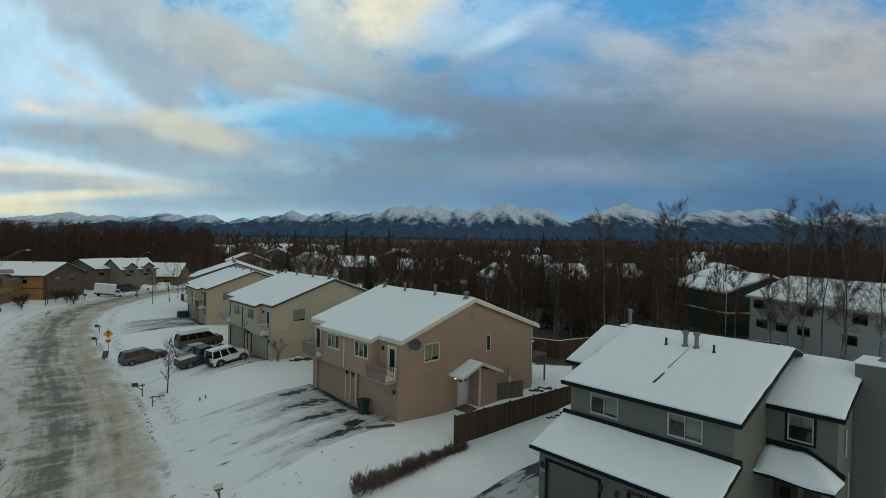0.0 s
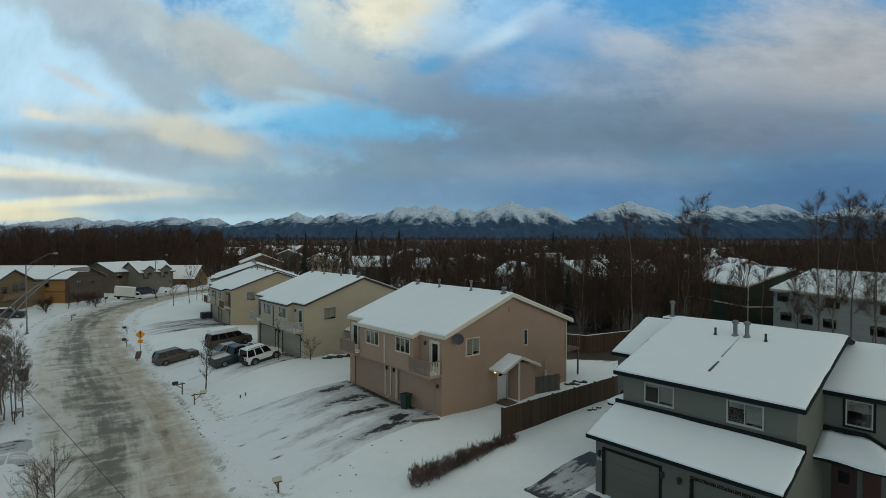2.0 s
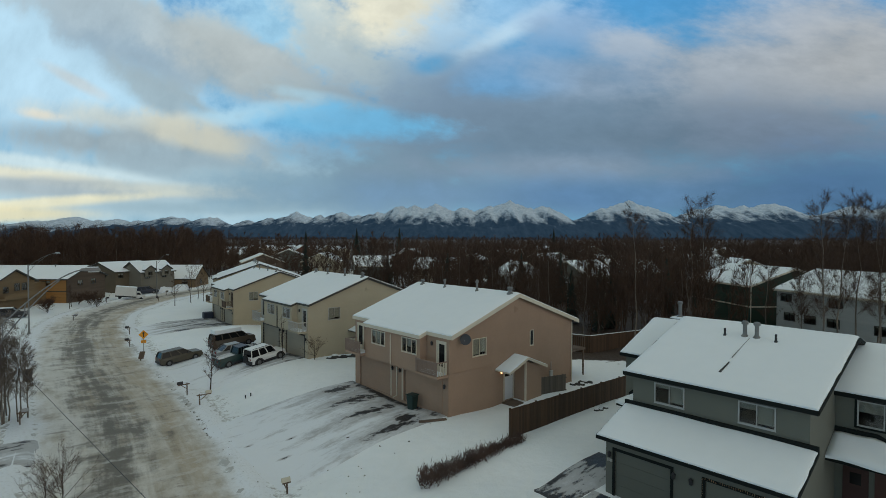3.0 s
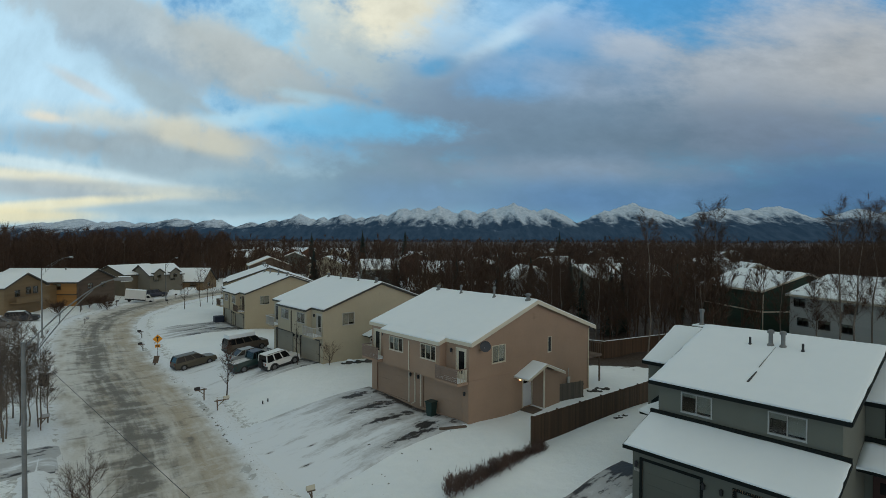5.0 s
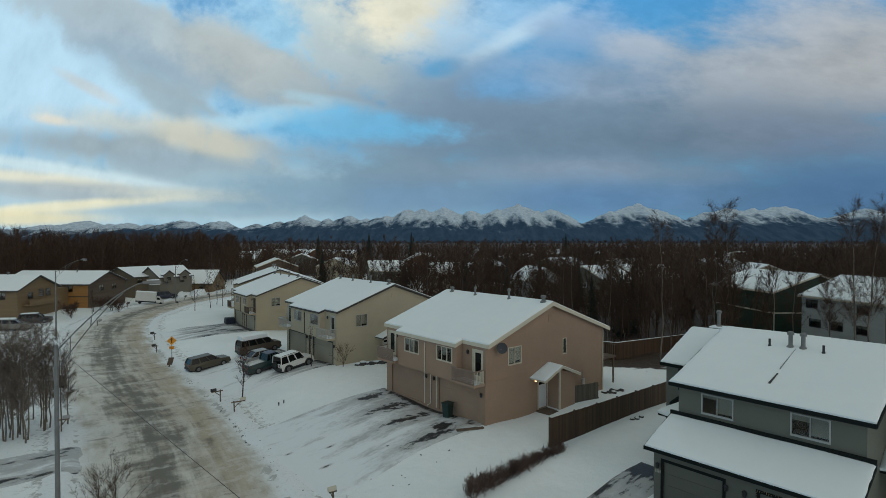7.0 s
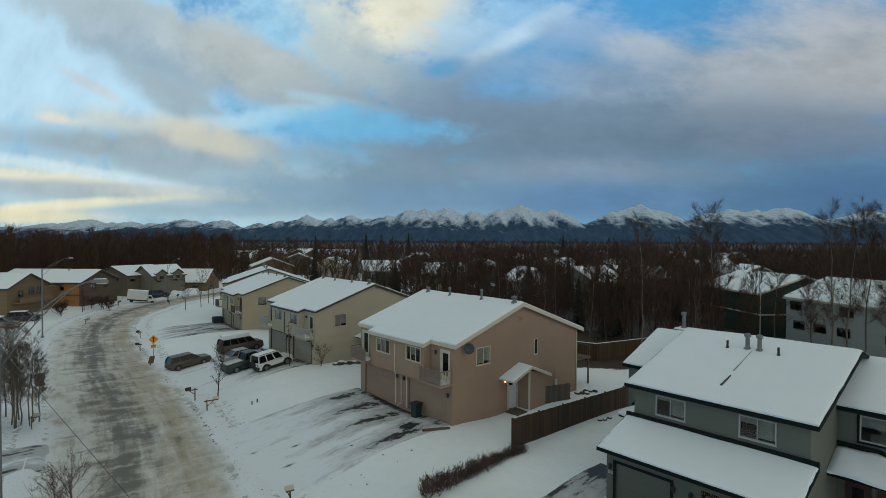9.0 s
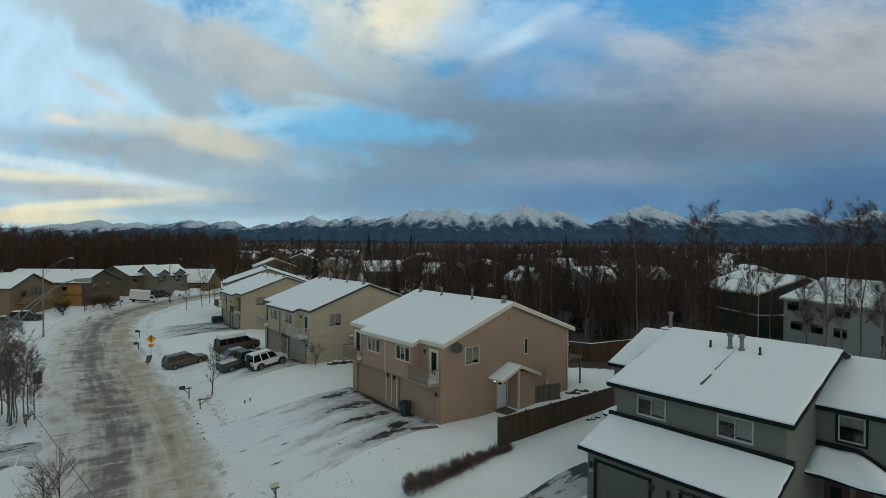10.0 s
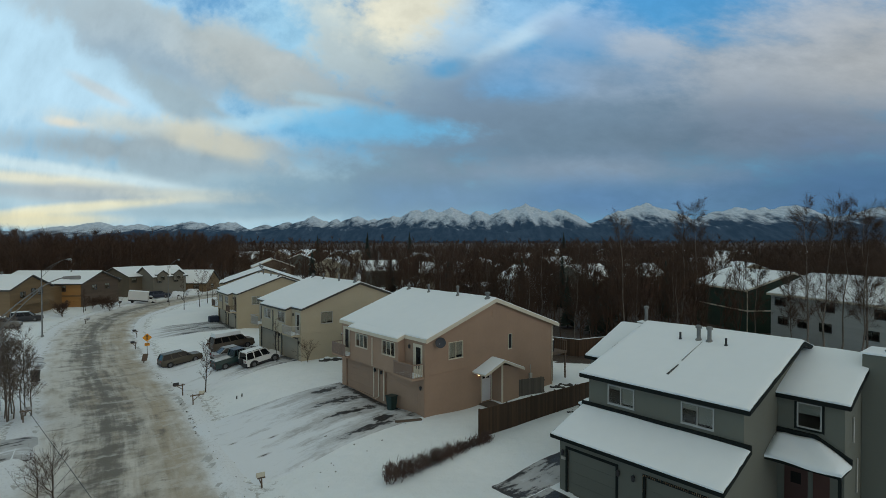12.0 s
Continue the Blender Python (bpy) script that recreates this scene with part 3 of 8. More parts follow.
    l.new(mth("SUBTRACT", 0.9, mth("MULTIPLY", dk, 0.2)), b.inputs["Roughness"])
    bp = n.new("ShaderNodeBump")
    bp.inputs["Strength"].default_value, bp.inputs["Distance"].default_value = 0.6, 0.04
    l.new(mth("ADD", grit, mth("ADD", mth("MULTIPLY", along, 1.5), mth("MULTIPLY", across, 1.2))), bp.inputs["Height"])
    l.new(bp.outputs[0], b.inputs["Normal"])
    return m


def strip(name, line, nor, offs, mat_, dz, rut):
    """A band along a line: columns at the given offsets to its right, with UV in metres."""
    bm = bmesh.new()
    uvl = bm.loops.layers.uv.new("UVMap")
    run = np.concatenate([[0], np.cumsum(np.linalg.norm(np.diff(line, axis=0), axis=1))])
    mid = (offs[0] + offs[-1]) / 2
    rows = []
    for p, q, a in zip(line, nor, run):
        row = []
        for o in offs:
            x, y = p + q * o
            z = dz + rut(o - mid, a)
            if abs(o - mid) > ROAD_W / 2 - 0.1:
                z = max(z, gz(x, y) + 0.035 * min(1, (offs[-1] - offs[0]) / 2 - abs(o - mid))) if o not in (offs[0], offs[-1]) else gz(x, y) - 0.03
            row.append((bm.verts.new((x, y, z)), (o - mid, a)))
        rows.append(row)
    for r0, r1 in zip(rows, rows[1:]):
        for k in range(len(offs) - 1):
            quad = (r0[k], r0[k + 1], r1[k + 1], r1[k])
            f = bm.faces.new([v for v, _ in quad])
            f.smooth = True
            for lp, (_, w) in zip(f.loops, quad):
                lp[uvl].uv = w
    return part(name, bm, mat_, None)


def rut(o, a):
    return -0.03 * (math.exp(-((abs(o) - 1.1) / 0.35) ** 2) + math.exp(-((abs(o) - 2.9) / 0.35) ** 2)) + 0.012 * math.sin(a * 0.9 + o) - 0.02 * smooth((abs(o) - 4) / 1)


ROADMAT = road_mat()
road = strip("road", RIGHT, NOR_R, np.linspace(-ROAD_W - 2.0, 2.0, 37), ROADMAT, -1.06, rut)
tagged(road, "curving residential road under tan slush with dark wet tracks", "road", kind="structure")


def mountain_mat():
    """Bare rock and forest below in haze-tinted blue-grey, snow where the ribs and the cover attribute, side shading
    included, let it lie.
    """
    m = bpy.data.materials.new("far_mountains")
    m.use_nodes = True
    n, l = m.node_tree.nodes, m.node_tree.links
    b = n["Principled BSDF"]
    co = n.new("ShaderNodeTexCoord").outputs["Object"]

    def rib_noise(sc, scale, det, rough):
        mp = n.new("ShaderNodeMapping")
        mp.inputs["Scale"].default_value = sc
        l.new(co, mp.inputs[0])
        t = n.new("ShaderNodeTexNoise")
        t.inputs["Scale"].default_value, t.inputs["Detail"].default_value, t.inputs["Roughness"].default_value = scale, det, rough
        l.new(mp.outputs[0], t.inputs["Vector"])
        return t.outputs[0]

    def span(v, lo, hi, a=0.0, c=1.0):
        q = n.new("ShaderNodeMapRange")
        q.interpolation_type = "SMOOTHSTEP"
        l.new(v, q.inputs[0])
        for i, k in enumerate((lo, hi, a, c)):
            q.inputs[1 + i].default_value = k
        return q.outputs[0]

    def mix(f, a, c):
        k = n.new("ShaderNodeMix")
        k.data_type = "RGBA"
        l.new(f, k.inputs[0])
        for i, v in ((6, a), (7, c)):
            if isinstance(v, tuple):
                k.inputs[i].default_value = (*v, 1)
            else:
                l.new(v, k.inputs[i])
        return k.outputs[2]

    cover = n.new("ShaderNodeAttribute")
    cover.attribute_name = "snow_cover"
    ribs = rib_noise((1, 0.25, 0.7), 0.017, 9, 0.68)
    fine = rib_noise((1, 0.4, 1), 0.055, 6, 0.7)
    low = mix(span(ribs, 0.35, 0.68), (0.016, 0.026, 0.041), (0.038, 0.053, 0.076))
    add = n.new("ShaderNodeMath")
    add.operation = "MULTIPLY_ADD"
    l.new(ribs, add.inputs[0])
    add.inputs[1].default_value = 3.0
    l.new(cover.outputs["Fac"], add.inputs[2])
    lies = span(add.outputs[0], 1.25, 2.3)
    white = mix(span(fine, 0.3, 0.7), (0.38, 0.44, 0.50), (0.64, 0.68, 0.72))
    l.new(mix(lies, low, white), b.inputs["Base Color"])
    b.inputs["Roughness"].default_value = 0.95
    b.inputs["Specular IOR Level"].default_value = 0.0
    b.inputs["Emission Color"].default_value = (0.018, 0.042, 0.072, 1)     # bluish glow painted for the haze of the air between, a far backdrop
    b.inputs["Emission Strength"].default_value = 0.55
    return m


# peaks of the range: place across, height, half-width
PEAKS = [(-3470, 151, 420), (-3220, 175, 280), (-3030, 151, 190), (-2870, 170, 240), (-2670, 141, 280), (-2400, 179, 330), (-2190, 150, 170), (-2060, 178, 190), (-1750, 145, 210), (-1540, 173, 190), (-1320, 216, 200), (-1140, 187, 170),
         (-960, 215, 210), (-790, 201, 170), (-640, 238, 190), (-450, 266, 190), (-330, 271, 180), (-160, 280, 180), (70, 256, 170), (290, 265, 190), (470, 307, 210), (740, 274, 170), (1220, 249, 210), (1450, 314, 230),
         (1620, 235, 170), (2160, 289, 240), (2370, 280, 210), (2600, 307, 240), (2850, 219, 240), (3290, 273, 280), (3590, 268, 280)]


def range_height(x, y):
    """Height of the range at a place: a jagged crest, spurs that come down towards the plain, and dark foothills before it."""
    def field(sx, sy, seed, kind, octaves):
        if kind == "ridged":
            return np.array([noise.ridged_multi_fractal(Vector((a * sx, c * sy, seed)), 0.85, 2.1, octaves, 1.0, 2.0) for a, c in zip(x, y)]) - 1.0
        return np.array([noise.fractal(Vector((a * sx, c * sy, seed)), 0.9, 2.1, octaves) for a, c in zip(x, y)])
    bend = field(0.0024, 0.0024, 3.1, "plain", 4)
    spur = field(0.0052, 0.0017, 7.7, "ridged", 5)
    crag = field(0.013, 0.009, 2.2, "ridged", 4)
    f = np.clip((y - 3450) / 1000, 0, 1)
    xs = x + bend * 170 * (1 - f)
    crest = np.full(len(x), 96.0)
    for p, hh, w in PEAKS:
        crest = np.maximum(crest, hh - (np.abs(xs - p) / w) ** 1.05 * 78)
    z = crest * f ** 1.25 + spur * 46 * np.sqrt(np.clip(f * (1.15 - f), 0, 1)) + crag * (4 + 5 * f) * f
    hills = (92 + bend * 34 + spur * 14 + np.interp(x, [-2600, -900, 900, 2600], [-10, 0, 10, 22])) * np.exp(-((y - 3750) / 230.0) ** 2) + crag * 3
    z = np.maximum(z, hills * smooth((y - 3280) / 250))
    return z * np.where(y > 4470, 1 - smooth((y - 4470) / 350) * 0.6, 1)


mx_, my_ = np.linspace(-4400, 4400, 1000), np.linspace(3250, 4750, 64)
MX, MY = np.meshgrid(mx_, my_)
MZ = range_height(MX.ravel(), MY.ravel())
MV = np.stack([MX.ravel(), MY.ravel(), MZ - 8], 1)
idx = np.arange(MX.size).reshape(MX.shape)
MF = np.stack([idx[:-1, :-1].ravel(), idx[:-1, 1:].ravel(), idx[1:, 1:].ravel(), idx[1:, :-1].ravel()], 1)
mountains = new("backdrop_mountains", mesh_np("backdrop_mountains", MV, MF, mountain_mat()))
snowline = np.interp(MX.ravel(), [-3200, -2650, -2450, -1500, -1000, 0, 900, 1500, 2600, 3600], [60, 70, 120, 128, 138, 135, 138, 146, 156, 150])
cover = mountains.data.attributes.new("snow_cover", "FLOAT", "POINT")
soft_z = sum(np.roll(MZ.reshape(MX.shape), k, axis=1) for k in range(-3, 4)) / 7
lean = np.gradient(soft_z, mx_, axis=1).ravel()          # side shading put into the snow cover: left-facing slopes darker, right-facing lighter
cover.data.foreach_set("value", np.clip((MZ - snowline) / 95 - lean * 0.75, -2.2, 1.0).astype(np.float32))
tagged(mountains, "distant blue mountain range with snowy peaks", "mountains", kind="structure")

# ---- houses ----
def wall_mesh(u0, u1, base, tops, holes, place, t=0.16):
    """A wall with real openings, one welded shell. u runs along it; tops: (u, z) line of its upper edge; holes: (u0, u1, z0, z1); place(u, depth, z) gives a point."""
    bm = bmesh.new()
    us = sorted({round(u, 4) for u in (u0, u1, *[u for u, _ in tops if u0 < u < u1], *[h[k] for h in holes for k in (0, 1)])})
    zs = sorted({round(z, 4) for z in (base, *[max(h[k], base) for h in holes for k in (2, 3)])})
    tu, tz = [u for u, _ in tops], [z for _, z in tops]
    known, faces = {}, {}

    def vert(u, d, z):
        key = (round(u, 3), d, round(z, 3))
        if key not in known:
            known[key] = bm.verts.new(place(u, d, z))
        return known[key]

    for a, b in zip(us, us[1:]):
        for k, lo in enumerate(zs):
            ha, hb = (zs[k + 1],) * 2 if k + 1 < len(zs) else (float(np.interp(a, tu, tz)), float(np.interp(b, tu, tz)))
            um, zm = (a + b) / 2, (lo + min(ha, hb)) / 2
            if any(h[0] < um < h[1] and h[2] < zm < h[3] for h in holes) or max(ha, hb) - lo < 1e-3:
                continue
            c = [(a, 0, lo), (b, 0, lo), (b, t, lo), (a, t, lo), (a, 0, ha), (b, 0, hb), (b, t, hb), (a, t, ha)]
            for f in ((3, 2, 1, 0), (4, 5, 6, 7), (0, 1, 5, 4), (1, 2, 6, 5), (2, 3, 7, 6), (3, 0, 4, 7)):
                loop = [vert(*c[q]) for q in f]
                key = frozenset(loop)
                if len(key) < 3:
                    continue
                if key in faces:
                    faces.pop(key)
                else:
                    faces[key] = list(dict.fromkeys(loop))
    for loop in faces.values():
        bm.faces.new(loop)
    bmesh.ops.delete(bm, geom=[v for v in bm.verts if not v.link_faces], context="VERTS")
    bmesh.ops.recalc_face_normals(bm, faces=bm.faces[:])
    return bm


def window(parent, place, u0, u1, z0, z1, frame_mat, splits=2, curtain=0.0, w=0.032, name="window"):
    """A framed window in an opening: frame proud of the wall, panes behind it, a blind where one hangs."""
    def bar(bm, a, b, c, d, d0=-0.035, d1=0.05):
        hexa(bm, [place(a, d0, c), place(b, d0, c), place(b, d1, c), place(a, d1, c), place(a, d0, d), place(b, d0, d), place(b, d1, d), place(a, d1, d)])
    cuts = [u0 + w] + [u0 + (u1 - u0) * k / splits + q * w * 0.45 for k in range(1, splits) for q in (-1, 1)] + [u1 - w]
    lights = [(cuts[2 * k], cuts[2 * k + 1], z0 + w, z1 - w) for k in range(splits)]
    bm = wall_mesh(u0 - 0.02, u1 + 0.02, z0 - 0.02, [(u0 - 1, z1 + 0.02), (u1 + 1, z1 + 0.02)], lights, lambda u, d, z: place(u, d - 0.035, z), 0.085)
    win = part(name, bm, frame_mat, parent)
    for k in range(splits):
        a, b = u0 + (u1 - u0) * k / splits + w * 0.5, u0 + (u1 - u0) * (k + 1) / splits - w * 0.5
        bm = bmesh.new()
        bar(bm, a, b, z0 + w * 0.8, z1 - w * 0.8, 0.015, 0.025)
        bmesh.ops.recalc_face_normals(bm, faces=bm.faces[:])
        ob = part("pane", bm, GLASS, win)
        ob.visible_shadow = False
        bm = bmesh.new()
        drop = curtain if isinstance(curtain, float) else curtain[k]
        if drop > 0:
            bar(bm, a, b, z1 - w - (z1 - z0 - 2 * w) * drop, z1 - w, 0.07, 0.08)
            bmesh.ops.recalc_face_normals(bm, faces=bm.faces[:])
            part("blind", bm, CURTAIN, win, "pale window blind")
    if frame_mat is WHITE:
        return win
    bm = bmesh.new()
    bar(bm, u0 - 0.03, u1 + 0.03, z0 - 0.05, z0 - 0.022, -0.045, 0.0)
    bmesh.ops.recalc_face_normals(bm, faces=bm.faces[:])
    part("sill", bm, frame_mat, win)
    return win


def slope(bm, pts, t):
    """A slab with the given upper outline (x, y, z), t thick downwards."""
    up = [bm.verts.new(p) for p in pts]
    dn = [bm.verts.new((p[0], p[1], p[2] - t)) for p in pts]
    bm.faces.new(up)
    bm.faces.new(dn[::-1])
    for k in range(len(pts)):
        j = (k + 1) % len(pts)
        bm.faces.new((up[k], dn[k], dn[j], up[j]))
    bmesh.ops.recalc_face_normals(bm, faces=bm.faces[:])


def snow_slab(parent, pts, t=0.11, inset=0.04, seed=0):
    """Snow lying on a roof plane: a rounded, slightly uneven sheet. pts: a quad, eave edge first."""
    n1, n2 = 18, 14
    a, b, c, d = [Vector(p) for p in pts]
    bm = bmesh.new()
    up, lo = [], []
    cen = (a + b + c + d) / 4
    for i in range(n1 + 1):
        ru, rl = [], []
        for j in range(n2 + 1):
            fu, fv = i / n1, j / n2
            fu, fv = 0.5 - 0.5 * math.cos(math.pi * fu) * (0.35 + 0.65 * abs(math.cos(math.pi * fu)) ** 0.2), 0.5 - 0.5 * math.cos(math.pi * fv) * (0.35 + 0.65 * abs(math.cos(math.pi * fv)) ** 0.2)
            p = (a * (1 - fu) + b * fu) * (1 - fv) + (d * (1 - fu) + c * fu) * fv
            rim = min(fu, 1 - fu) * (b - a).length
            rim2 = fv * (d - a).length
            k = min(1.0, min(rim, rim2 + 0.02) / 0.22)
            nz = noise.noise(Vector((p.x * 0.7, p.y * 0.7, seed * 3.7))) * 0.03
            wob = noise.noise(Vector((p.x * 2.3, p.y * 2.3, seed + 11.0))) * 0.05
            q = p.copy()
            if i in (0, n1) or j == 0:
                q += (p - cen).normalized() * wob
            ru.append(bm.verts.new(q + Vector((0, 0, t * (0.45 + 0.55 * k ** 0.5) + nz * k))))
            rl.append(bm.verts.new(q))
        up.append(ru)
        lo.append(rl)
    for i in range(n1):
        for j in range(n2):
            f = bm.faces.new((up[i][j], up[i + 1][j], up[i + 1][j + 1], up[i][j + 1]))
            f.smooth = True
    for i in range(n1):
        bm.faces.new((lo[i][0], lo[i + 1][0], up[i + 1][0], up[i][0]))
        bm.faces.new((up[i][n2], up[i + 1][n2], lo[i + 1][n2], lo[i][n2]))
    for j in range(n2):
        bm.faces.new((up[0][j], up[0][j + 1], lo[0][j + 1], lo[0][j]))
        bm.faces.new((lo[n1][j], lo[n1][j + 1], up[n1][j + 1], up[n1][j]))
    bmesh.ops.recalc_face_normals(bm, faces=bm.faces[:])
    return part("snow_cover", bm, ROOFSNOW, parent, "smooth layer of snow")


def side_place(side, c):
    """Maps (along, inwards, up) of a wall to the house: side 'x-' faces minus x at x = c, and so on."""
    if side == "x-":
        return lambda u, d, z: (c + d, u, z)
    if side == "x+":
        return lambda u, d, z: (c - d, u, z)
    if side == "y-":
        return lambda u, d, z: (u, c + d, z)
    return lambda u, d, z: (u, c - d, z)


def gable_block(parent, x0, x1, y0, y1, base, eave, ridge, along, wall, trim, win_mat, holes, over=0.35, snow=True, ridge_at=None, t_roof=0.2, seed=0, only=None, fascia_h=0.2, curtain=0.4, drop_sides=()):
    """A gabled volume: four walls with windows, two roof planes with fascias and snow. along: the axis of the ridge."""
    R = ridge_at if ridge_at is not None else ((y0 + y1) / 2 if along == "x" else (x0 + x1) / 2)
    for side, c, u0, u1 in (("x-", x0, y0, y1), ("x+", x1, y0, y1), ("y-", y0, x0 + 0.16, x1 - 0.16), ("y+", y1, x0 + 0.16, x1 - 0.16)):
        if side in drop_sides:
            continue
        gabled = (along == "x") == (side[0] == "x")
        if gabled:
            lo, hi = (y0, y1) if along == "x" else (x0, x1)
            tops = [(lo, eave), (R, ridge), (hi, eave)]
        else:
            tops = [(u0, eave), (u1, eave)]
        hs = holes.get(side, [])
        place = side_place(side, c)
        part("wall", wall_mesh(u0, u1, base, tops, [h[:4] for h in hs], place), wall[side] if isinstance(wall, dict) else wall, parent)
        for h in hs:
            window(parent, place, *h[:4], win_mat, *(h[4:] if len(h) > 4 else (2, curtain)))
    # roof planes
    for sgn in (-1, 1):
        if along == "y":
            e = x0 - over if sgn < 0 else x1 + over
            ze = eave - (ridge - eave) * over / (R - x0 if sgn < 0 else x1 - R)
            q = [(e, y0 - over, ze), (e, y1 + over, ze), (R, y1 + over, ridge), (R, y0 - over, ridge)]
        else:
            e = y0 - over if sgn < 0 else y1 + over
            ze = eave - (ridge - eave) * over / (R - y0 if sgn < 0 else y1 - R)
            q = [(x0 - over, e, ze), (x1 + over, e, ze), (x1 + over, R, ridge), (x0 - over, R, ridge)]
        q = [(a, b, c + t_roof) for a, b, c in q]
        bm = bmesh.new()
        slope(bm, q, t_roof - 0.01)
        part("roof", bm, ROOFING, parent, "dark shingle roof plane")
        if snow:
            snow_slab(parent, [(a, b, c + 0.004) for a, b, c in q], seed=seed + sgn)
        # fascia along the eave and the two rakes
        for (p, r), nm in (((q[0], q[1]), "fascia"), ((q[0], q[3]), "rake_board"), ((q[1], q[2]), "rake_board")):
            bm = bmesh.new()
            p, r = Vector(p), Vector(r)
            d = (r - p).normalized()
            out = Vector((d.y, -d.x, 0)).normalized()
            cen = sum((Vector(k) for k in q), Vector()) / 4
            if out.dot(p - cen) < 0:
                out = -out
            pts = []
            for dz in (-fascia_h - 0.02, 0.015):
                for k, o in ((p, 0.003), (r, 0.003), (r, 0.035), (p, 0.035)):
                    pts.append(k + out * o + Vector((0, 0, dz)))
            hexa(bm, pts)
            bmesh.ops.recalc_face_normals(bm, faces=bm.faces[:])
            part(nm, bm, trim, parent)
    return R


def flue(parent, x, y, z, h, r, material, cap=True, name="roof_vent"):
    bm = bmesh.new()
    lathe(bm, [(r * 2.0, -0.25), (r * 1.9, 0.02), (r * 1.1, 0.12), (r, 0.14), (r, h)], 12, (x, y, z))
    ob = part(name, bm, material, parent)
    if cap:
        bm = bmesh.new()
        lathe(bm, [(r * 1.15, 0), (r * 1.6, 0.02), (r * 1.6, 0.12), (r * 1.1, 0.18), (0.02, 0.2)], 12, (x, y, z + h))
        part("cap", bm, material, ob)
    return ob


def garage_door(parent, place, u0, u1, z0, z1, material, trim, rows=4, raised=False):
    def bar(bm, a, b, c, d, d0, d1):
        hexa(bm, [place(a, d0, c), place(b, d0, c), place(b, d1, c), place(a, d1, c), place(a, d0, d), place(b, d0, d), place(b, d1, d), place(a, d1, d)])
    bm = bmesh.new()
    bar(bm, u0 - 0.12, u0, z0, z1 + 0.12, -0.03, 0.06)
    bar(bm, u1, u1 + 0.12, z0, z1 + 0.12, -0.03, 0.06)
    bar(bm, u0, u1, z1, z1 + 0.12, -0.03, 0.06)
    bmesh.ops.recalc_face_normals(bm, faces=bm.faces[:])
    door = part("garage_door", bm, trim, parent)
    for k in range(rows):
        a, b = z0 + (z1 - z0) * k / rows, z0 + (z1 - z0) * (k + 1) / rows - 0.006
        bm = bmesh.new()
        bar(bm, u0 + 0.005, u1 - 0.005, a, b, 0.07, 0.11)
        n = max(2, round((u1 - u0) / 0.62))
        for j in range(n if raised else 0):
            c0, c1 = u0 + (u1 - u0) * j / n + 0.07, u0 + (u1 - u0) * (j + 1) / n - 0.07
            bar(bm, c0, c1, a + 0.09, b - 0.09, 0.062, 0.07)
        bmesh.ops.recalc_face_normals(bm, faces=bm.faces[:])
        part("panel", bm, material, door)
    return door


def wall_lamp(parent, p, lit=False):
    bm = bmesh.new()
    lathe(bm, [(0.03, 0), (0.07, 0.03), (0.085, 0.2), (0.1, 0.22), (0.02, 0.3)], 8, p)
    return part("wall_lamp", bm, LAMPGLOW if lit else BLACKPIPE, parent, "lit outdoor lamp" if lit else "black outdoor lamp")


def dark_inside(parent, x0, x1, y0, y1, z0, z1):
    """Floor and inner partition, so that nothing shines through from window to window."""
    bm = bmesh.new()
    block(bm, x0 + 0.2, x1 - 0.2, y0 + 0.2, y1 - 0.2, (z0 + z1) / 2 - 0.1, (z0 + z1) / 2 + 0.1)
    xm, ym = (x0 + x1) / 2, (y0 + y1) / 2
    block(bm, xm - 0.06, xm + 0.06, y0 + 0.2, y1 - 0.2, z0, (z0 + z1) / 2 - 0.11)
    block(bm, xm - 0.06, xm + 0.06, y0 + 0.2, y1 - 0.2, (z0 + z1) / 2 + 0.11, z1)
    part("partition", bm, DARKROOM, parent)


DW, DD = 11.3, 13.4          # a duplex: its width along the street and its depth
STEP0, STEP1, PROJ = 2.3, 9.0, 0.55
EAVE, RIDGE, RX = 5.05, 7.32, 6.55


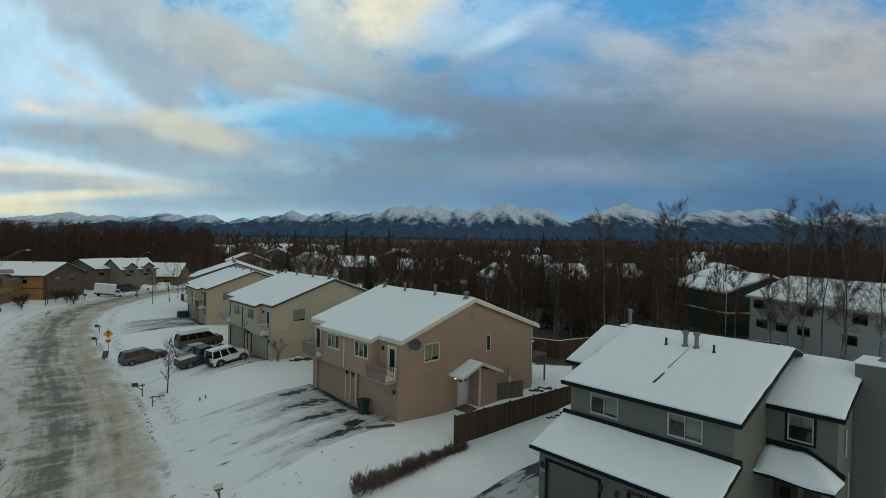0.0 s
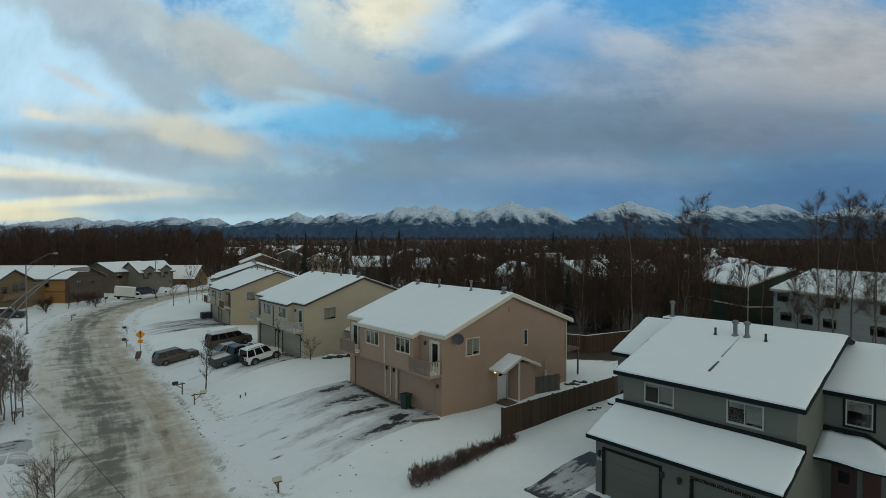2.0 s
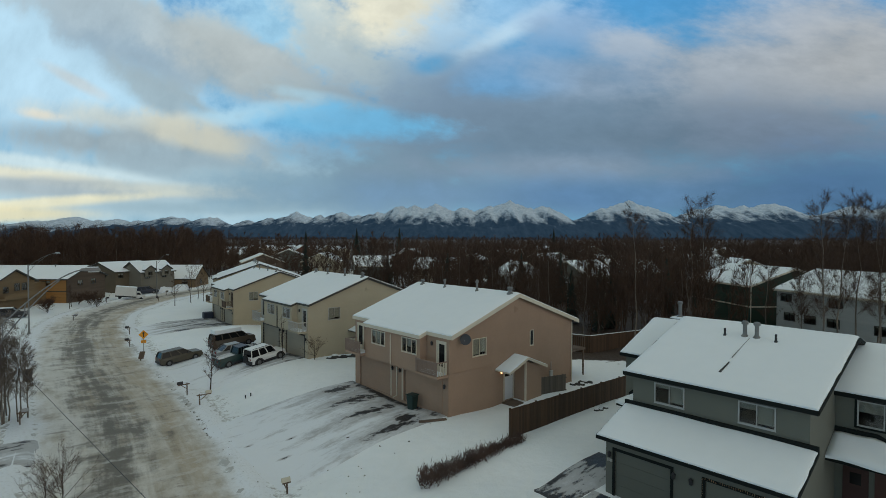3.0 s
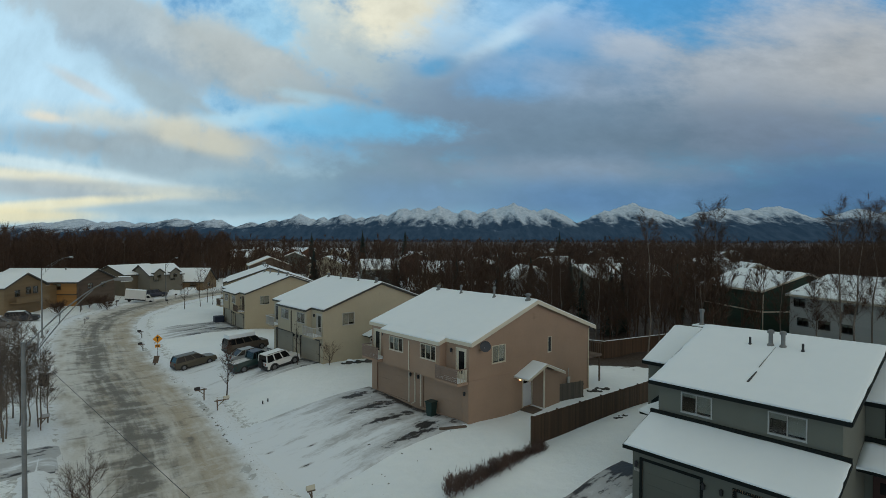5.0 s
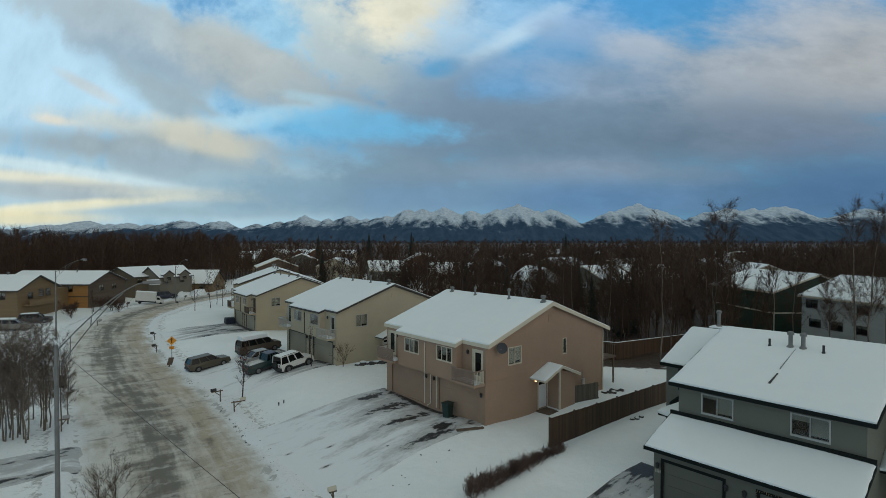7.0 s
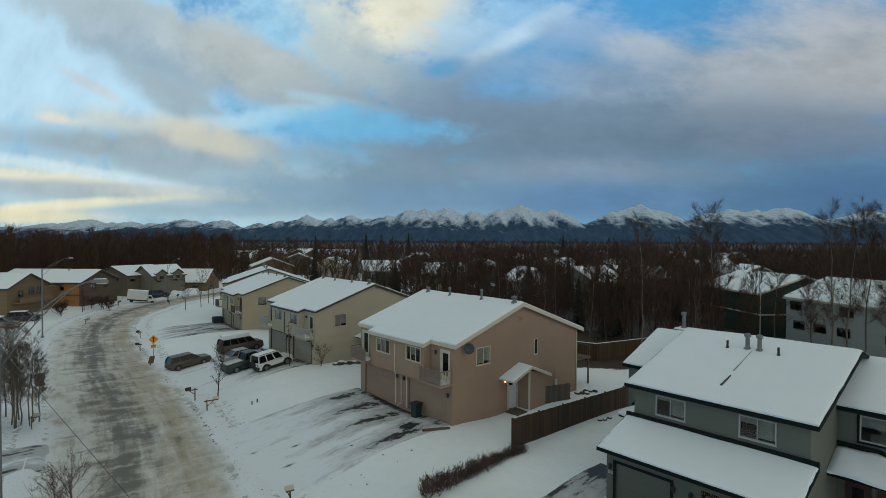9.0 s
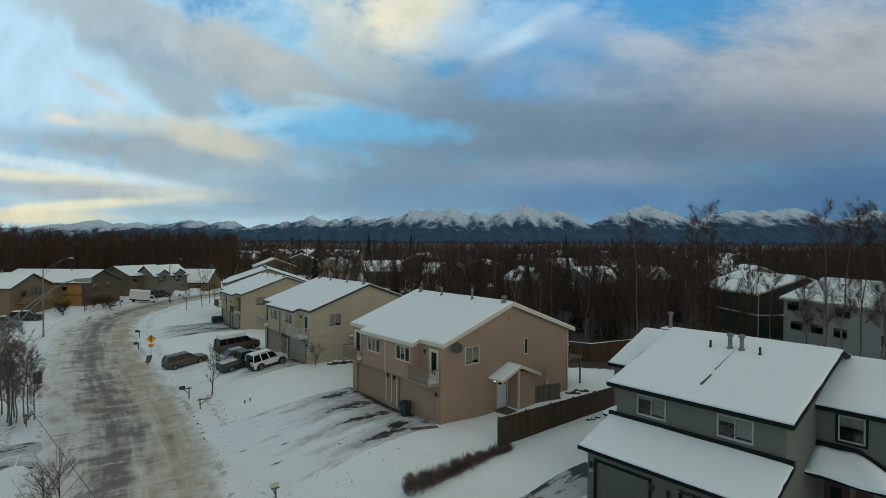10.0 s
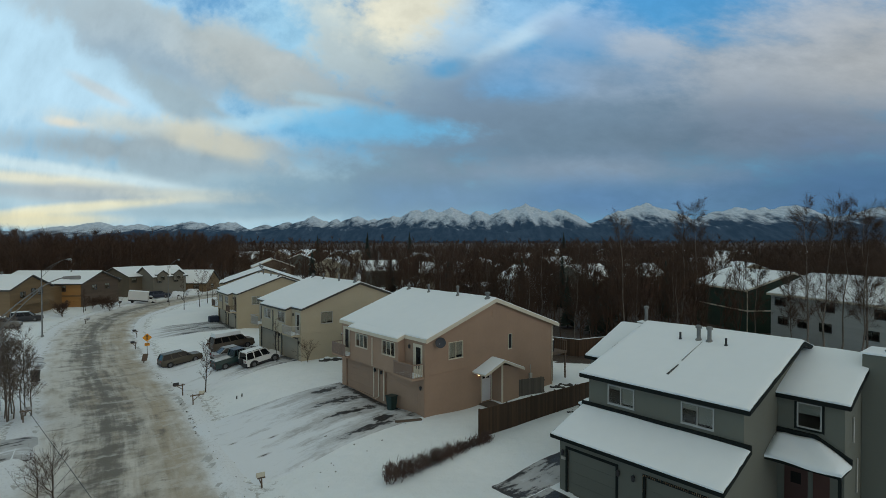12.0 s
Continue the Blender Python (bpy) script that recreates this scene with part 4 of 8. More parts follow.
def duplex(m, label, wall, trim, win_mat, rail_mat, door_mat, seed, bright=True):
    """A two-storey duplex: garages below, an upper storey that juts out between two balconies, one long gable roof."""
    h = thing("duplex_house", m, label, "house", "duplex houses along the street")
    k = (RIDGE - EAVE) / RX
    tops = [(0, EAVE), (RX, RIDGE), (DD, EAVE - 0.15)]
    near = [(2.12, 3.42, 3.55, 4.72), (8.1, 8.48, 3.52, 4.65), (5.3, 6.25, -0.05, 2.0)]
    for side, c in (("y-", 0.0), ("y+", DW)):
        place = side_place(side, c)
        hs = near if side == "y-" else near[:1]
        part("wall", wall_mesh(0.0, DD, -0.6, tops, hs, place), wall, h)
        window(h, place, *near[0], win_mat, 2, (0.95, 0.85))
        if side == "y-":
            window(h, place, *near[1], win_mat, 1, 0.0, 0.02)
            # dark sheet added over the slit's glass, standing in for a dim room
            part("pane", boxed(8.13, 8.45, 0.002, 0.012, 3.55, 4.62), TINT, h)
            bm = bmesh.new()
            hexa(bm, [place(5.3, 0.06, -0.05), place(6.25, 0.06, -0.05), place(6.25, 0.11, -0.05), place(5.3, 0.11, -0.05), place(5.3, 0.06, 2), place(6.25, 0.06, 2), place(6.25, 0.11, 2), place(5.3, 0.11, 2)])
            door = part("entrance_door", bm, WHITE, h, "white panelled entrance door")
            bm = bmesh.new()
            block(bm, 5.2, 5.3, -0.03, 0.05, -0.1, 2.1)
            block(bm, 6.25, 6.33, -0.03, 0.05, -0.1, 2.1)
            block(bm, 5.3, 6.25, -0.03, 0.05, 2.0, 2.1)
            part("door_frame", bm, WHITETRIM, door)
            bm = bmesh.new()
            block(bm, 5.42, 6.13, 0.045, 0.06, 1.62, 1.82)
            part("door_light", bm, TINT, door)
    # street front: garage storey, upper storey in the bays and the part between them that juts out
    pf = side_place("x-", 0.0)
    g1, g2 = (0.75, 4.75, -0.1, 2.12), (DW - 4.75, DW - 0.75, -0.1, 2.12)
    doors = [(0.3, 1.2, 2.66, 4.72), (DW - 1.2, DW - 0.3, 2.66, 4.72)]
    bm = wall_mesh(0.16, DW - 0.16, -0.6, [(0, EAVE), (DW, EAVE)], [g1, g2, *doors, (STEP0 + 0.2, STEP1 - 0.2, 2.7, 4.9)], pf)
    part("wall", bm, wall, h)
    pj = side_place("x-", -PROJ)
    w1, w2 = (6.4, 8.1, 3.62, 4.62), (2.7, 4.35, 3.62, 4.62)
    part("wall", wall_mesh(STEP0, STEP1, 2.42, [(0, EAVE - k * PROJ), (DW, EAVE - k * PROJ)], [w1, w2], pj), wall, h)
    for a in (STEP0, STEP1 - 0.16):
        bm = bmesh.new()
        hexa(bm, [(-PROJ + 0.16, a, 2.42), (0, a, 2.42), (0, a + 0.16, 2.42), (-PROJ + 0.16, a + 0.16, 2.42), (-PROJ + 0.16, a, EAVE - k * PROJ), (0, a, EAVE), (0, a + 0.16, EAVE), (-PROJ + 0.16, a + 0.16, EAVE - k * PROJ)])
        part("wall", bm, wall, h)
    part("soffit", boxed(-PROJ + 0.16, 0, STEP0 + 0.16, STEP1 - 0.16, 2.42, 2.52), wall, h)
    window(h, pj, *w1, win_mat, 3 if bright else 2, (0.0, 0.95, 0.5))
    window(h, pj, *w2, win_mat, 3 if bright else 2, (0.0, 0.6, 0.0))
    part("wall", wall_mesh(0.16, DW - 0.16, -0.9, [(0, EAVE - 0.15), (DW, EAVE - 0.15)], [], side_place("x+", DD)), wall, h)
    dark_inside(h, 0.3, DD, 0, DW, -0.5, 5.0)
    for (a, b, c, d) in (g1, g2):
        garage_door(h, pf, a, b, -0.1, d, door_mat, trim if not bright else wall)
    part("trim_band", boxed(-0.03, 0.0, 0.16, STEP0, 2.3, 2.48), wall, h)
    if bright:
        for y in (4.95, 6.32):
            part("corner_board", boxed(-0.035, -0.002, y, y + 0.1, -0.1, 2.4), WHITETRIM, h)
        part("corner_board", boxed(-0.035, -0.002, 0.02, 0.13, -0.3, 2.45), wall, h)
    bm = bmesh.new()
    block(bm, 0.0, 4.2, -0.03, -0.002, 2.62, 2.7)
    part("trim_band", bm, wall, h)
    for y in (5.2, 6.1):
        wall_lamp(h, (-0.1, y, 1.85))
    wall_lamp(h, (-0.1, 0.35, 1.7))
    # balconies
    for y0, y1, s in ((0.05, STEP0 - 0.02, 1), (STEP1 + 0.02, DW - 0.05, -1)):
        bal = part("balcony", boxed(-1.0, -0.002, y0, y1, 2.5, 2.66, 0.01), wall, h)
        part("top_rail", boxed(-1.0, -0.93, y0, y1, 3.5, 3.57), rail_mat, bal)
        part("side_rail", boxed(-0.93, -0.02, (y0 if s > 0 else y1 - 0.07), (y0 + 0.07 if s > 0 else y1), 3.5, 3.57), rail_mat, bal)
        n = 15
        if bright:                         # a close lattice fills the street side of the railing
            bm = bmesh.new()
            for j in range(26):
                q = y0 + 0.02 + (y1 - y0 - 0.1) * j / 25
                block(bm, -0.99, -0.975, q, q + 0.055, 2.68, 3.49)
            for j in range(7):
                block(bm, -0.974, -0.962, y0 + 0.02, y1 - 0.02, 2.7 + j * 0.115, 2.755 + j * 0.115)
            part("lattice_panel", bm, rail_mat, bal, "weathered pink-brown lattice panel")
        for j in range(0 if bright else n):
            yy = y0 + 0.03 + (y1 - y0 - 0.09) * j / (n - 1)
            part("baluster", boxed(-0.985, -0.945, yy, yy + 0.035, 2.66, 3.5), rail_mat, bal)
        for j in range(1, 7):
            xx = -0.95 + 0.93 * j / 7
            yy = y0 + 0.02 if s > 0 else y1 - 0.055
            part("baluster", boxed(xx, xx + 0.035, yy, yy + 0.035, 2.66, 3.5), WHITETRIM if bright else rail_mat, bal)
        snow = boxed(-0.9, -0.05, y0 + 0.1, y1 - 0.1, 2.664, 2.74, 0.03)
        part("snow", snow, ROOFSNOW, bal, "snow lying on the balcony floor")
        c = 0.3 if s > 0 else DW - 1.2
        bm = bmesh.new()
        for a, b, lo, hi in ((c, c + 0.17, 2.66, 4.72), (c + 0.73, c + 0.9, 2.66, 4.72), (c + 0.17, c + 0.73, 2.66, 3.05), (c + 0.17, c + 0.73, 4.55, 4.72)):
            block(bm, 0.02, 0.07, a, b, lo, hi)
        dr = part("balcony_door", bm, WHITETRIM if bright else rail_mat, h)
        part("pane", boxed(0.04, 0.05, c + 0.17, c + 0.73, 3.05, 4.55), TINT, dr)
        bm = bmesh.new()
        block(bm, -0.03, 0.02, c - 0.05, c, 2.66, 4.77)
        block(bm, -0.03, 0.02, c + 0.9, c + 0.95, 2.66, 4.77)
        block(bm, -0.03, 0.02, c, c + 0.9, 4.72, 4.77)
        part("frame", bm, WHITETRIM if bright else rail_mat, dr)
        wall_lamp(h, (-0.09, c + 1.35 if s > 0 else c - 0.45, 4.35))
    # roof
    ov, t = 0.3, 0.18
    deep = 0.25 if bright else 0.15
    fe = -0.06
    zf = lambda x: RIDGE + t - k * abs(x - RX) if x < RX else RIDGE + t - (RIDGE - EAVE + 0.15) / (DD - RX) * (x - RX)
    fx = -PROJ - 0.14
    planes = [[(fe, -ov), (fe, DW + ov), (RX, DW + ov), (RX, -ov)], [(fx, STEP0 - 0.08), (fx, STEP1 + 0.08), (fe, STEP1 + 0.08), (fe, STEP0 - 0.08)], [(DD + 0.5, -ov), (DD + 0.5, DW + ov), (RX, DW + ov), (RX, -ov)]]
    for n_, q in enumerate(planes):
        bm = bmesh.new()
        slope(bm, [(x, y, zf(x)) for x, y in q], t - 0.01)
        part("roof", bm, ROOFING, h, "dark shingle roof plane")
    # one sheet of snow on the street side that follows the step of the eave
    for q in planes:
        snow_slab(h, [(x, y, zf(x) + 0.004) for x, y in q], 0.12, seed=seed)
    outline = [(fe, -ov), (fe, STEP0 - 0.08), (fx, STEP0 - 0.08), (fx, STEP1 + 0.08), (fe, STEP1 + 0.08), (fe, DW + ov)]
    for a, b in zip(outline, outline[1:]):
        (ax, ay), (bx, by) = a, b
        if ax == bx:
            bm = boxed(ax - 0.03, ax - 0.002, ay, by, zf(ax) - deep + 0.02, zf(ax) + 0.01)
        else:
            y = ay + (-0.03 if ay < DW / 2 else 0.002)
            bm = bmesh.new()
            lo, hi = min(ax, bx), max(ax, bx) - 0.002
            hexa(bm, [(lo, y, zf(lo) - deep + 0.02), (hi, y, zf(hi) - deep + 0.02), (hi, y + 0.028, zf(hi) - deep + 0.02), (lo, y + 0.028, zf(lo) - deep + 0.02), (lo, y, zf(lo) + 0.01), (hi, y, zf(hi) + 0.01), (hi, y + 0.028, zf(hi) + 0.01), (lo, y + 0.028, zf(lo) + 0.01)])
        part("fascia", bm, trim, h)
    part("fascia", boxed(DD + 0.502, DD + 0.53, -ov, DW + ov, zf(DD + 0.5) - 0.2, zf(DD + 0.5) + 0.01), trim, h)
    for y in (-ov - 0.03, DW + ov + 0.002):
        for xa, xb in ((fe, RX), (RX, DD + 0.5)):
            bm = bmesh.new()
            hexa(bm, [(xa, y, zf(xa) - deep), (xb, y, zf(xb) - deep), (xb, y + 0.028, zf(xb) - deep), (xa, y + 0.028, zf(xa) - deep), (xa, y, zf(xa) + 0.03), (xb, y, zf(xb) + 0.03), (xb, y + 0.028, zf(xb) + 0.03), (xa, y + 0.028, zf(xa) + 0.03)])
            part("rake_board", bm, trim, h)
    # flues near the ridge
    for x, y, hh, r, cap in ((RX - 0.3, 0.35, 0.3, 0.13, True), (RX - 0.45, 3.6, 0.62, 0.085, True), (RX - 0.45, 7.35, 0.5, 0.08, True), (RX - 0.3, 10.4, 0.25, 0.12, True)):
        flue(h, x, y, zf(x) + 0.1, hh, r, GALV, cap)
    # downspouts
    part("downspout", pipe([(-PROJ - 0.05, 5.65, EAVE - 0.45), (-PROJ - 0.05, 5.65, 2.5), (-0.06, 5.6, 2.35), (-0.06, 5.6, 0.1), (-0.35, 5.7, -0.02)], 0.045, 6), WHITETRIM if bright else trim, h)
    part("downspout", pipe([(DD - 0.12, -0.06, EAVE - 0.3), (DD - 0.12, -0.06, -0.35)], 0.045, 6), WHITETRIM if bright else trim, h)
    # gable vent
    bm = bmesh.new()
    for j in range(6):
        block(bm, RX - 0.2, RX + 0.2, -0.04, -0.003, 6.1 + j * 0.085, 6.1 + j * 0.085 + 0.065)
    part("gable_vent", bm, wall, h)
    # side porch: a bay beside the entrance under a small gable roof, on both ends
    for s in (1,) if seed == 0 else (1, -1):
        yy = lambda d: -d if s > 0 else DW + d
        bm = bmesh.new()
        lo, hi = sorted((yy(0.004), yy(1.1)))
        hexa(bm, [(6.4, lo, -0.6), (8.1, lo, -0.6), (8.1, hi, -0.6), (6.4, hi, -0.6), (6.4, lo, 2.75), (8.1, lo, 2.2), (8.1, hi, 2.2), (6.4, hi, 2.75)])
        bm.faces.ensure_lookup_table()
        part("porch_wall", bm, wall, h)
        rz = lambda x: 3.1 - 0.4 * abs(x - 6.3)
        lo, hi = sorted((yy(0.004), yy(1.35)))
        for xa, xb in ((4.35, 6.3), (6.3, 8.45)):
            bm = bmesh.new()
            slope(bm, [(xa, lo, rz(xa)), (xb, lo, rz(xb)), (xb, hi, rz(xb)), (xa, hi, rz(xa))], 0.09)
            pr = part("porch_roof", bm, WHITETRIM if bright else trim, h)
            e, f = (xa, xb) if xa < 6 else (xb, xa)
            snow_slab(pr, [(e, lo, rz(e) + 0.004), (e, hi, rz(e) + 0.004), (f, hi, rz(f) + 0.004), (f, lo, rz(f) + 0.004)], 0.09, seed=seed + 5)
        y = yy(1.36)
        for xa, xb in ((4.33, 6.3), (6.3, 8.47)):
            bm = bmesh.new()
            hexa(bm, [(xa, y - 0.015, rz(xa) - 0.16), (xb, y - 0.015, rz(xb) - 0.16), (xb, y + 0.015, rz(xb) - 0.16), (xa, y + 0.015, rz(xa) - 0.16), (xa, y - 0.015, rz(xa) + 0.02), (xb, y - 0.015, rz(xb) + 0.02), (xb, y + 0.015, rz(xb) + 0.02), (xa, y + 0.015, rz(xa) + 0.02)])
            part("rake_board", bm, WHITETRIM if bright else trim, h)
        part("porch_post", boxed(6.3, 6.395, min(yy(1.0), yy(1.12)), max(yy(1.0), yy(1.12)), -0.3, 2.72), WHITETRIM if bright else trim, h)
        part("doorstep", boxed(5.0, 6.38, min(yy(0.02), yy(1.2)), max(yy(0.02), yy(1.2)), -0.6, -0.1, 0.02), OLDWOOD, h)
    return h


PINK_M = pose(-3.12, 33.82, 0.35, 0, 0, 42.4)
H2_M = pose(-16.6, 49.5, 0.3, 0, 0, 42)
H3_M = pose(-33.6, 73.2, -0.7, 0, 0, 38.5)
H4_M = pose(-41.2, 85.0, -0.1, 0, 0, 24)
pink = duplex(PINK_M, "two-storey pink-brown stucco duplex with cream trim and snowy roof", PINK, WHITETRIM, WHITETRIM, paint("beige_rail", (0.24, 0.165, 0.125), 0.1), PINK, 0)
duplex(H2_M, "two-storey tan duplex with dark trim, snowy roof and shrubs beside it", TAN, BROWNTRIM, MIDTRIM, MIDTRIM, paint("grey_tan_door_paint", (0.33, 0.285, 0.215), 0.08, scale=1.5, bump=0.2, rough=0.6), 1, False)
duplex(H3_M, "two-storey beige duplex with dark trim behind parked cars", TAN2, BROWNTRIM, MIDTRIM, OLDWOOD, bpy.data.materials["grey_tan_door_paint"], 2, False)
duplex(H4_M, "beige duplex whose snowy roof shows behind its neighbour", TAN2, BROWNTRIM, MIDTRIM, OLDWOOD, TAN2, 3, False)
part("porch_lamp", boxed(4.9, 5.0, -0.1, -0.005, 1.95, 2.07, 0.02), LAMPGLOW, pink, "lit porch lamp")

# ---- the grey-green duplex nearest the camera ----
GREY_M = pose(6.853, 25.219, 0.0, 0, 0, 42.6)
grey = thing("duplex_house", GREY_M, "grey-green two-storey duplex with black trim and snowy roofs", "house", "duplex houses along the street")
gable_block(grey, 0, 12.4, -6.33, 1.13, -0.6, 5.22, 7.13, "y", GREYGREEN, DARKTRIM, DULLWHITE,
            {"x-": [(-1.4, 0.0, 4.06, 4.98, 2, (0.9, 0.2)), (-5.13, -3.73, 4.06, 4.98, 2, (0.9, 0.3))]}, over=0.34, ridge_at=6.2, fascia_h=0.14, seed=20)
for y0, y1, gone in ((-8.85, -6.335, "y+"), (1.135, 3.65, "y-")):
    inner = -7.12 if y0 < -5 else 2.82
    gable_block(grey, 3.75, 11.0, y0, y1, -0.6, 5.2, 6.66, "y", GREYGREEN, DARKTRIM, DULLWHITE,
                {"x-": [(inner - 0.9, inner, 3.96, 5.02, 1, 0.45)]}, over=0.24, ridge_at=7.4, fascia_h=0.14, seed=23, drop_sides=(gone,))
    bm = bmesh.new()
    for a, b, lo, hi in ((inner - 1.01, inner - 0.923, 3.85, 5.13), (inner + 0.023, inner + 0.11, 3.85, 5.13), (inner - 0.923, inner + 0.023, 3.85, 3.937), (inner - 0.923, inner + 0.023, 5.043, 5.13)):
        block(bm, 3.7, 3.748, a, b, lo, hi)
    part("window_trim", bm, DARKTRIM, grey, "black trim round the window")
dark_inside(grey, 0.1, 12.3, -6.3, 1.1, -0.5, 5.2)
# garage in front, under a lean-to roof
gp = side_place("x-", -2.3)
GD = [(-1.89, 0.73), (-5.93, -3.31)]
part("garage_wall", wall_mesh(-6.33, 1.2, -0.6, [(-7, 2.62), (2, 2.62)], [(a, b, -0.05, 2.08) for a, b in GD], gp), GREYGREEN, grey)
for a, b in GD:
    garage_door(grey, gp, a, b, -0.05, 2.08, GREYDOOR, DARKTRIM)
for y in (1.04, -6.33):
    bm = bmesh.new()
    hexa(bm, [(-2.14, y, -0.6), (-0.002, y, -0.6), (-0.002, y + 0.16, -0.6), (-2.14, y + 0.16, -0.6), (-2.14, y, 2.66), (-0.002, y, 3.45), (-0.002, y + 0.16, 3.45), (-2.14, y + 0.16, 2.66)])
    part("garage_wall", bm, GREYGREEN, grey)
gr = lambda x: 3.66 + 0.375 * x
bm = bmesh.new()
slope(bm, [(-2.62, -6.62, gr(-2.62)), (-2.62, 1.5, gr(-2.62)), (-0.003, 1.5, gr(0)), (-0.003, -6.62, gr(0))], 0.17)
garage_roof = part("garage_roof", bm, ROOFING, grey)
snow_slab(garage_roof, [(-2.62, -6.62, gr(-2.62) + 0.004), (-2.62, 1.5, gr(-2.62) + 0.004), (-0.12, 1.5, gr(-0.12) + 0.004), (-0.12, -6.62, gr(-0.12) + 0.004)], 0.1, seed=31)
part("fascia", boxed(-2.655, -2.623, -6.62, 1.5, gr(-2.62) - 0.14, gr(-2.62) + 0.01), DARKTRIM, grey)
for y in (-6.653, 1.503):
    bm = bmesh.new()
    hexa(bm, [(-2.655, y, gr(-2.65) - 0.15), (0, y, gr(0) - 0.15), (0, y + 0.03, gr(0) - 0.15), (-2.655, y + 0.03, gr(-2.65) - 0.15), (-2.655, y, gr(-2.65) + 0.02), (0, y, gr(0) + 0.02), (0, y + 0.03, gr(0) + 0.02), (-2.655, y + 0.03, gr(-2.65) + 0.02)])
    part("rake_board", bm, DARKTRIM, grey)
part("flashing", boxed(-0.13, -0.004, -6.65, 1.5, 3.66, 3.86), DARKTRIM, grey, "black flashing strip above the garage roof")
for y in (0.98, -2.05, -2.78, -6.15):
    wall_lamp(grey, (-2.4, y, 1.72))
for j in range(4):       # number plate of the house as plain bars
    part("number_bar", boxed(-2.33, -2.302, 0.86 + j * 0.07, 0.9 + j * 0.07, 1.5, 1.64), MIDTRIM, grey, "small grey bar")
for y, s in ((-6.34, -1), (1.14, 1)):
    far = y + s * (2.75 if s < 0 else 2.2)
    mid = y + s * 1.5
    bm = bmesh.new()
    v = [bm.verts.new(p) for p in ((2.2, y, 2.82), (2.2, far, 2.82), (3.745, far, 2.82), (3.745, mid, 3.5), (3.745, y, 3.5))]
    w = [bm.verts.new((p.co.x, p.co.y, p.co.z - 0.18)) for p in v]
    for f in ((0, 1, 3, 4), (1, 2, 3)):
        bm.faces.new([v[k] for k in f])
    for k in range(5):
        bm.faces.new((v[k], w[k], w[(k + 1) % 5], v[(k + 1) % 5]))
    bm.faces.new(w[::-1])
    bmesh.ops.recalc_face_normals(bm, faces=bm.faces[:])
    pr = part("porch_roof", bm, DARKTRIM, grey, "small hipped porch roof")
    bm = bmesh.new()
    n = 10
    grid = []
    for i in range(n + 1):
        row = []
        for j in range(n + 1):
            a, b = i / n, j / n
            x = 2.16 + (3.61 - 2.16) * b
            yy = y + (far - y + s * 0.04) * a
            z = 2.82 + 0.68 * min(b, max(0.0, (abs(far - y) - abs(yy - y)) / 1.25)) + 0.1 + 0.04 * math.sin(a * 7 + b * 3)
            row.append(bm.verts.new((x, yy, z - (0.07 if i in (0, n) or j == 0 else 0))))
        grid.append(row)
    low = [[bm.verts.new((p.co.x, p.co.y, p.co.z - 0.1)) for p in r] for r in grid]
    for i in range(n):
        for j in range(n):
            f = bm.faces.new((grid[i][j], grid[i + 1][j], grid[i + 1][j + 1], grid[i][j + 1]))
            f.smooth = True
    rim = [(i, 0) for i in range(n + 1)] + [(n, j) for j in range(1, n + 1)] + [(i, n) for i in range(n - 1, -1, -1)] + [(0, j) for j in range(n - 1, 0, -1)]
    for a, b in zip(rim, rim[1:] + rim[:1]):
        bm.faces.new((grid[a[0]][a[1]], grid[b[0]][b[1]], low[b[0]][b[1]], low[a[0]][a[1]]))
    bmesh.ops.recalc_face_normals(bm, faces=bm.faces[:])
    part("snow_cover", bm, ROOFSNOW, pr, "rounded snow on the porch roof")
    bm = bmesh.new()
    for (ya, za), (yb, zb) in (((y, 3.55), (mid, 3.55)), ((mid, 3.55), (far + s * 0.05, 2.86))):
        hexa(bm, [(3.62, ya, za), (3.62, yb, zb), (3.745, yb, zb), (3.745, ya, za), (3.62, ya, za + 0.2), (3.62, yb, zb + 0.2), (3.745, yb, zb + 0.2), (3.745, ya, za + 0.2)])
    bmesh.ops.recalc_face_normals(bm, faces=bm.faces[:])
    part("flashing", bm, DARKTRIM, pr, "black flashing where the porch roof meets the wall")
    if s < 0:
        part("porch_post", boxed(2.3, 2.42, far - s * 0.06 - 0.06, far - s * 0.06 + 0.06, -0.5, 2.64), DARKTRIM, grey)
    part("porch_slab", boxed(2.2, 3.745, min(y, far), max(y, far), -0.6, 0.05), CONCRETE, grey)
    c = y + s * 0.75
    door = part("entrance_door", boxed(3.70, 3.748, c - 0.45, c + 0.45, 0.06, 2.1, 0.01), paint("dark_brown_door", (0.05, 0.02, 0.016), 0.15), grey, "dark brown entrance door")
    part("door_light", boxed(3.69, 3.70, c - 0.2, c + 0.2, 1.4, 1.9), TINT, door)
    part("side_panel", boxed(3.715, 3.748, c + s * 0.95 - 0.3, c + s * 0.95 + 0.3, 0.2, 2.1), paint("red_brown_panel", (0.07, 0.026, 0.018), 0.15), grey)
zr = lambda x: 5.22 + (7.13 - 5.22) / 6.2 * x + 0.2
for y, hh, r in ((-2.3, 0.62, 0.15), (-2.85, 0.62, 0.15)):
    flue(grey, 4.75, y, zr(4.75) + 0.06, hh, 0.1, GALV)
for y in (-1.42, -3.75):
    flue(grey, 4.55, y, zr(4.55) + 0.04, 0.42, 0.055, BLACKPIPE, False)
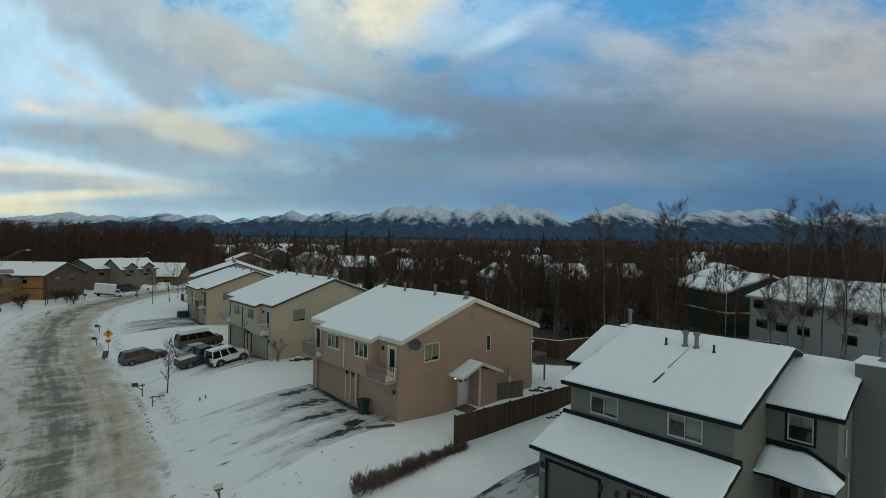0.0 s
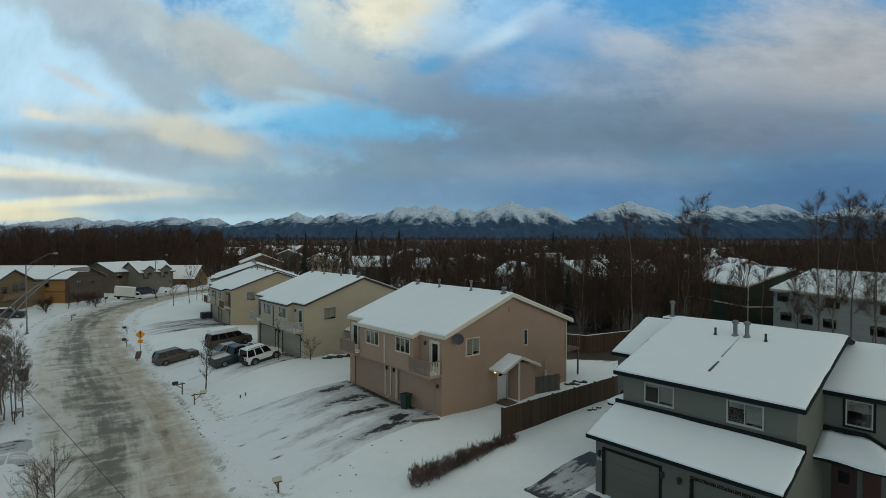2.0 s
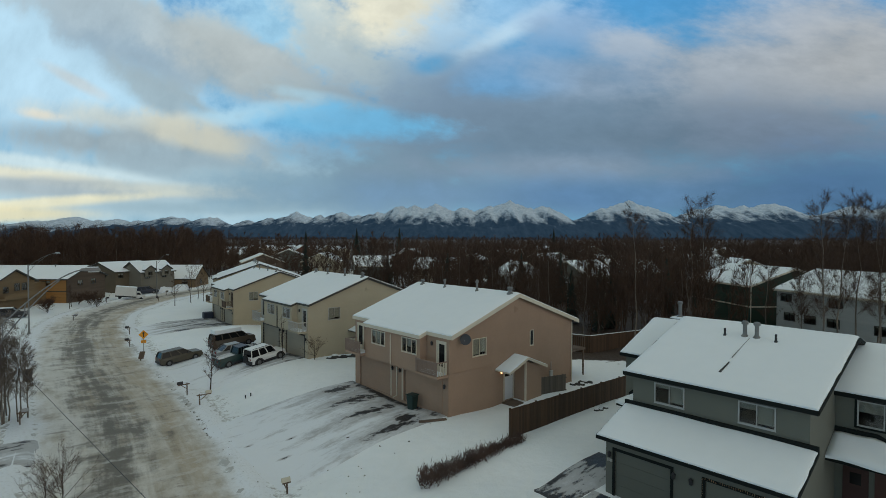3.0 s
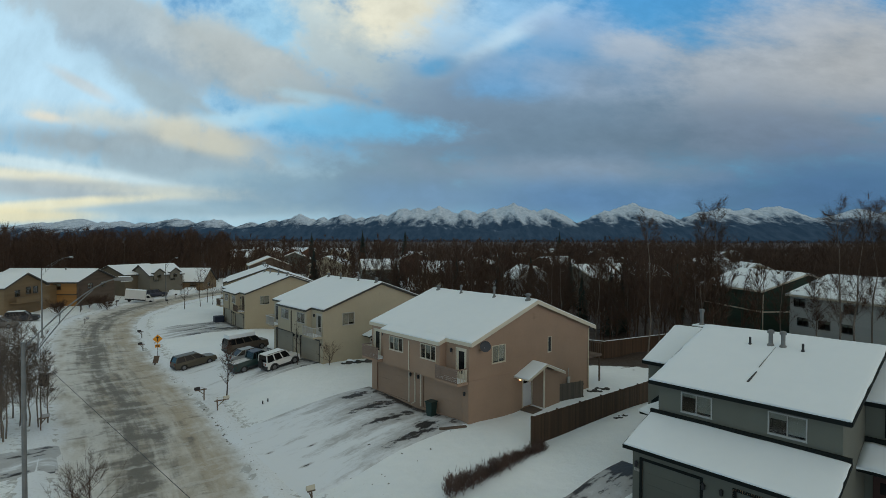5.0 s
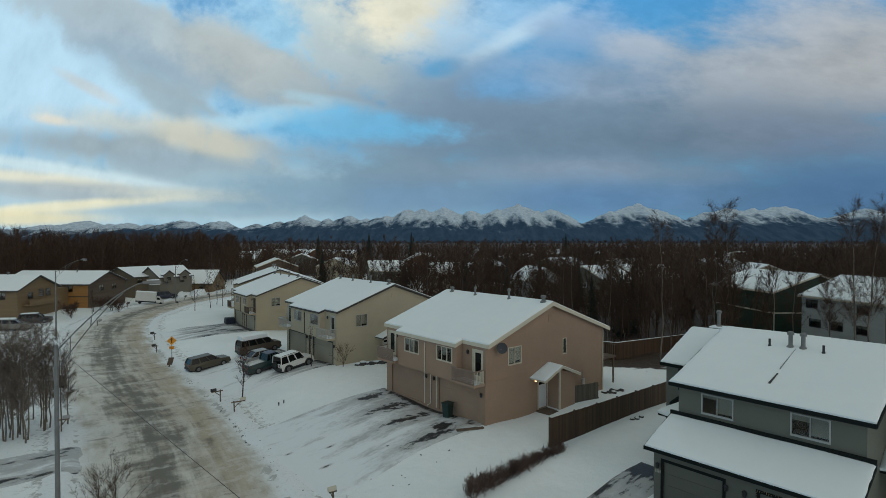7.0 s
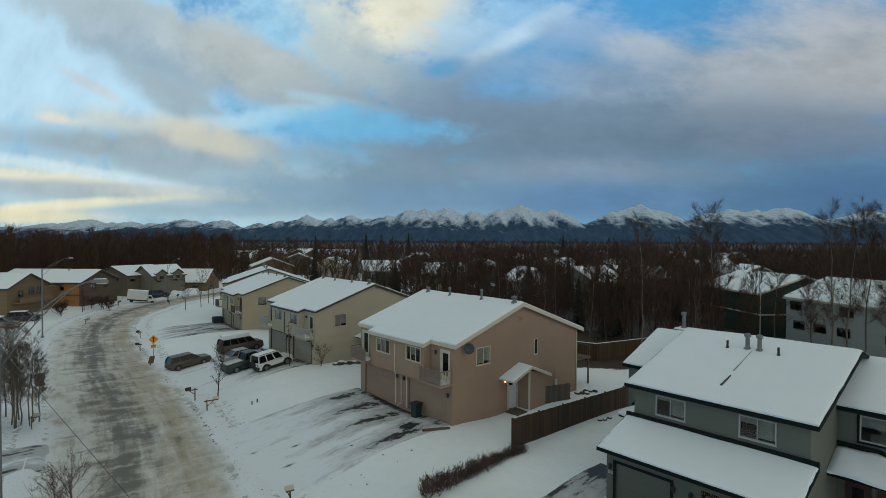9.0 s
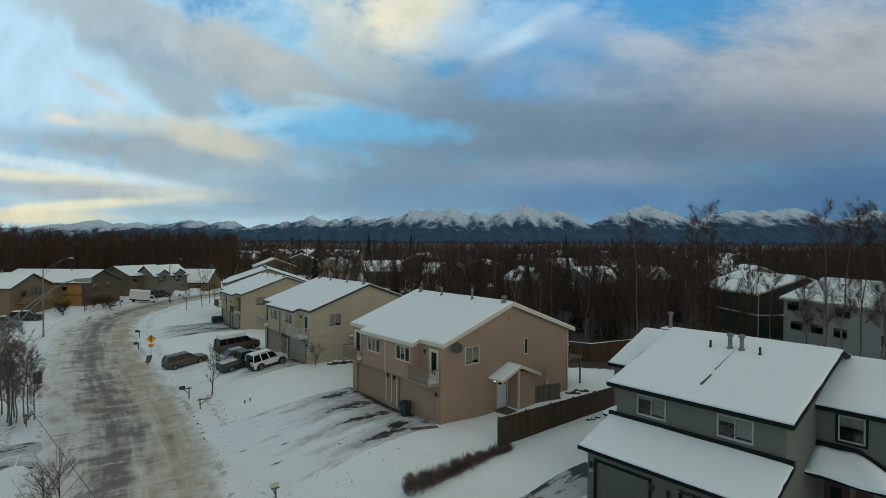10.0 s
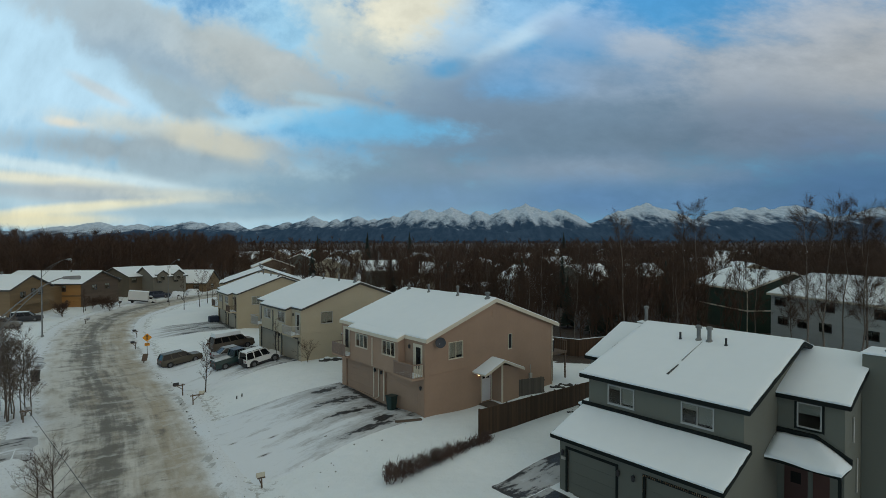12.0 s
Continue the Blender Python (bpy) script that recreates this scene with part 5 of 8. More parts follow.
for y in (2.5,):
    ch = part("chimney", boxed(7.7, 8.4, y - 0.35, y + 0.35, 6.0, 6.98, 0.02), GREYGREEN, grey)
    part("snow_cap", boxed(7.62, 8.48, y - 0.42, y + 0.42, 6.984, 7.07, 0.035), ROOFSNOW, ch)
    flue(ch, 8.05, y, 7.05, 0.8, 0.1, GALV, True, "flue_pipe")
for xa, xb, w, mt in ((0.95, 1.95, 0.07, ROOFING), (2.4, 4.5, 0.025, GALV)):
    bm = bmesh.new()
    za, zb = zr(xa) + 0.05, zr(xb) + 0.05
    hexa(bm, [(xa, -2.55 - w, za), (xb, -2.6 - w * 0.3, zb), (xb, -2.6 + w * 0.3, zb), (xa, -2.55 + w * 0.4, za), (xa, -2.55 - w, za + 0.085), (xb, -2.6 - w * 0.3, zb + 0.085), (xb, -2.6 + w * 0.3, zb + 0.085), (xa, -2.55 + w * 0.4, za + 0.085)])
    bmesh.ops.recalc_face_normals(bm, faces=bm.faces[:])
    part("bare_streak", bm, mt, grey, "dark bare streak in the roof snow")
for x, z0, z1 in ((4.9, 3.55, 4.55), (5.5, 1.2, 2.6)):
    part("downspout", pipe([(x, -8.9, z1), (x, -8.9, z0), (x - 0.12, -8.93, z0 - 0.08)], 0.03, 6), MIDTRIM, grey)

chase = part("chimney", boxed(6.3, 8.1, -10.0, -8.86, -0.6, 7.1, 0.01), GREYGREEN, grey, "tall sided chimney chase")
part("snow_cap", boxed(6.2, 8.2, -10.1, -8.8, 7.104, 7.2, 0.04), ROOFSNOW, chase)
flue(chase, 7.2, -9.7, 7.2, 0.85, 0.12, GALV, True, "flue_pipe")
bm = bmesh.new()
lr = random.Random(4)
for k in range(34):
    y = -3.25 - 2.75 * k / 33
    tube(bm, (-2.36, y, 2.2 + lr.uniform(-0.04, 0.04)), (-2.36, y, 2.15 + lr.uniform(-0.05, 0.02)), 0.014, 0.005, 5)
for k in range(8):
    tube(bm, (-2.36, -3.22 + lr.uniform(-0.02, 0.02), 2.1 - k * 0.09), (-2.36, -3.22, 2.06 - k * 0.09), 0.013, 0.005, 5)
lights = part("light_string", bm, paint("unlit_bulbs", (0.35, 0.22, 0.12), 0.3, scale=20), grey, "string of small unlit bulbs over the garage door")
tagged(lights, kind="stuff")
part("house_slab", boxed(-2.3, 12.4, -6.3, 1.1, -0.62, -0.08), CONCRETE, grey)

# ---- houses on the other side of the road and behind the woods ----
GOLD = surf("gold_lap_siding", (0.27, 0.13, 0.035), (0.38, 0.195, 0.058), 1.2, 0.7, 0.5, 30, stretch=(0.2, 0.2, 5))
TANBROWN = surf("brown_lap_siding", (0.155, 0.1, 0.048), (0.225, 0.15, 0.077), 1.2, 0.7, 0.5, 30, stretch=(0.2, 0.2, 5))
DARKBROWN = surf("dark_brown_siding", (0.07, 0.046, 0.03), (0.13, 0.088, 0.058), 1.2, 0.8, 0.5, 30, stretch=(0.2, 0.2, 5))
OLIVE = surf("green_grey_siding", (0.14, 0.125, 0.095), (0.2, 0.18, 0.14), 1.2, 0.8, 0.5, 30)
GREEN = surf("dark_green_siding", (0.011, 0.03, 0.018), (0.025, 0.055, 0.034), 1.2, 0.7, 0.5, 30, stretch=(0.2, 0.2, 5))
LIGHTGREY = surf("pale_grey_lap_siding", (0.37, 0.375, 0.355), (0.47, 0.475, 0.45), 1.0, 0.65, 0.5, 30, stretch=(0.2, 0.2, 5))
REDBROWN = surf("red_brown_siding", (0.12, 0.05, 0.03), (0.18, 0.08, 0.05), 1.2, 0.8, 0.4, 30)


gold = thing("house", pose(-77.4, 83.9, -0.9, 0, 0, 2), "gold and brown two-storey house with a front gable and snowy roof", "house")
gable_block(gold, -9.5, 0.0, 0.0, 9.2, -0.5, 4.85, 6.95, "x", TANBROWN, BROWNTRIM, BROWNTRIM,
            {"x+": [(4.6, 5.7, 3.5, 4.7, 1, 0.0), (6.2, 7.3, 3.5, 4.7, 1, 0.0), (2.2, 3.3, 3.3, 4.3, 1, 0.0)],
             "y-": [(-6, -4.5, 3.4, 4.5), (-3.2, -2.0, 3.4, 4.5)]}, over=0.4, seed=40)
part("wall", boxed(-9.0, -1.5, 9.203, 13.997, -0.5, 4.3), TANBROWN, gold)
gable_block(gold, -14.5, 2.4, 14.0, 25.5, -0.5, 4.7, 6.75, "x", {"x+": DARKBROWN, "x-": DARKBROWN, "y-": GOLD, "y+": GOLD}, BROWNTRIM, BROWNTRIM,
            {"y-": [(-2.2, -0.7, 3.3, 4.4)], "x+": [(17, 18.4, 3.3, 4.3), (21, 22.4, 3.3, 4.3)]}, over=0.4, seed=42)
part("trim_band", boxed(-3.0, 2.4, 13.96, 13.998, 2.3, 2.48), BROWNTRIM, gold)
bal = part("balcony", boxed(0.002, 1.3, 1.0, 8.2, 2.2, 2.42), TANBROWN, gold)
part("balcony_rail", boxed(1.24, 1.3, 1.0, 8.2, 2.42, 3.2), TANBROWN, bal)
flue(gold, -5.2, 4.6, 6.8, 0.7, 0.14, GALV)
flue(gold, -3.2, 19.0, 6.7, 0.4, 0.1, GALV)

olive = thing("house", pose(-83.4, 119, -0.9, 0, 0, -22), "olive-brown two-storey house with two small front gables", "house")
gable_block(olive, -5.3, 5.3, 0, 10, -0.5, 4.7, 6.6, "y", surf("olive_brown_siding", (0.10, 0.078, 0.05), (0.15, 0.118, 0.078), 1.2, 0.8, 0.5, 30), BROWNTRIM, BROWNTRIM, {"y-": [(0.9, 2.2, 3.5, 4.6)], "x+": [(0.6, 1.8, 3.4, 4.4)]}, seed=44)
gable_block(olive, 2.6, 9.2, 3.2, 12.0, -0.5, 4.6, 6.75, "y", OLIVE, BROWNTRIM, BROWNTRIM, {"x+": [(4.2, 5.4, 3.2, 4.2), (8.6, 9.8, 3.2, 4.2)]}, seed=46)
for y in (4.0, 8.3):
    gable_block(olive, 6.8, 9.6, y, y + 2.6, 3.6, 5.1, 5.95, "x", OLIVE, BROWNTRIM, BROWNTRIM, {"x+": [(y + 0.8, y + 1.8, 3.9, 4.7, 1, 0.0)]}, over=0.25, seed=48)
tanfar = thing("house", pose(-76.4, 132, -0.9, 0, 0, 3), "low tan house at the far bend of the road", "house")
gable_block(tanfar, 0, 8.2, 0, 8.5, -0.5, 2.15, 5.1, "x", TANBROWN, BROWNTRIM, BROWNTRIM, {"y-": [(1.2, 2.4, 0.8, 1.7), (5, 6.4, 0.8, 1.7)], "x+": [(3, 4.4, 0.8, 1.7)]}, seed=50)

green = thing("house", pose(38.9, 75.2, -0.5, 0, 0, 8), "dark green house with cream trim and snowy roof", "house")
gable_block(green, 0, 13.4, 0, 14, -0.6, 5.55, 7.85, "y", GREEN, WHITETRIM, WHITE, {}, seed=52)
part("trim_band", boxed(0, 13.4, -0.03, -0.002, 2.55, 2.75), WHITETRIM, green)
part("trim_band", boxed(-0.03, -0.002, 0, 14, 2.55, 2.75), WHITETRIM, green)
part("corner_board", boxed(-0.03, 0.12, -0.035, -0.003, -0.3, 5.5), WHITETRIM, green)
for y, hh in ((4, 0.4), (7, 0.5), (10, 0.4)):
    flue(green, 5.5, y, 7.5, hh, 0.13, GALV)

white = thing("house", pose(44.0, 47.8, -0.4, 0, 0, 16), "pale grey lap-sided two-storey house with snowy roof", "house")
WINS = [(18.85, 20.4, 4.4, 5.35), (18.4, 19.9, 2.1, 3.05), (15.6, 17.1, 2.1, 3.05), (12.75, 14.25, 2.1, 3.05), (12.4, 14.0, 4.4, 5.35), (6.5, 8.0, 4.4, 5.35), (7.5, 9.0, 2.1, 3.05)]
gable_block(white, 0, 13, 0, 21, -1.0, 5.75, 8.0, "y", LIGHTGREY, WHITETRIM, BROWNTRIM, {"x-": WINS}, seed=54, curtain=0.3)
part("trim_band", boxed(-0.04, -0.002, 0, 21, 3.72, 3.82), LIGHTGREY, white)
for y, hh in ((3, 0.5), (8, 0.5), (13, 0.6), (17, 0.4)):
    flue(white, 4.5, y, 7.2, hh, 0.14, GALV)

def far_house(x, y, turn, w, d, eave, ridge, wall, seed):
    z = gz(x, y)
    hh = thing("house", pose(x, y, z, 0, 0, turn), "snow-roofed house among bare trees", "house", "houses in the woods")
    gable_block(hh, -w / 2, w / 2, -d / 2, d / 2, -0.6, eave, ridge, "y" if seed % 2 else "x", wall, WHITETRIM, WHITE,
                {"y-": [(-w / 4 - 0.7, -w / 4 + 0.7, eave - 1.6, eave - 0.5), (w / 4 - 0.7, w / 4 + 0.7, eave - 1.6, eave - 0.5)], "x-": [(-0.8, 0.8, eave - 1.6, eave - 0.5)]}, seed=seed)
    flue(hh, 0.8, 0.8, ridge - 0.3, 0.9, 0.15, GALV)


WALLS = [TAN, LIGHTGREY, OLIVE, DARKBROWN, REDBROWN, TAN2, GREYGREEN]
FAR = [(-8, 141, 5, 11, 13), (11.4, 117, 14, 8, 10), (24, 112, 35, 9, 11), (-63, 165, 25, 12, 10), (38, 126, 10, 11, 11), (60, 118, -10, 12, 12), (-26, 150, 15, 10, 12),
       (-44, 168, 0, 11, 12), (66, 150, 20, 12, 12), (3, 170, -15, 12, 10), (28, 176, 30, 11, 13), (-20, 200, 10, 12, 12), (52, 190, 0, 12, 12), (-70, 215, 15, 12, 12)]
for k, (x, y, a, w, d) in enumerate(FAR):
    far_house(x, y, a, w, d, 4.6 + 0.4 * (k % 3), 7.0 + 0.5 * (k % 3), WALLS[k % 7], 60 + k)
rng = random.Random(5)
for k in range(26):
    a, dist = rng.uniform(-0.62, 0.62), rng.uniform(240, 640)
    FAR.append((math.sin(a) * dist, math.cos(a) * dist))
    far_house(math.sin(a) * dist, math.cos(a) * dist, rng.uniform(-30, 40), rng.uniform(10, 13), rng.uniform(9, 13), rng.uniform(4.0, 5.6), rng.uniform(7, 8.6), WALLS[rng.randrange(7)], 80 + k)

for k in range(11):          # the low settlement far beyond the bend
    a, dist = -0.40 + 0.017 * k + rng.uniform(-0.01, 0.01), 250 + 32 * ((k * 5) % 11)
    FAR.append((math.sin(a) * dist, math.cos(a) * dist))
    far_house(math.sin(a) * dist, math.cos(a) * dist, rng.uniform(-30, 40), rng.uniform(11, 14), rng.uniform(10, 13), rng.uniform(4.4, 5.6), rng.uniform(7.4, 8.8), WALLS[rng.randrange(7)], 120 + k)

# ---- vehicles ----
def arch(cx, r, n=8):
    return [(cx + r * math.cos(math.pi * k / n), 0.30 + r * math.sin(math.pi * k / n)) for k in range(n + 1)]


def vehicle(name, m, label, category, L, W, body_mat, profile, glass, roof, wheels, r_wheel, trim_mat=BLACKPIPE, roof_snow=0.0, rugged=False):
    """A car: lower body from its side outline with wheel arches, a glasshouse, roof and pillars, wheels and lamps. Nose at +x."""
    car = thing(name, m, label, category, "parked vehicles")
    rear, front = wheels
    ra = r_wheel * 1.16
    low = [(-L / 2 + 0.05, 0.36)] + arch(rear, ra)[::-1] + arch(front, ra)[::-1] + [(L / 2 - 0.05, 0.34)]
    outline = low + profile
    bm = bmesh.new()
    ln = [bm.verts.new((x, -W / 2, z)) for x, z in outline]
    rn = [bm.verts.new((x, W / 2, z)) for x, z in outline]
    n = len(outline)
    for k in range(n):
        j = (k + 1) % n
        bm.faces.new((ln[k], ln[j], rn[j], rn[k]))
    caps = [bm.faces.new(ln[::-1]), bm.faces.new(rn)]
    edges = [e for f in caps for e in f.edges if min(v.co.z for v in e.verts) > 0.45 and min(abs(v.co.x - w) for v in e.verts for w in wheels) > 0.0]
    edges = [e for e in edges if max(v.co.z for v in e.verts) > 0.75]
    bmesh.ops.bevel(bm, geom=edges, offset=0.07, segments=3, affect="EDGES", profile=0.55)
    for v in bm.verts:
        if v.co.z > 0.7:
            v.co.y *= 1 - 0.07 * min(1, (v.co.z - 0.7) / 0.4)
        k = max(0, abs(v.co.x) - L / 2 + 0.55) / 0.55
        v.co.y *= 1 - 0.1 * k * k
    bmesh.ops.recalc_face_normals(bm, faces=bm.faces[:])
    body = part("body", bm, body_mat, car)
    (b0, b1, zb), (t0, t1, zt) = glass
    wb, wt = W / 2 * 0.93, W / 2 * (0.83 if zt > 1.55 else 0.75)
    bm = bmesh.new()
    hexa(bm, [(b0 + 0.03, -wb + 0.03, zb - 0.03), (b1 - 0.03, -wb + 0.03, zb - 0.03), (b1 - 0.03, wb - 0.03, zb - 0.03), (b0 + 0.03, wb - 0.03, zb - 0.03),
              (t0 + 0.03, -wt + 0.03, zt), (t1 - 0.03, -wt + 0.03, zt), (t1 - 0.03, wt - 0.03, zt), (t0 + 0.03, wt - 0.03, zt)])
    bmesh.ops.recalc_face_normals(bm, faces=bm.faces[:])
    part("window_glass", bm, TINT, car, "dark car windows")
    bm = bmesh.new()
    block(bm, t0, t1, -wt, wt, zt + 0.002, zt + 0.07)
    bmesh.ops.bevel(bm, geom=bm.edges[:], offset=0.03, segments=2, affect="EDGES")
    rf = part("roof", bm, roof if roof else body_mat, car)
    if roof_snow:
        part("snow", boxed(t0 + 0.1, t1 - 0.1, -wt + 0.06, wt - 0.06, zt + 0.074, zt + 0.074 + roof_snow, min(0.06, roof_snow * 0.45)), ROOFSNOW, rf, "snow left on the roof")
    nside = 2 if L < 4.9 else 3
    for s in (-1, 1):
        for k in range(nside + 2):
            f = k / (nside + 1)
            xb, xt = b0 + (b1 - b0) * f, t0 + (t1 - t0) * f
            bm = bmesh.new()
            w = 0.05
            hexa(bm, [(xb - w, s * wb - 0.03, zb - 0.02), (xb + w, s * wb - 0.03, zb - 0.02), (xb + w, s * wb + 0.01, zb - 0.02), (xb - w, s * wb + 0.01, zb - 0.02),
                      (xt - w, s * wt - 0.03, zt + 0.01), (xt + w, s * wt - 0.03, zt + 0.01), (xt + w, s * wt + 0.01, zt + 0.01), (xt - w, s * wt + 0.01, zt + 0.01)])
            bmesh.ops.recalc_face_normals(bm, faces=bm.faces[:])
            part("pillar", bm, body_mat, car)
        for x in wheels:
            y = s * (W / 2 - 0.11)
            bm = bmesh.new()
            prof = [(r_wheel * 0.6, -0.11), (r_wheel * 0.93, -0.11), (r_wheel, -0.07), (r_wheel, 0.07), (r_wheel * 0.93, 0.11), (r_wheel * 0.6, 0.11)]
            lathe(bm, prof, 20)
            bmesh.ops.rotate(bm, verts=bm.verts[:], matrix=Matrix.Rotation(radians(90), 3, "X"))
            bmesh.ops.translate(bm, verts=bm.verts[:], vec=(x, y, r_wheel))
            wheel = part("wheel", bm, RUBBER, car)
            bm = bmesh.new()
            tube(bm, (x, y + s * 0.06, r_wheel), (x, y + s * 0.118, r_wheel), r_wheel * 0.62, r_wheel * 0.55, 14)
            tube(bm, (x, y + s * 0.118, r_wheel), (x, y + s * 0.13, r_wheel), r_wheel * 0.16, r_wheel * 0.13, 8)
            part("rim", bm, STEEL, wheel)
        part("mirror", boxed(b1 - 0.45, b1 - 0.3, min(s * (wb + 0.02), s * (wb + 0.2)), max(s * (wb + 0.02), s * (wb + 0.2)), zb + 0.02, zb + 0.17, 0.03), trim_mat, car)
        part("tail_light", boxed(-L / 2 - 0.012, -L / 2 + 0.06, s * (W / 2 - 0.33) - 0.09, s * (W / 2 - 0.33) + 0.09, 0.78, 1.0, 0.015), TAILRED, car)
        part("headlight", boxed(L / 2 - 0.1, L / 2 + 0.012, s * (W / 2 - 0.4) - 0.14, s * (W / 2 - 0.4) + 0.14, 0.66, 0.82, 0.02), HEADLENS, car)
        if zt > 1.55:
            part("side_cladding", boxed(rear + ra + 0.02, front - ra - 0.02, min(s * (W / 2 - 0.02), s * (W / 2 + 0.02)), max(s * (W / 2 - 0.02), s * (W / 2 + 0.02)), 0.3, 0.5, 0.01), trim_mat, car)
    if rugged:
        for s in (-1, 1):
            for x in wheels:               # black flares over the wheels
                bm = bmesh.new()
                ring = [[bm.verts.new((x + q * math.cos(math.pi * k / 10), s * y, 0.3 + q * math.sin(math.pi * k / 10))) for q, y in ((ra - 0.02, W / 2 - 0.04), (ra - 0.02, W / 2 + 0.05), (ra + 0.09, W / 2 + 0.03), (ra + 0.09, W / 2 - 0.04))] for k in range(11)]
                for p, q in zip(ring, ring[1:]):
                    for k in range(4):
                        bm.faces.new((p[k], p[(k + 1) % 4], q[(k + 1) % 4], q[k]))
                bm.faces.new(ring[0])
                bm.faces.new(ring[-1][::-1])
                bmesh.ops.recalc_face_normals(bm, faces=bm.faces[:])
                part("wheel_flare", bm, trim_mat, car)
            part("roof_rail", boxed(t0 + 0.15, t1 - 0.1, s * (wt - 0.08) - 0.02, s * (wt - 0.08) + 0.02, zt + 0.1, zt + 0.14, 0.01), trim_mat, car)
        bm = bmesh.new()
        tube(bm, (-L / 2 - 0.22, 0.1, 0.92), (-L / 2 - 0.02, 0.1, 0.92), r_wheel * 0.9, r_wheel * 0.9, 20)
        part("spare_wheel", bm, RUBBER, car, "black spare wheel on the tailgate")
        part("lower_cladding", boxed(-L / 2 - 0.02, -L / 2 + 0.1, -W / 2 + 0.08, W / 2 - 0.08, 0.36, 0.7, 0.03), trim_mat, car)
    part("rear_bumper", boxed(-L / 2 - 0.06, -L / 2 + 0.08, -W / 2 + 0.15, W / 2 - 0.15, 0.38, 0.6, 0.04), trim_mat, car)
    part("front_bumper", boxed(L / 2 - 0.1, L / 2 + 0.06, -W / 2 + 0.18, W / 2 - 0.18, 0.36, 0.58, 0.04), trim_mat, car)
    # floor pan hung low and black, to put the shade beneath the car in
    part("floor_pan", boxed(-L / 2 + 0.15, L / 2 - 0.15, -W / 2 + 0.24, W / 2 - 0.24, 0.13, 0.5), BLACKPIPE, car)
    return car


def car_paint(name, c, rough=0.35):
    return paint(name, c, 0.08, scale=2, bump=0.05, rough=rough + 0.08, coat=0.1)


def parked(house_m, x, y, turn=0):
    """A pose on the ground in a house's frame, pitched with the slope of the drive."""
    m = house_m @ pose(x, y, 0, 0, 0, turn)
    d = (m.to_3x3() @ Vector((1, 0, 0))).normalized()
    p = m.translation
    za, zb = gz(p.x - d.x * 1.3, p.y - d.y * 1.3), gz(p.x + d.x * 1.3, p.y + d.y * 1.3)
    pitch = math.degrees(math.atan2(zb - za, 2.6))
    yaw = math.degrees(math.atan2(d.y, d.x))
    return pose(p.x, p.y, (za + zb) / 2 + 0.01, 0, -pitch, yaw)


def suv_profile(L, hood, belt, nose):
    return [(L / 2, 0.6), (L / 2 - 0.03, hood - 0.12), (L / 2 - 0.15, hood), (nose, belt - 0.02), (nose - 0.2, belt), (-L / 2 + 0.05, belt), (-L / 2, belt - 0.1), (-L / 2, 0.6)]


vehicle("suv", parked(H2_M, -2.85, 3.1, 9) @ Matrix.Diagonal((0.87, 0.9, 0.9, 1)), "white boxy suv with roof rails beside a snowy lawn", "car", 4.2, 1.82, car_paint("white_car_paint", (0.66, 0.65, 0.62)),
        suv_profile(4.2, 1.0, 1.08, 0.75), ((-2.04, 0.9, 1.08), (-1.93, 0.42, 1.74)), None, (-1.25, 1.3), 0.41, roof_snow=0.03, rugged=True)
pick = vehicle("pickup_truck", parked(H2_M, -4.4, 5.4, 4) @ Matrix.Diagonal((0.9, 0.92, 0.9, 1)), "dark teal pickup truck with an open bed", "truck", 5.2, 1.85, car_paint("teal_car_paint", (0.007, 0.032, 0.03)),
               suv_profile(5.2, 1.02, 1.1, 1.2), ((-0.55, 1.35, 1.1), (-0.3, 0.75, 1.68)), car_paint("navy_car_paint", (0.012, 0.02, 0.045)), (-1.6, 1.6), 0.38)
part("bed_snow", boxed(-2.45, -0.75, -0.7, 0.7, 1.105, 1.14, 0.015), DIRTYSNOW, pick)
vehicle("sedan", parked(H2_M, -3.8, 8.6, 2) @ Matrix.Diagonal((0.9, 0.92, 0.9, 1)), "silver-grey sedan with a snowy windscreen", "car", 4.6, 1.75, car_paint("silver_car_paint", (0.30, 0.30, 0.29)),
        [(2.3, 0.55), (2.25, 0.72), (1.3, 0.88), (1.1, 0.93), (-1.6, 0.95), (-2.2, 0.93), (-2.3, 0.8), (-2.3, 0.55)], ((-1.75, 1.25, 0.94), (-1.0, 0.45, 1.4)), None, (-1.35, 1.4), 0.32)
vehicle("van", parked(H2_M, -2.3, 13.6, 2) @ Matrix.Diagonal((0.9, 0.92, 0.9, 1)), "brown conversion van with snow on its roof", "van", 5.2, 1.95, car_paint("brown_car_paint", (0.07, 0.052, 0.036)),
        suv_profile(5.2, 1.1, 1.2, 1.5), ((-2.5, 1.65, 1.2), (-2.35, 1.05, 1.78)), car_paint("dark_brown_car_paint", (0.05, 0.04, 0.03)), (-1.6, 1.65), 0.38, roof_snow=0.5)
vehicle("station_wagon", parked(H2_M, -8.0, 12.5, 5) @ Matrix.Diagonal((0.9, 0.92, 0.9, 1)), "olive-brown station wagon parked on the snowy verge", "car", 4.6, 1.8, car_paint("olive_car_paint", (0.06, 0.05, 0.03)),
        suv_profile(4.6, 0.88, 1.0, 0.95), ((-2.2, 1.1, 1.0), (-1.95, 0.35, 1.5)), None, (-1.4, 1.42), 0.34, roof_snow=0.0)
W0 = Matrix.Identity(4)
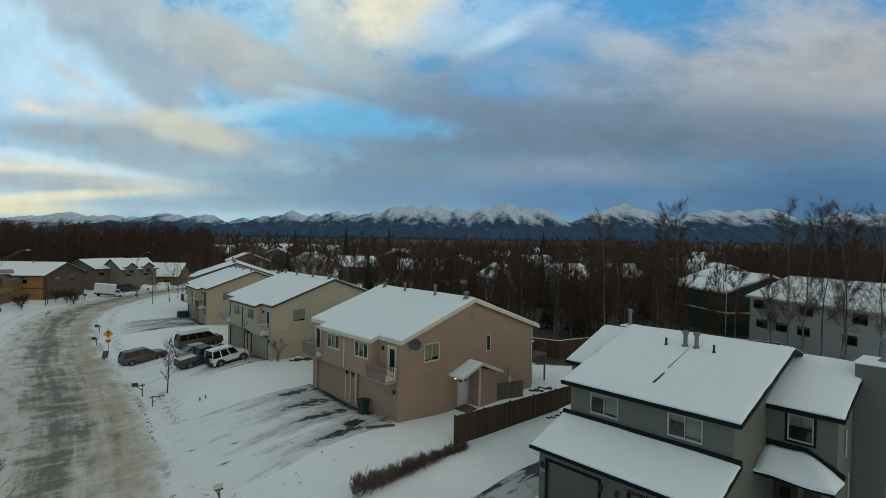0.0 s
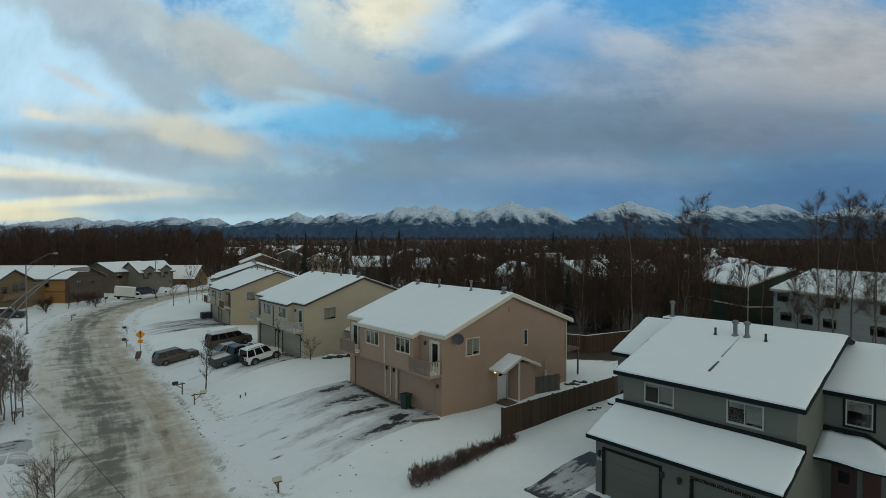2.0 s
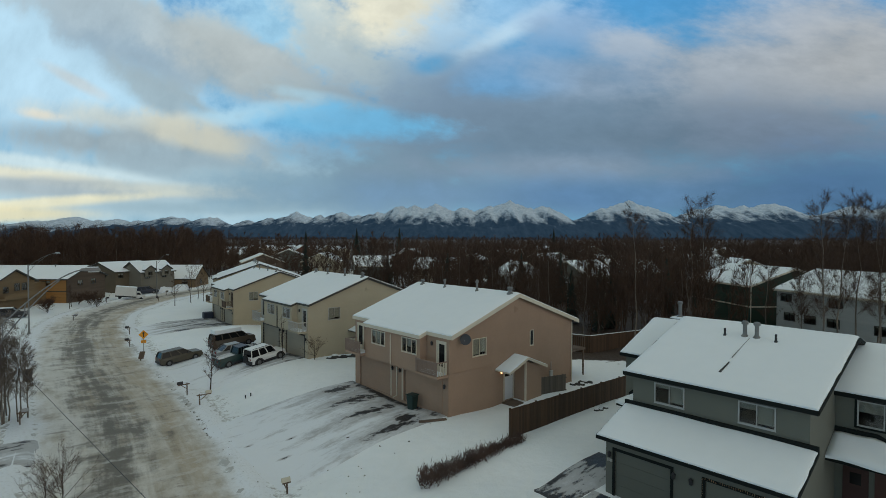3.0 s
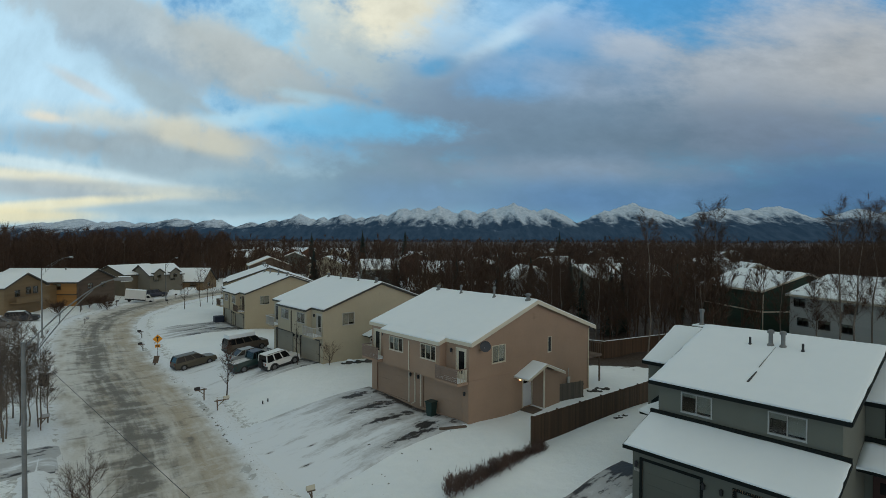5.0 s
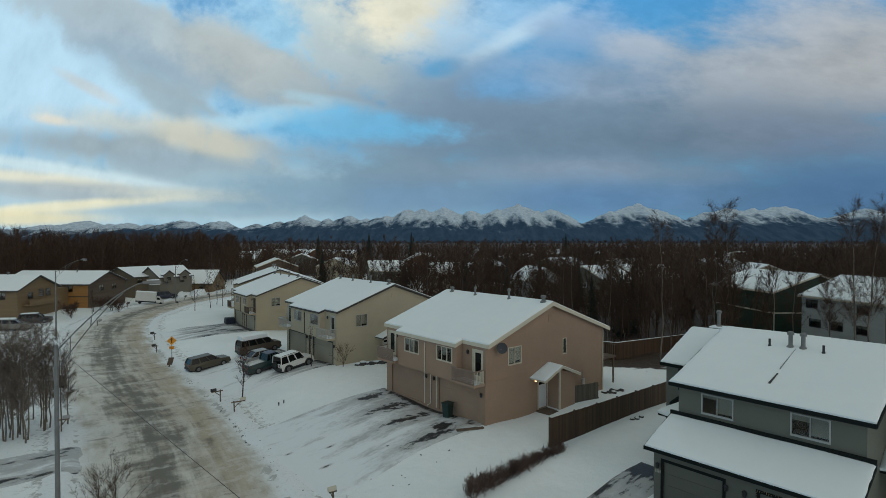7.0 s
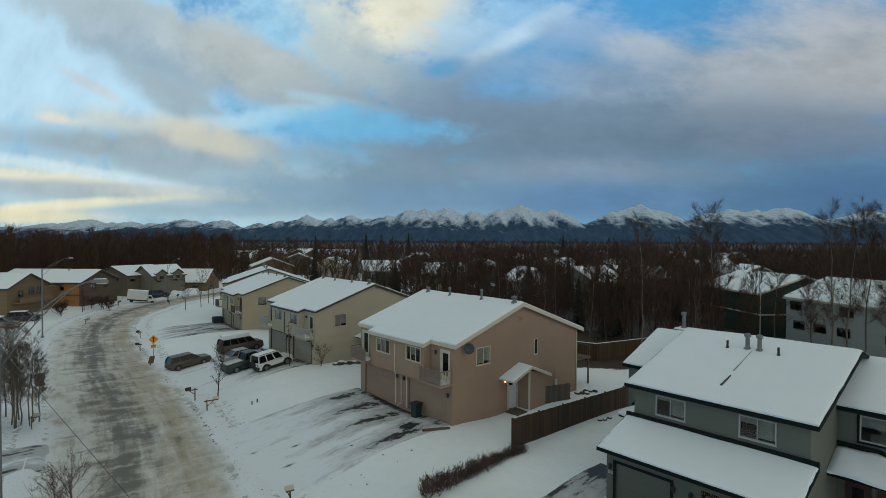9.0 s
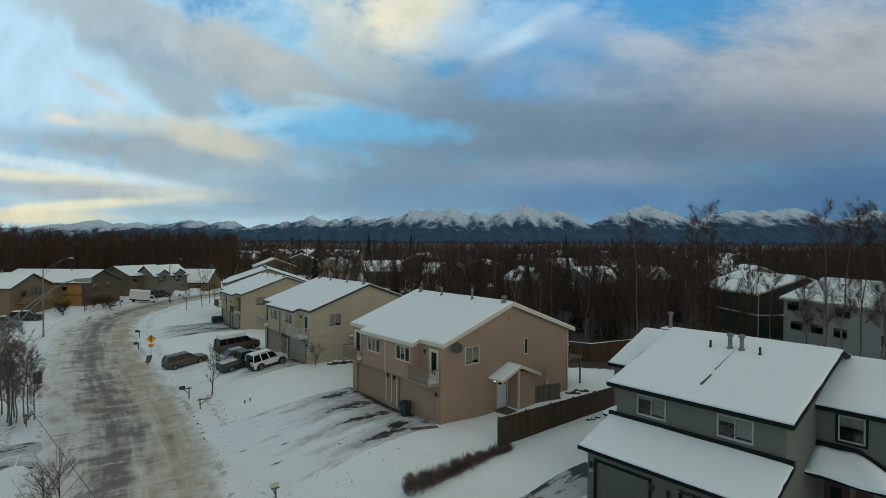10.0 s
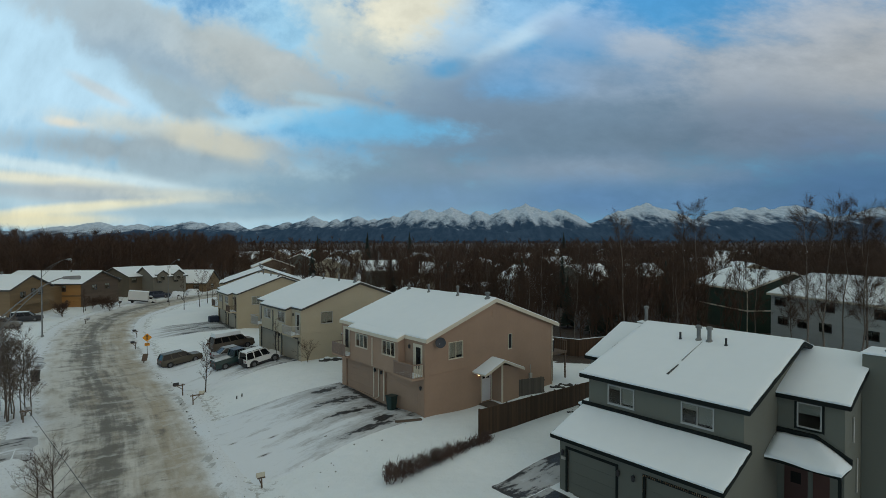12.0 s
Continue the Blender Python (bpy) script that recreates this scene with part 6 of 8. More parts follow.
vehicle("suv", parked(W0, -72.0, 81.0, 28) @ Matrix.Diagonal((0.9, 0.9, 0.85, 1)), "black snow-topped suv beside the gold house", "car", 4.8, 1.9, car_paint("black_car_paint", (0.015, 0.015, 0.018)),
        suv_profile(4.8, 1.0, 1.1, 1.1), ((-2.3, 1.2, 1.1), (-2.1, 0.5, 1.75)), None, (-1.45, 1.45), 0.38, roof_snow=0.1)
vehicle("car", parked(W0, -69.6, 73.9, 28), "grey car half covered with snow", "car", 4.5, 1.8, car_paint("dull_grey_car_paint", (0.2, 0.19, 0.17)),
        suv_profile(4.5, 0.9, 1.0, 1.0), ((-2.1, 1.1, 1.0), (-1.9, 0.4, 1.5)), None, (-1.35, 1.35), 0.35, roof_snow=0.16)
vehicle("car", parked(W0, -71.6, 117.5, 25), "dark blue car parked by the road's bend", "car", 4.6, 1.8, car_paint("dark_blue_car_paint", (0.012, 0.018, 0.035)),
        suv_profile(4.6, 0.9, 1.0, 1.0), ((-2.1, 1.1, 1.0), (-1.9, 0.4, 1.55)), None, (-1.35, 1.35), 0.35)


def snow_pile(x, y, r, h, seed):
    """A ploughed heap: a low lumpy mound that sinks into the ground."""
    bm = bmesh.new()
    bmesh.ops.create_icosphere(bm, subdivisions=3, radius=1.0)
    for v in bm.verts:
        k = 1 + 0.3 * noise.noise(v.co * 1.6 + Vector((seed, 0, 0))) + 0.14 * noise.noise(v.co * 4 + Vector((0, seed, 0)))
        v.co = Vector((v.co.x * r * k, v.co.y * r * 0.7 * k, v.co.z * h * k))
    for f in bm.faces:
        f.smooth = True
    solid("snow_pile", bm, SNOW, "ploughed heap of snow beside the road's bend", "snow pile", "ploughed snow heaps", m=pose(x, y, gz(x, y), 0, 0, seed * 40))


snow_pile(-72.3, 124.5, 2.6, 1.2, 1)
snow_pile(-68.6, 126.5, 2.2, 1.4, 2)
tarp = thing("tarped_load", H3_M @ pose(-1.0, 9.9, gz(*(H3_M @ Vector((-1.0, 9.9, 0))).xy) + 0.7), "dark blue tarped load beside the beige garage", "tarp")
bm = boxed(-0.7, 0.7, -0.6, 0.6, 0.0, 0.95, 0.12)
for q in bm.verts:
    q.co += Vector((noise.noise(q.co * 2.0), noise.noise(q.co * 2.0 + Vector((5, 0, 0))), 0)) * 0.08
part("cover", bm, paint("blue_tarp", (0.014, 0.022, 0.042), 0.2, scale=3, bump=0.5, bscale=8, rough=0.6), tarp)

# box truck
TRUCKWHITE = paint("truck_white", (0.62, 0.61, 0.57), 0.06, scale=1.5, rough=0.5)
bt = thing("box_truck", parked(W0, -69.6, 107.8, 28) @ Matrix.Diagonal((0.69, 0.8, 0.7, 1)), "white box truck parked across the road", "truck", "parked vehicles")
part("cargo_box", boxed(-3.9, 1.5, -1.2, 1.2, 0.95, 3.55, 0.04), TRUCKWHITE, bt)
part("roof_snow", boxed(-3.85, 1.45, -1.15, 1.15, 3.555, 3.66, 0.04), ROOFSNOW, bt)
bm = bmesh.new()
prof = [(1.6, 0.6), (3.75, 0.6), (3.75, 1.25), (2.95, 1.5), (2.45, 2.3), (1.6, 2.35)]
a = [bm.verts.new((x, -1.0, z)) for x, z in prof]
b = [bm.verts.new((x, 1.0, z)) for x, z in prof]
bm.faces.new(a)
bm.faces.new(b[::-1])
for k in range(6):
    bm.faces.new((a[k], b[k], b[(k + 1) % 6], a[(k + 1) % 6]))
bmesh.ops.recalc_face_normals(bm, faces=bm.faces[:])
bmesh.ops.bevel(bm, geom=bm.edges[:], offset=0.06, segments=2, affect="EDGES")
part("cab", bm, TRUCKWHITE, bt)
for s in (-1, 1):
    bm = bmesh.new()
    q = [(1.75, 1.5), (2.8, 1.5), (2.4, 2.15), (1.75, 2.15)]
    hexa(bm, [(x, s * 1.0 - 0.006, z) for x, z in q] + [(x, s * 1.0 + 0.012, z) for x, z in q])
    bmesh.ops.recalc_face_normals(bm, faces=bm.faces[:])
    part("side_window", bm, TINT, bt)
    for x in (-2.6, 2.9):
        bm = bmesh.new()
        tube(bm, (x, s * 0.75, 0.42), (x, s * 1.05, 0.42), 0.42, 0.42, 18)
        part("wheel", bm, RUBBER, bt)
part("windscreen", boxed(2.62, 2.7, -0.85, 0.85, 1.55, 2.1), TINT, bt)
part("chassis", boxed(-3.8, 2.4, -0.5, 0.5, 0.5, 0.94), BLACKPIPE, bt)

# ---- trees ----
def tree_arrays(seed, h, spread, n_limb, n_twig, r, twig_w=0.03, lean=0.0, low=0.28, cheap=False, fine=1.0):
    """Wood and twigs of a leafless tree as (places, triangles) twice: a bent tapered trunk, rising limbs, side branches, fine twigs."""
    g = np.random.RandomState(seed)
    WV, WF, TV, TF = [], [], [], []

    def limb(a, b, ra, rb):
        d = b - a
        d = d / (np.linalg.norm(d) + 1e-9)
        u = np.cross(d, [0.3, 0.9, 0.2])
        u /= np.linalg.norm(u)
        w = np.cross(d, u)
        k = len(WV)
        for p, q in ((a, ra), (b, rb)):
            for t in (0, 2.094, 4.189):
                WV.append(p + (u * math.cos(t) + w * math.sin(t)) * q)
        for i in range(3):
            j = (i + 1) % 3
            WF.extend([(k + i, k + j, k + 3 + j), (k + i, k + 3 + j, k + 3 + i)])

    def twig(a, d, length, w):
        u = np.cross(d, g.normal(size=3))
        u = u / (np.linalg.norm(u) + 1e-9) * w
        k = len(TV)
        bend = a + d * length + g.normal(size=3) * 0.12 * length
        TV.extend([a - u, a + u, bend])
        TF.append((k, k + 1, k + 2))

    pts = [np.zeros(3)]
    for k in range(7):
        pts.append(pts[-1] + np.array([g.normal() * 0.009 * h + lean * h / 7, g.normal() * 0.009 * h, h / 7]))
    for k in range(7):
        limb(pts[k], pts[k + 1], r * (1 - k / 7.3), r * (1 - (k + 1) / 7.3))
    ends = []
    for k in range(n_limb):
        f = low + (0.97 - low) * (k + g.rand()) / n_limb
        i = min(6, int(f * 7))
        a = pts[i] + (pts[i + 1] - pts[i]) * (f * 7 - i)
        az = g.rand() * 6.283
        up = (0.8 if cheap else 0.6) + 0.5 * g.rand()
        length = spread * (0.3 + 0.85 * (1 - f)) * (0.7 + 0.6 * g.rand()) + 0.045 * h
        d = np.array([math.cos(az) * math.cos(up), math.sin(az) * math.cos(up), math.sin(up)])
        b = a + d * length * 0.5 + g.normal(size=3) * 0.05 * length
        c = b + (d + np.array([0, 0, 0.25])) * length * 0.5 + g.normal(size=3) * 0.06 * length
        rb = (r * (1 - f) * (0.45 if cheap else 0.27) + 0.006) * fine
        limb(a, b, rb, rb * 0.6)
        limb(b, c, rb * 0.6, rb * 0.2)
        for q in range(4):
            s = a + (b - a) * g.uniform(0.3, 1) if q < 2 else b + (c - b) * g.uniform(0, 0.9)
            dd = d + g.normal(size=3) * 0.34 + np.array([0, 0, 0.2])
            dd /= np.linalg.norm(dd)
            e = s + dd * length * g.uniform(0.25, 0.45)
            if cheap:
                twig(s, dd, np.linalg.norm(e - s), rb * 0.5)
            else:
                limb(s, e, rb * 0.35, rb * 0.12)
            ends.append((s, e))
        ends.append((b, c))
    S, E = np.array([q[0] for q in ends]), np.array([q[1] for q in ends])
    pick = g.randint(len(ends), size=n_twig)
    S, D = S[pick], (E - S)[pick]
    P = S + D * g.rand(n_twig, 1)
    D = D / (np.linalg.norm(D, axis=1)[:, None] + 1e-9) + g.normal(size=(n_twig, 3)) * (0.42 if cheap else 0.62) + np.array([0, 0, 0.35 if cheap else 0.12])
    D /= np.linalg.norm(D, axis=1)[:, None]
    reach = (g.uniform(0.5, 1.3, n_twig) * (0.35 + 0.09 * h) if cheap else g.uniform(0.35, 1.0, n_twig) * (0.3 + 0.045 * h))[:, None]
    U = np.cross(D, g.normal(size=(n_twig, 3)))
    U = U / (np.linalg.norm(U, axis=1)[:, None] + 1e-9) * (twig_w * g.uniform(0.5, 1.0, n_twig))[:, None]
    tips = P + D * reach + g.normal(size=(n_twig, 3)) * 0.12 * reach
    first = len(TV)
    TV = np.concatenate([np.array(TV).reshape(-1, 3), np.stack([P - U, P + U, tips], 1).reshape(-1, 3)])
    TF = np.concatenate([np.array(TF, int).reshape(-1, 3), first + np.arange(3 * n_twig).reshape(-1, 3)])
    return (np.array(WV), np.array(WF), TV, TF)


def single_tree(seed, h, spread, n_limb, n_twig, r, bark, label, name="birch_tree", twig_w=0.012, lean=0.0, low=0.28, m=None, group="bare trees round the lots", fine=1.0, twigs=None):
    wv, wf, tv, tf = tree_arrays(seed, h, spread, n_limb, n_twig, r, twig_w, lean, low, fine=fine)
    t = thing(name, m if m is not None else pose(0, 0, -100), label, "tree", group)
    cv, cf = np.concatenate([wv[42:], tv]), np.concatenate([wf[42:] - 42, tf + len(wv) - 42])
    for nm, v, f, mat_ in (("trunk", wv[:42], wf[:42], bark), ("crown", cv, cf, twigs or TWIG)):
        o = new(nm, mesh_np(nm, v, f, mat_, nm == "trunk"))
        o.parent = t
    return t


def on_ground(x, y, turn=0.0, s=1.0, sink=0.05):
    return pose(x, y, gz(x, y) - sink, 0, 0, turn) @ Matrix.Diagonal((s, s, s, 1))


tr = random.Random(11)
# birches behind the houses and before the pale grey house
BIRCH = [(15.7, 54.7, 14.5, 0.02), (26.5, 66, 17, 0.0), (28.0, 67, 17.5, -0.01), (24.0, 63.0, 12, 0.0), (31.4, 49.2, 15.5, 0.01), (36.0, 49.0, 14.0, -0.02),
         (37.5, 51, 15.5, 0.0), (33.6, 50.5, 15.5, 0.0), (36.5, 52.5, 15.8, 0.01), (35.2, 44.0, 15.0, 0.0), (39.5, 42.5, 15.5, 0.0), (22, 71, 13, 0.0), (31, 58, 11, 0.0), (30.0, 72, 13, 0.0),
         (19, 60.5, 11, 0.0), (12.5, 62, 12, 0.01), (9.0, 66, 12, 0.0), (6.5, 60, 10, 0.0), (2, 69, 12, 0.0), (-2, 63.5, 11, 0.0), (34.5, 57, 10, 0.0), (20.5, 77, 13, 0.0), (36, 36, 14, 0.0)]
for k, (x, y, h, ln) in enumerate(BIRCH):
    single_tree(300 + k, h, h * 0.13, 60, 9000, 0.03 + h * 0.0055, PALEBIRCH, "tall leafless birch with a pale trunk and brown twigs", m=on_ground(x, y, tr.uniform(0, 360)), lean=ln, low=0.26, twig_w=0.0055, fine=0.35)
# alders by the street lamp
for k in range(34):
    x, y = -35.6 + tr.uniform(-3.5, 2.9), 33.2 + tr.uniform(-1.2, 4.0)
    h = tr.uniform(4.8, 7.8)
    single_tree(400 + k, h, h * 0.15, 34, 2400, 0.06, PALEBIRCH, "slender leafless alder in a roadside clump", "alder_tree", 0.0065, tr.uniform(-0.02, 0.02), 0.2, on_ground(x, y, tr.uniform(0, 360)), "roadside alder clump", 0.6, PALETWIG)
for k, (x, y, h) in enumerate(((-72.5, 95, 4.0), (-71.0, 92.5, 3.2), (-54.5, 97, 6), (-53, 100, 7), (-52.5, 104, 6), (-55, 107, 7), (-49, 108, 7.5), (-66, 126, 7))):
    single_tree(430 + k, h, h * 0.25, 16, 420, 0.08, BARK, "small leafless tree in a snowy yard", "small_tree", 0.014, 0.0, 0.25, on_ground(x, y, tr.uniform(0, 360)), "yard trees")
for k, (x, y) in enumerate(((-72.7, 97.2), (-71.2, 97.8), (-70.0, 96.6), (-68.2, 95.6), (-71.2, 87.4), (-70.4, 86.6))):
    single_tree(460 + k, 1.3 + 0.2 * (k % 3), 2.0, 30, 2600, 0.05, BARK, "low dark leafless bush in a snowy front yard", "bush", 0.016, 0.0, 0.05, on_ground(x, y, k * 70), "yard bushes")
single_tree(450, 4.3, 1.1, 24, 1100, 0.07, BARK, "young leafless tree with upright branches on a lawn", "small_tree", 0.009, 0.0, 0.2, on_ground(-23.3, 43.7), "yard trees")
single_tree(451, 4.4, 0.5, 12, 160, 0.045, BARK, "thin leafless sapling beside the white suv", "small_tree", 0.008, 0.0, 0.3, on_ground(-19.0, 49.4), "yard trees")
single_tree(452, 1.7, 1.5, 20, 360, 0.05, BARK, "low leafless shrub against the tan wall", "shrub", 0.010, 0.0, 0.1, on_ground(-15.9, 49.2), "yard trees")
single_tree(453, 2.5, 1.9, 34, 900, 0.045, BARK, "leafless roadside shrub with reddish twigs", "shrub", 0.007, 0.0, 0.08, on_ground(-21.2, 24.0), "roadside shrubs")
single_tree(454, 2.1, 1.5, 30, 700, 0.04, BARK, "leafless roadside shrub with reddish twigs", "shrub", 0.007, 0.0, 0.08, on_ground(-22.4, 24.4), "roadside shrubs")


def spruce(seed, x, y, h):
    g = np.random.RandomState(seed)
    V, F = [], []
    n = int(h * 26)
    for k in range(n):
        f = (k / n) ** 0.8
        z = h * (0.08 + 0.92 * f)
        rad = (1 - f) * h * 0.2 + 0.05
        az = g.rand() * 6.283
        d = np.array([math.cos(az), math.sin(az), -0.35])
        tip = np.array([0, 0, z]) + d * rad * g.uniform(0.75, 1.15)
        side = np.array([-math.sin(az), math.cos(az), 0]) * rad * 0.34
        j = len(V)
        mid = np.array([0, 0, z + 0.05]) + d * rad * 0.55
        V.extend([np.array([0, 0, z + 0.15]), mid + side - [0, 0, 0.12], tip, mid - side - [0, 0, 0.12], mid + [0, 0, 0.1]])
        F.extend([(j, j + 1, j + 4), (j + 1, j + 2, j + 4), (j + 2, j + 3, j + 4), (j + 3, j, j + 4)])
    t = thing("spruce_tree", on_ground(x, y), "dark green spruce among the bare trees", "tree", "spruces")
    bm = bmesh.new()
    tube(bm, (0, 0, -0.1), (0, 0, h * 0.9), h * 0.017, 0.02, 7)
    part("trunk", bm, BARK, t)
    o = new("crown", mesh_np("crown", np.array(V), np.array(F), SPRUCE))
    o.parent = t


for k, (x, y, h) in enumerate(((17.5, 74, 9.5), (19.6, 76, 8), (14.6, 79, 8), (23, 86, 10), (-4, 96, 10), (-16, 105, 9.5), (33, 90, 10), (-36, 118, 11), (5, 112, 10), (-45, 230, 17), (-27, 235, 17), (42, 240, 17), (-70, 240, 16), (18, 104, 11), (9.5, 97, 10))):
    spruce(500 + k, x, y, h)

# the woods: joined, since nobody could count them
FAR_XY = np.array([(q[0], q[1]) for q in FAR])
wr = np.random.RandomState(3)


def woods(name, xy, hs, variants, label):
    Vs, Fs, Ms = [], [], []
    off = 0
    for (x, y, z), h in zip(xy, hs):
        wv, wf, tv, tf = variants[wr.randint(len(variants))]
        v = np.concatenate([wv, tv])
        f = np.concatenate([wf, tf + len(wv)])
        a = wr.rand() * 6.283
        c, s = math.cos(a), math.sin(a)
        k = h / 10.0
        w = k * wr.uniform(0.85, 1.2)
        p = np.stack([(v[:, 0] * c - v[:, 1] * s) * w + x, (v[:, 0] * s + v[:, 1] * c) * w + y, v[:, 2] * k + z - 0.1], 1)
        Vs.append(p.astype(np.float32))
        Fs.append(f + off)
        Ms.append(np.concatenate([np.where(np.arange(len(wf)) < 42, 1 if wr.rand() < 0.25 else 0, 0), np.full(len(tf), 0)]))
        off += len(v)
    me = mesh_np(name, np.concatenate(Vs), np.concatenate(Fs), TWIG)
    me.materials.append(BIRCHBARK)
    me.polygons.foreach_set("material_index", np.concatenate(Ms).astype(np.int32))
    return tagged(new(name, me), label, "trees", kind="stuff")


def scatter(n, x0, x1, y0, y1, keep):
    x, y = wr.uniform(x0, x1, n), wr.uniform(y0, y1, n)
    k = keep(x, y)
    return x[k], y[k]


def wood_heights(x, y, lo, hi):
    h = wr.uniform(lo, hi, len(x))
    low = np.zeros(len(x), bool)
    for hx, hy in FAR_XY:          # roofs show over low growth in the clearings
        d = math.hypot(hx, hy)
        ux, uy = hx / d, hy / d
        al = x * ux + y * uy
        ac = np.abs(x * uy - y * ux)
        low |= (ac < 4.5) & (al < d + 3) & (al > d - (22 if d < 210 else 50))
    return np.where(low, h * 0.5, h)


def clear(x, y):
    s = road_side(x, y)
    ok = (s > 39) | ((s > 14) & (y > 114)) | ((s < -34) & (y > 60)) | ((s < -24) & (y > 140))
    ok &= ~((x > 34) & (x < 56) & (y < 92) & (y > 44)) & ~((x > 28) & (y < 62))
    ok &= (y > 58) & (np.abs(x) < y * 1.05 + 10)
    for xa, xb, ya, yb in ((-97, -73, 78, 112), (-92, -68, 112, 134), (-80, -62, 128, 143)):
        ok &= ~((x > xa) & (x < xb) & (y > ya) & (y < yb))
    for hx, hy in FAR_XY:
        ok &= np.hypot(x - hx, y - hy) > 9
    return ok


NEARV = [tree_arrays(600 + k, 10, 2.2, 12, 420, 0.08, 0.024, 0.0, 0.12, True) for k in range(7)]
x, y = scatter(4300, -130, 130, 58, 210, clear)
h = wood_heights(x, y, 6.5, 11.5) + np.where(x < -80, 3.5, 0)
woods("bare_woods", np.stack([x, y, ground_z(x, y)], 1), h, NEARV, "dense brown leafless woods behind the houses")
FARV = [tree_arrays(620 + k, 10, 2.6, 6, 170, 0.1, 0.06, 0.0, 0.16, True) for k in range(5)]
x, y = scatter(3400, -620, 620, 205, 640, lambda x, y: np.abs(x) < y * 1.0 + 20)
h = wood_heights(x, y, 8.5, 14.5)
woods("far_woods", np.stack([x, y, ground_z(x, y)], 1), h, FARV, "far brown leafless woods reaching to the plain")
HORV = [tree_arrays(640 + k, 10, 5.0, 2, 44, 0.3, 0.4, 0.0, 0.2, True) for k in range(4)]
x, y = scatter(3600, -2400, 2400, 640, 2700, lambda x, y: np.abs(x) < y * 1.0)
woods("horizon_woods", np.stack([x, y, ground_z(x, y)], 1), wr.uniform(12, 17, len(x)), HORV, "low dark line of woods at the horizon")

# ---- fences, hedge, street furniture, drives ----
def fence_run(a, b, top, label, material, w=0.142, h=1.8, cap_snow=0.0, name="fence", za=None, zb=None):
    """A board fence between two places: posts, rails and every board."""
    ax, ay = a
    bx, by = b
    L = math.hypot(bx - ax, by - ay)
    turn = math.degrees(math.atan2(by - ay, bx - ax))
    f = thing(name, pose(ax, ay, 0, 0, 0, turn), label, "fence", kind="")
    za = gz(ax, ay) if za is None else za
    zb = gz(bx, by) if zb is None else zb
    zf = lambda x: za + (zb - za) * x / L
    n = int(L / (w + 0.006))
    frng = random.Random(int(L * 10))
    base = None
    for k in range(n):
        x = k * (w + 0.006)
        if base is None:
            bm = boxed(0, w, -0.012, 0.012, 0, h)
            base = part("board", bm, material, f)
            ob = base
        else:
            ob = new("board", base.data)
            ob.parent = f
        ob.location = (x, frng.uniform(-0.004, 0.004), zf(x) + frng.uniform(-0.012, 0.012))
    for z in (0.3, h - 0.3):
        bm = bmesh.new()
        hexa(bm, [(0, 0.014, zf(0) + z), (L, 0.014, zf(L) + z), (L, 0.055, zf(L) + z), (0, 0.055, zf(0) + z), (0, 0.014, zf(0) + z + 0.09), (L, 0.014, zf(L) + z + 0.09), (L, 0.055, zf(L) + z + 0.09), (0, 0.055, zf(0) + z + 0.09)])
        part("rail", bm, material, f)
    for k in range(int(L / 2.4) + 1):
        x = min(k * 2.4, L - 0.1)
        part("post", boxed(x, x + 0.09, 0.056, 0.146, zf(x) - 0.3, zf(x) + h + 0.02), material, f)
    if cap_snow:
        bm = bmesh.new()
        hexa(bm, [(0, -0.03, zf(0) + h + 0.015), (L, -0.03, zf(L) + h + 0.015), (L, 0.05, zf(L) + h + 0.015), (0, 0.05, zf(0) + h + 0.015), (0, -0.03, zf(0) + h + 0.015 + cap_snow), (L, -0.03, zf(L) + h + 0.015 + cap_snow), (L, 0.05, zf(L) + h + 0.015 + cap_snow), (0, 0.05, zf(0) + h + 0.015 + cap_snow)])
        part("snow_cap", bm, ROOFSNOW, f, "thin line of snow on the fence")
    return f


def pl(x, y, m=None):
    p = (PINK_M if m is None else m) @ Vector((x, y, 0))
    return p.x, p.y


fence_run(pl(0.5, -4.85), pl(14.8, -4.85), 0, "dark brown board fence between two snowy lots", FENCEWOOD, h=1.78, za=0.12, zb=-0.12)
fence_run(pl(14.8, -4.85), pl(26, -5.2), 0, "dark brown board fence running to the back of the lot", FENCEWOOD, h=1.8)
fence_run((11.5, 55.5), (25.5, 66.5), 0, "weathered brown fence with snow on its top rail", FENCEWOOD, cap_snow=0.06)
fence_run((4.0, 61.0), (11.5, 55.5), 0, "weathered brown fence with snow on its top rail", FENCEWOOD, cap_snow=0.06)
fence_run((25.5, 66.5), (36, 58), 0, "weathered brown fence before the pale grey house", OLDWOOD, cap_snow=0.05)
fence_run(pl(8.15, -1.0), pl(10.9, -1.3), 0, "weathered grey board fence beside the pink duplex", surf("grey_weathered_boards", (0.075, 0.06, 0.048), (0.15, 0.125, 0.1), 2, 0.85, 0.5, 30, stretch=(1, 1, 0.15), vary=0.2), h=1.55, za=0.1, zb=-0.05)

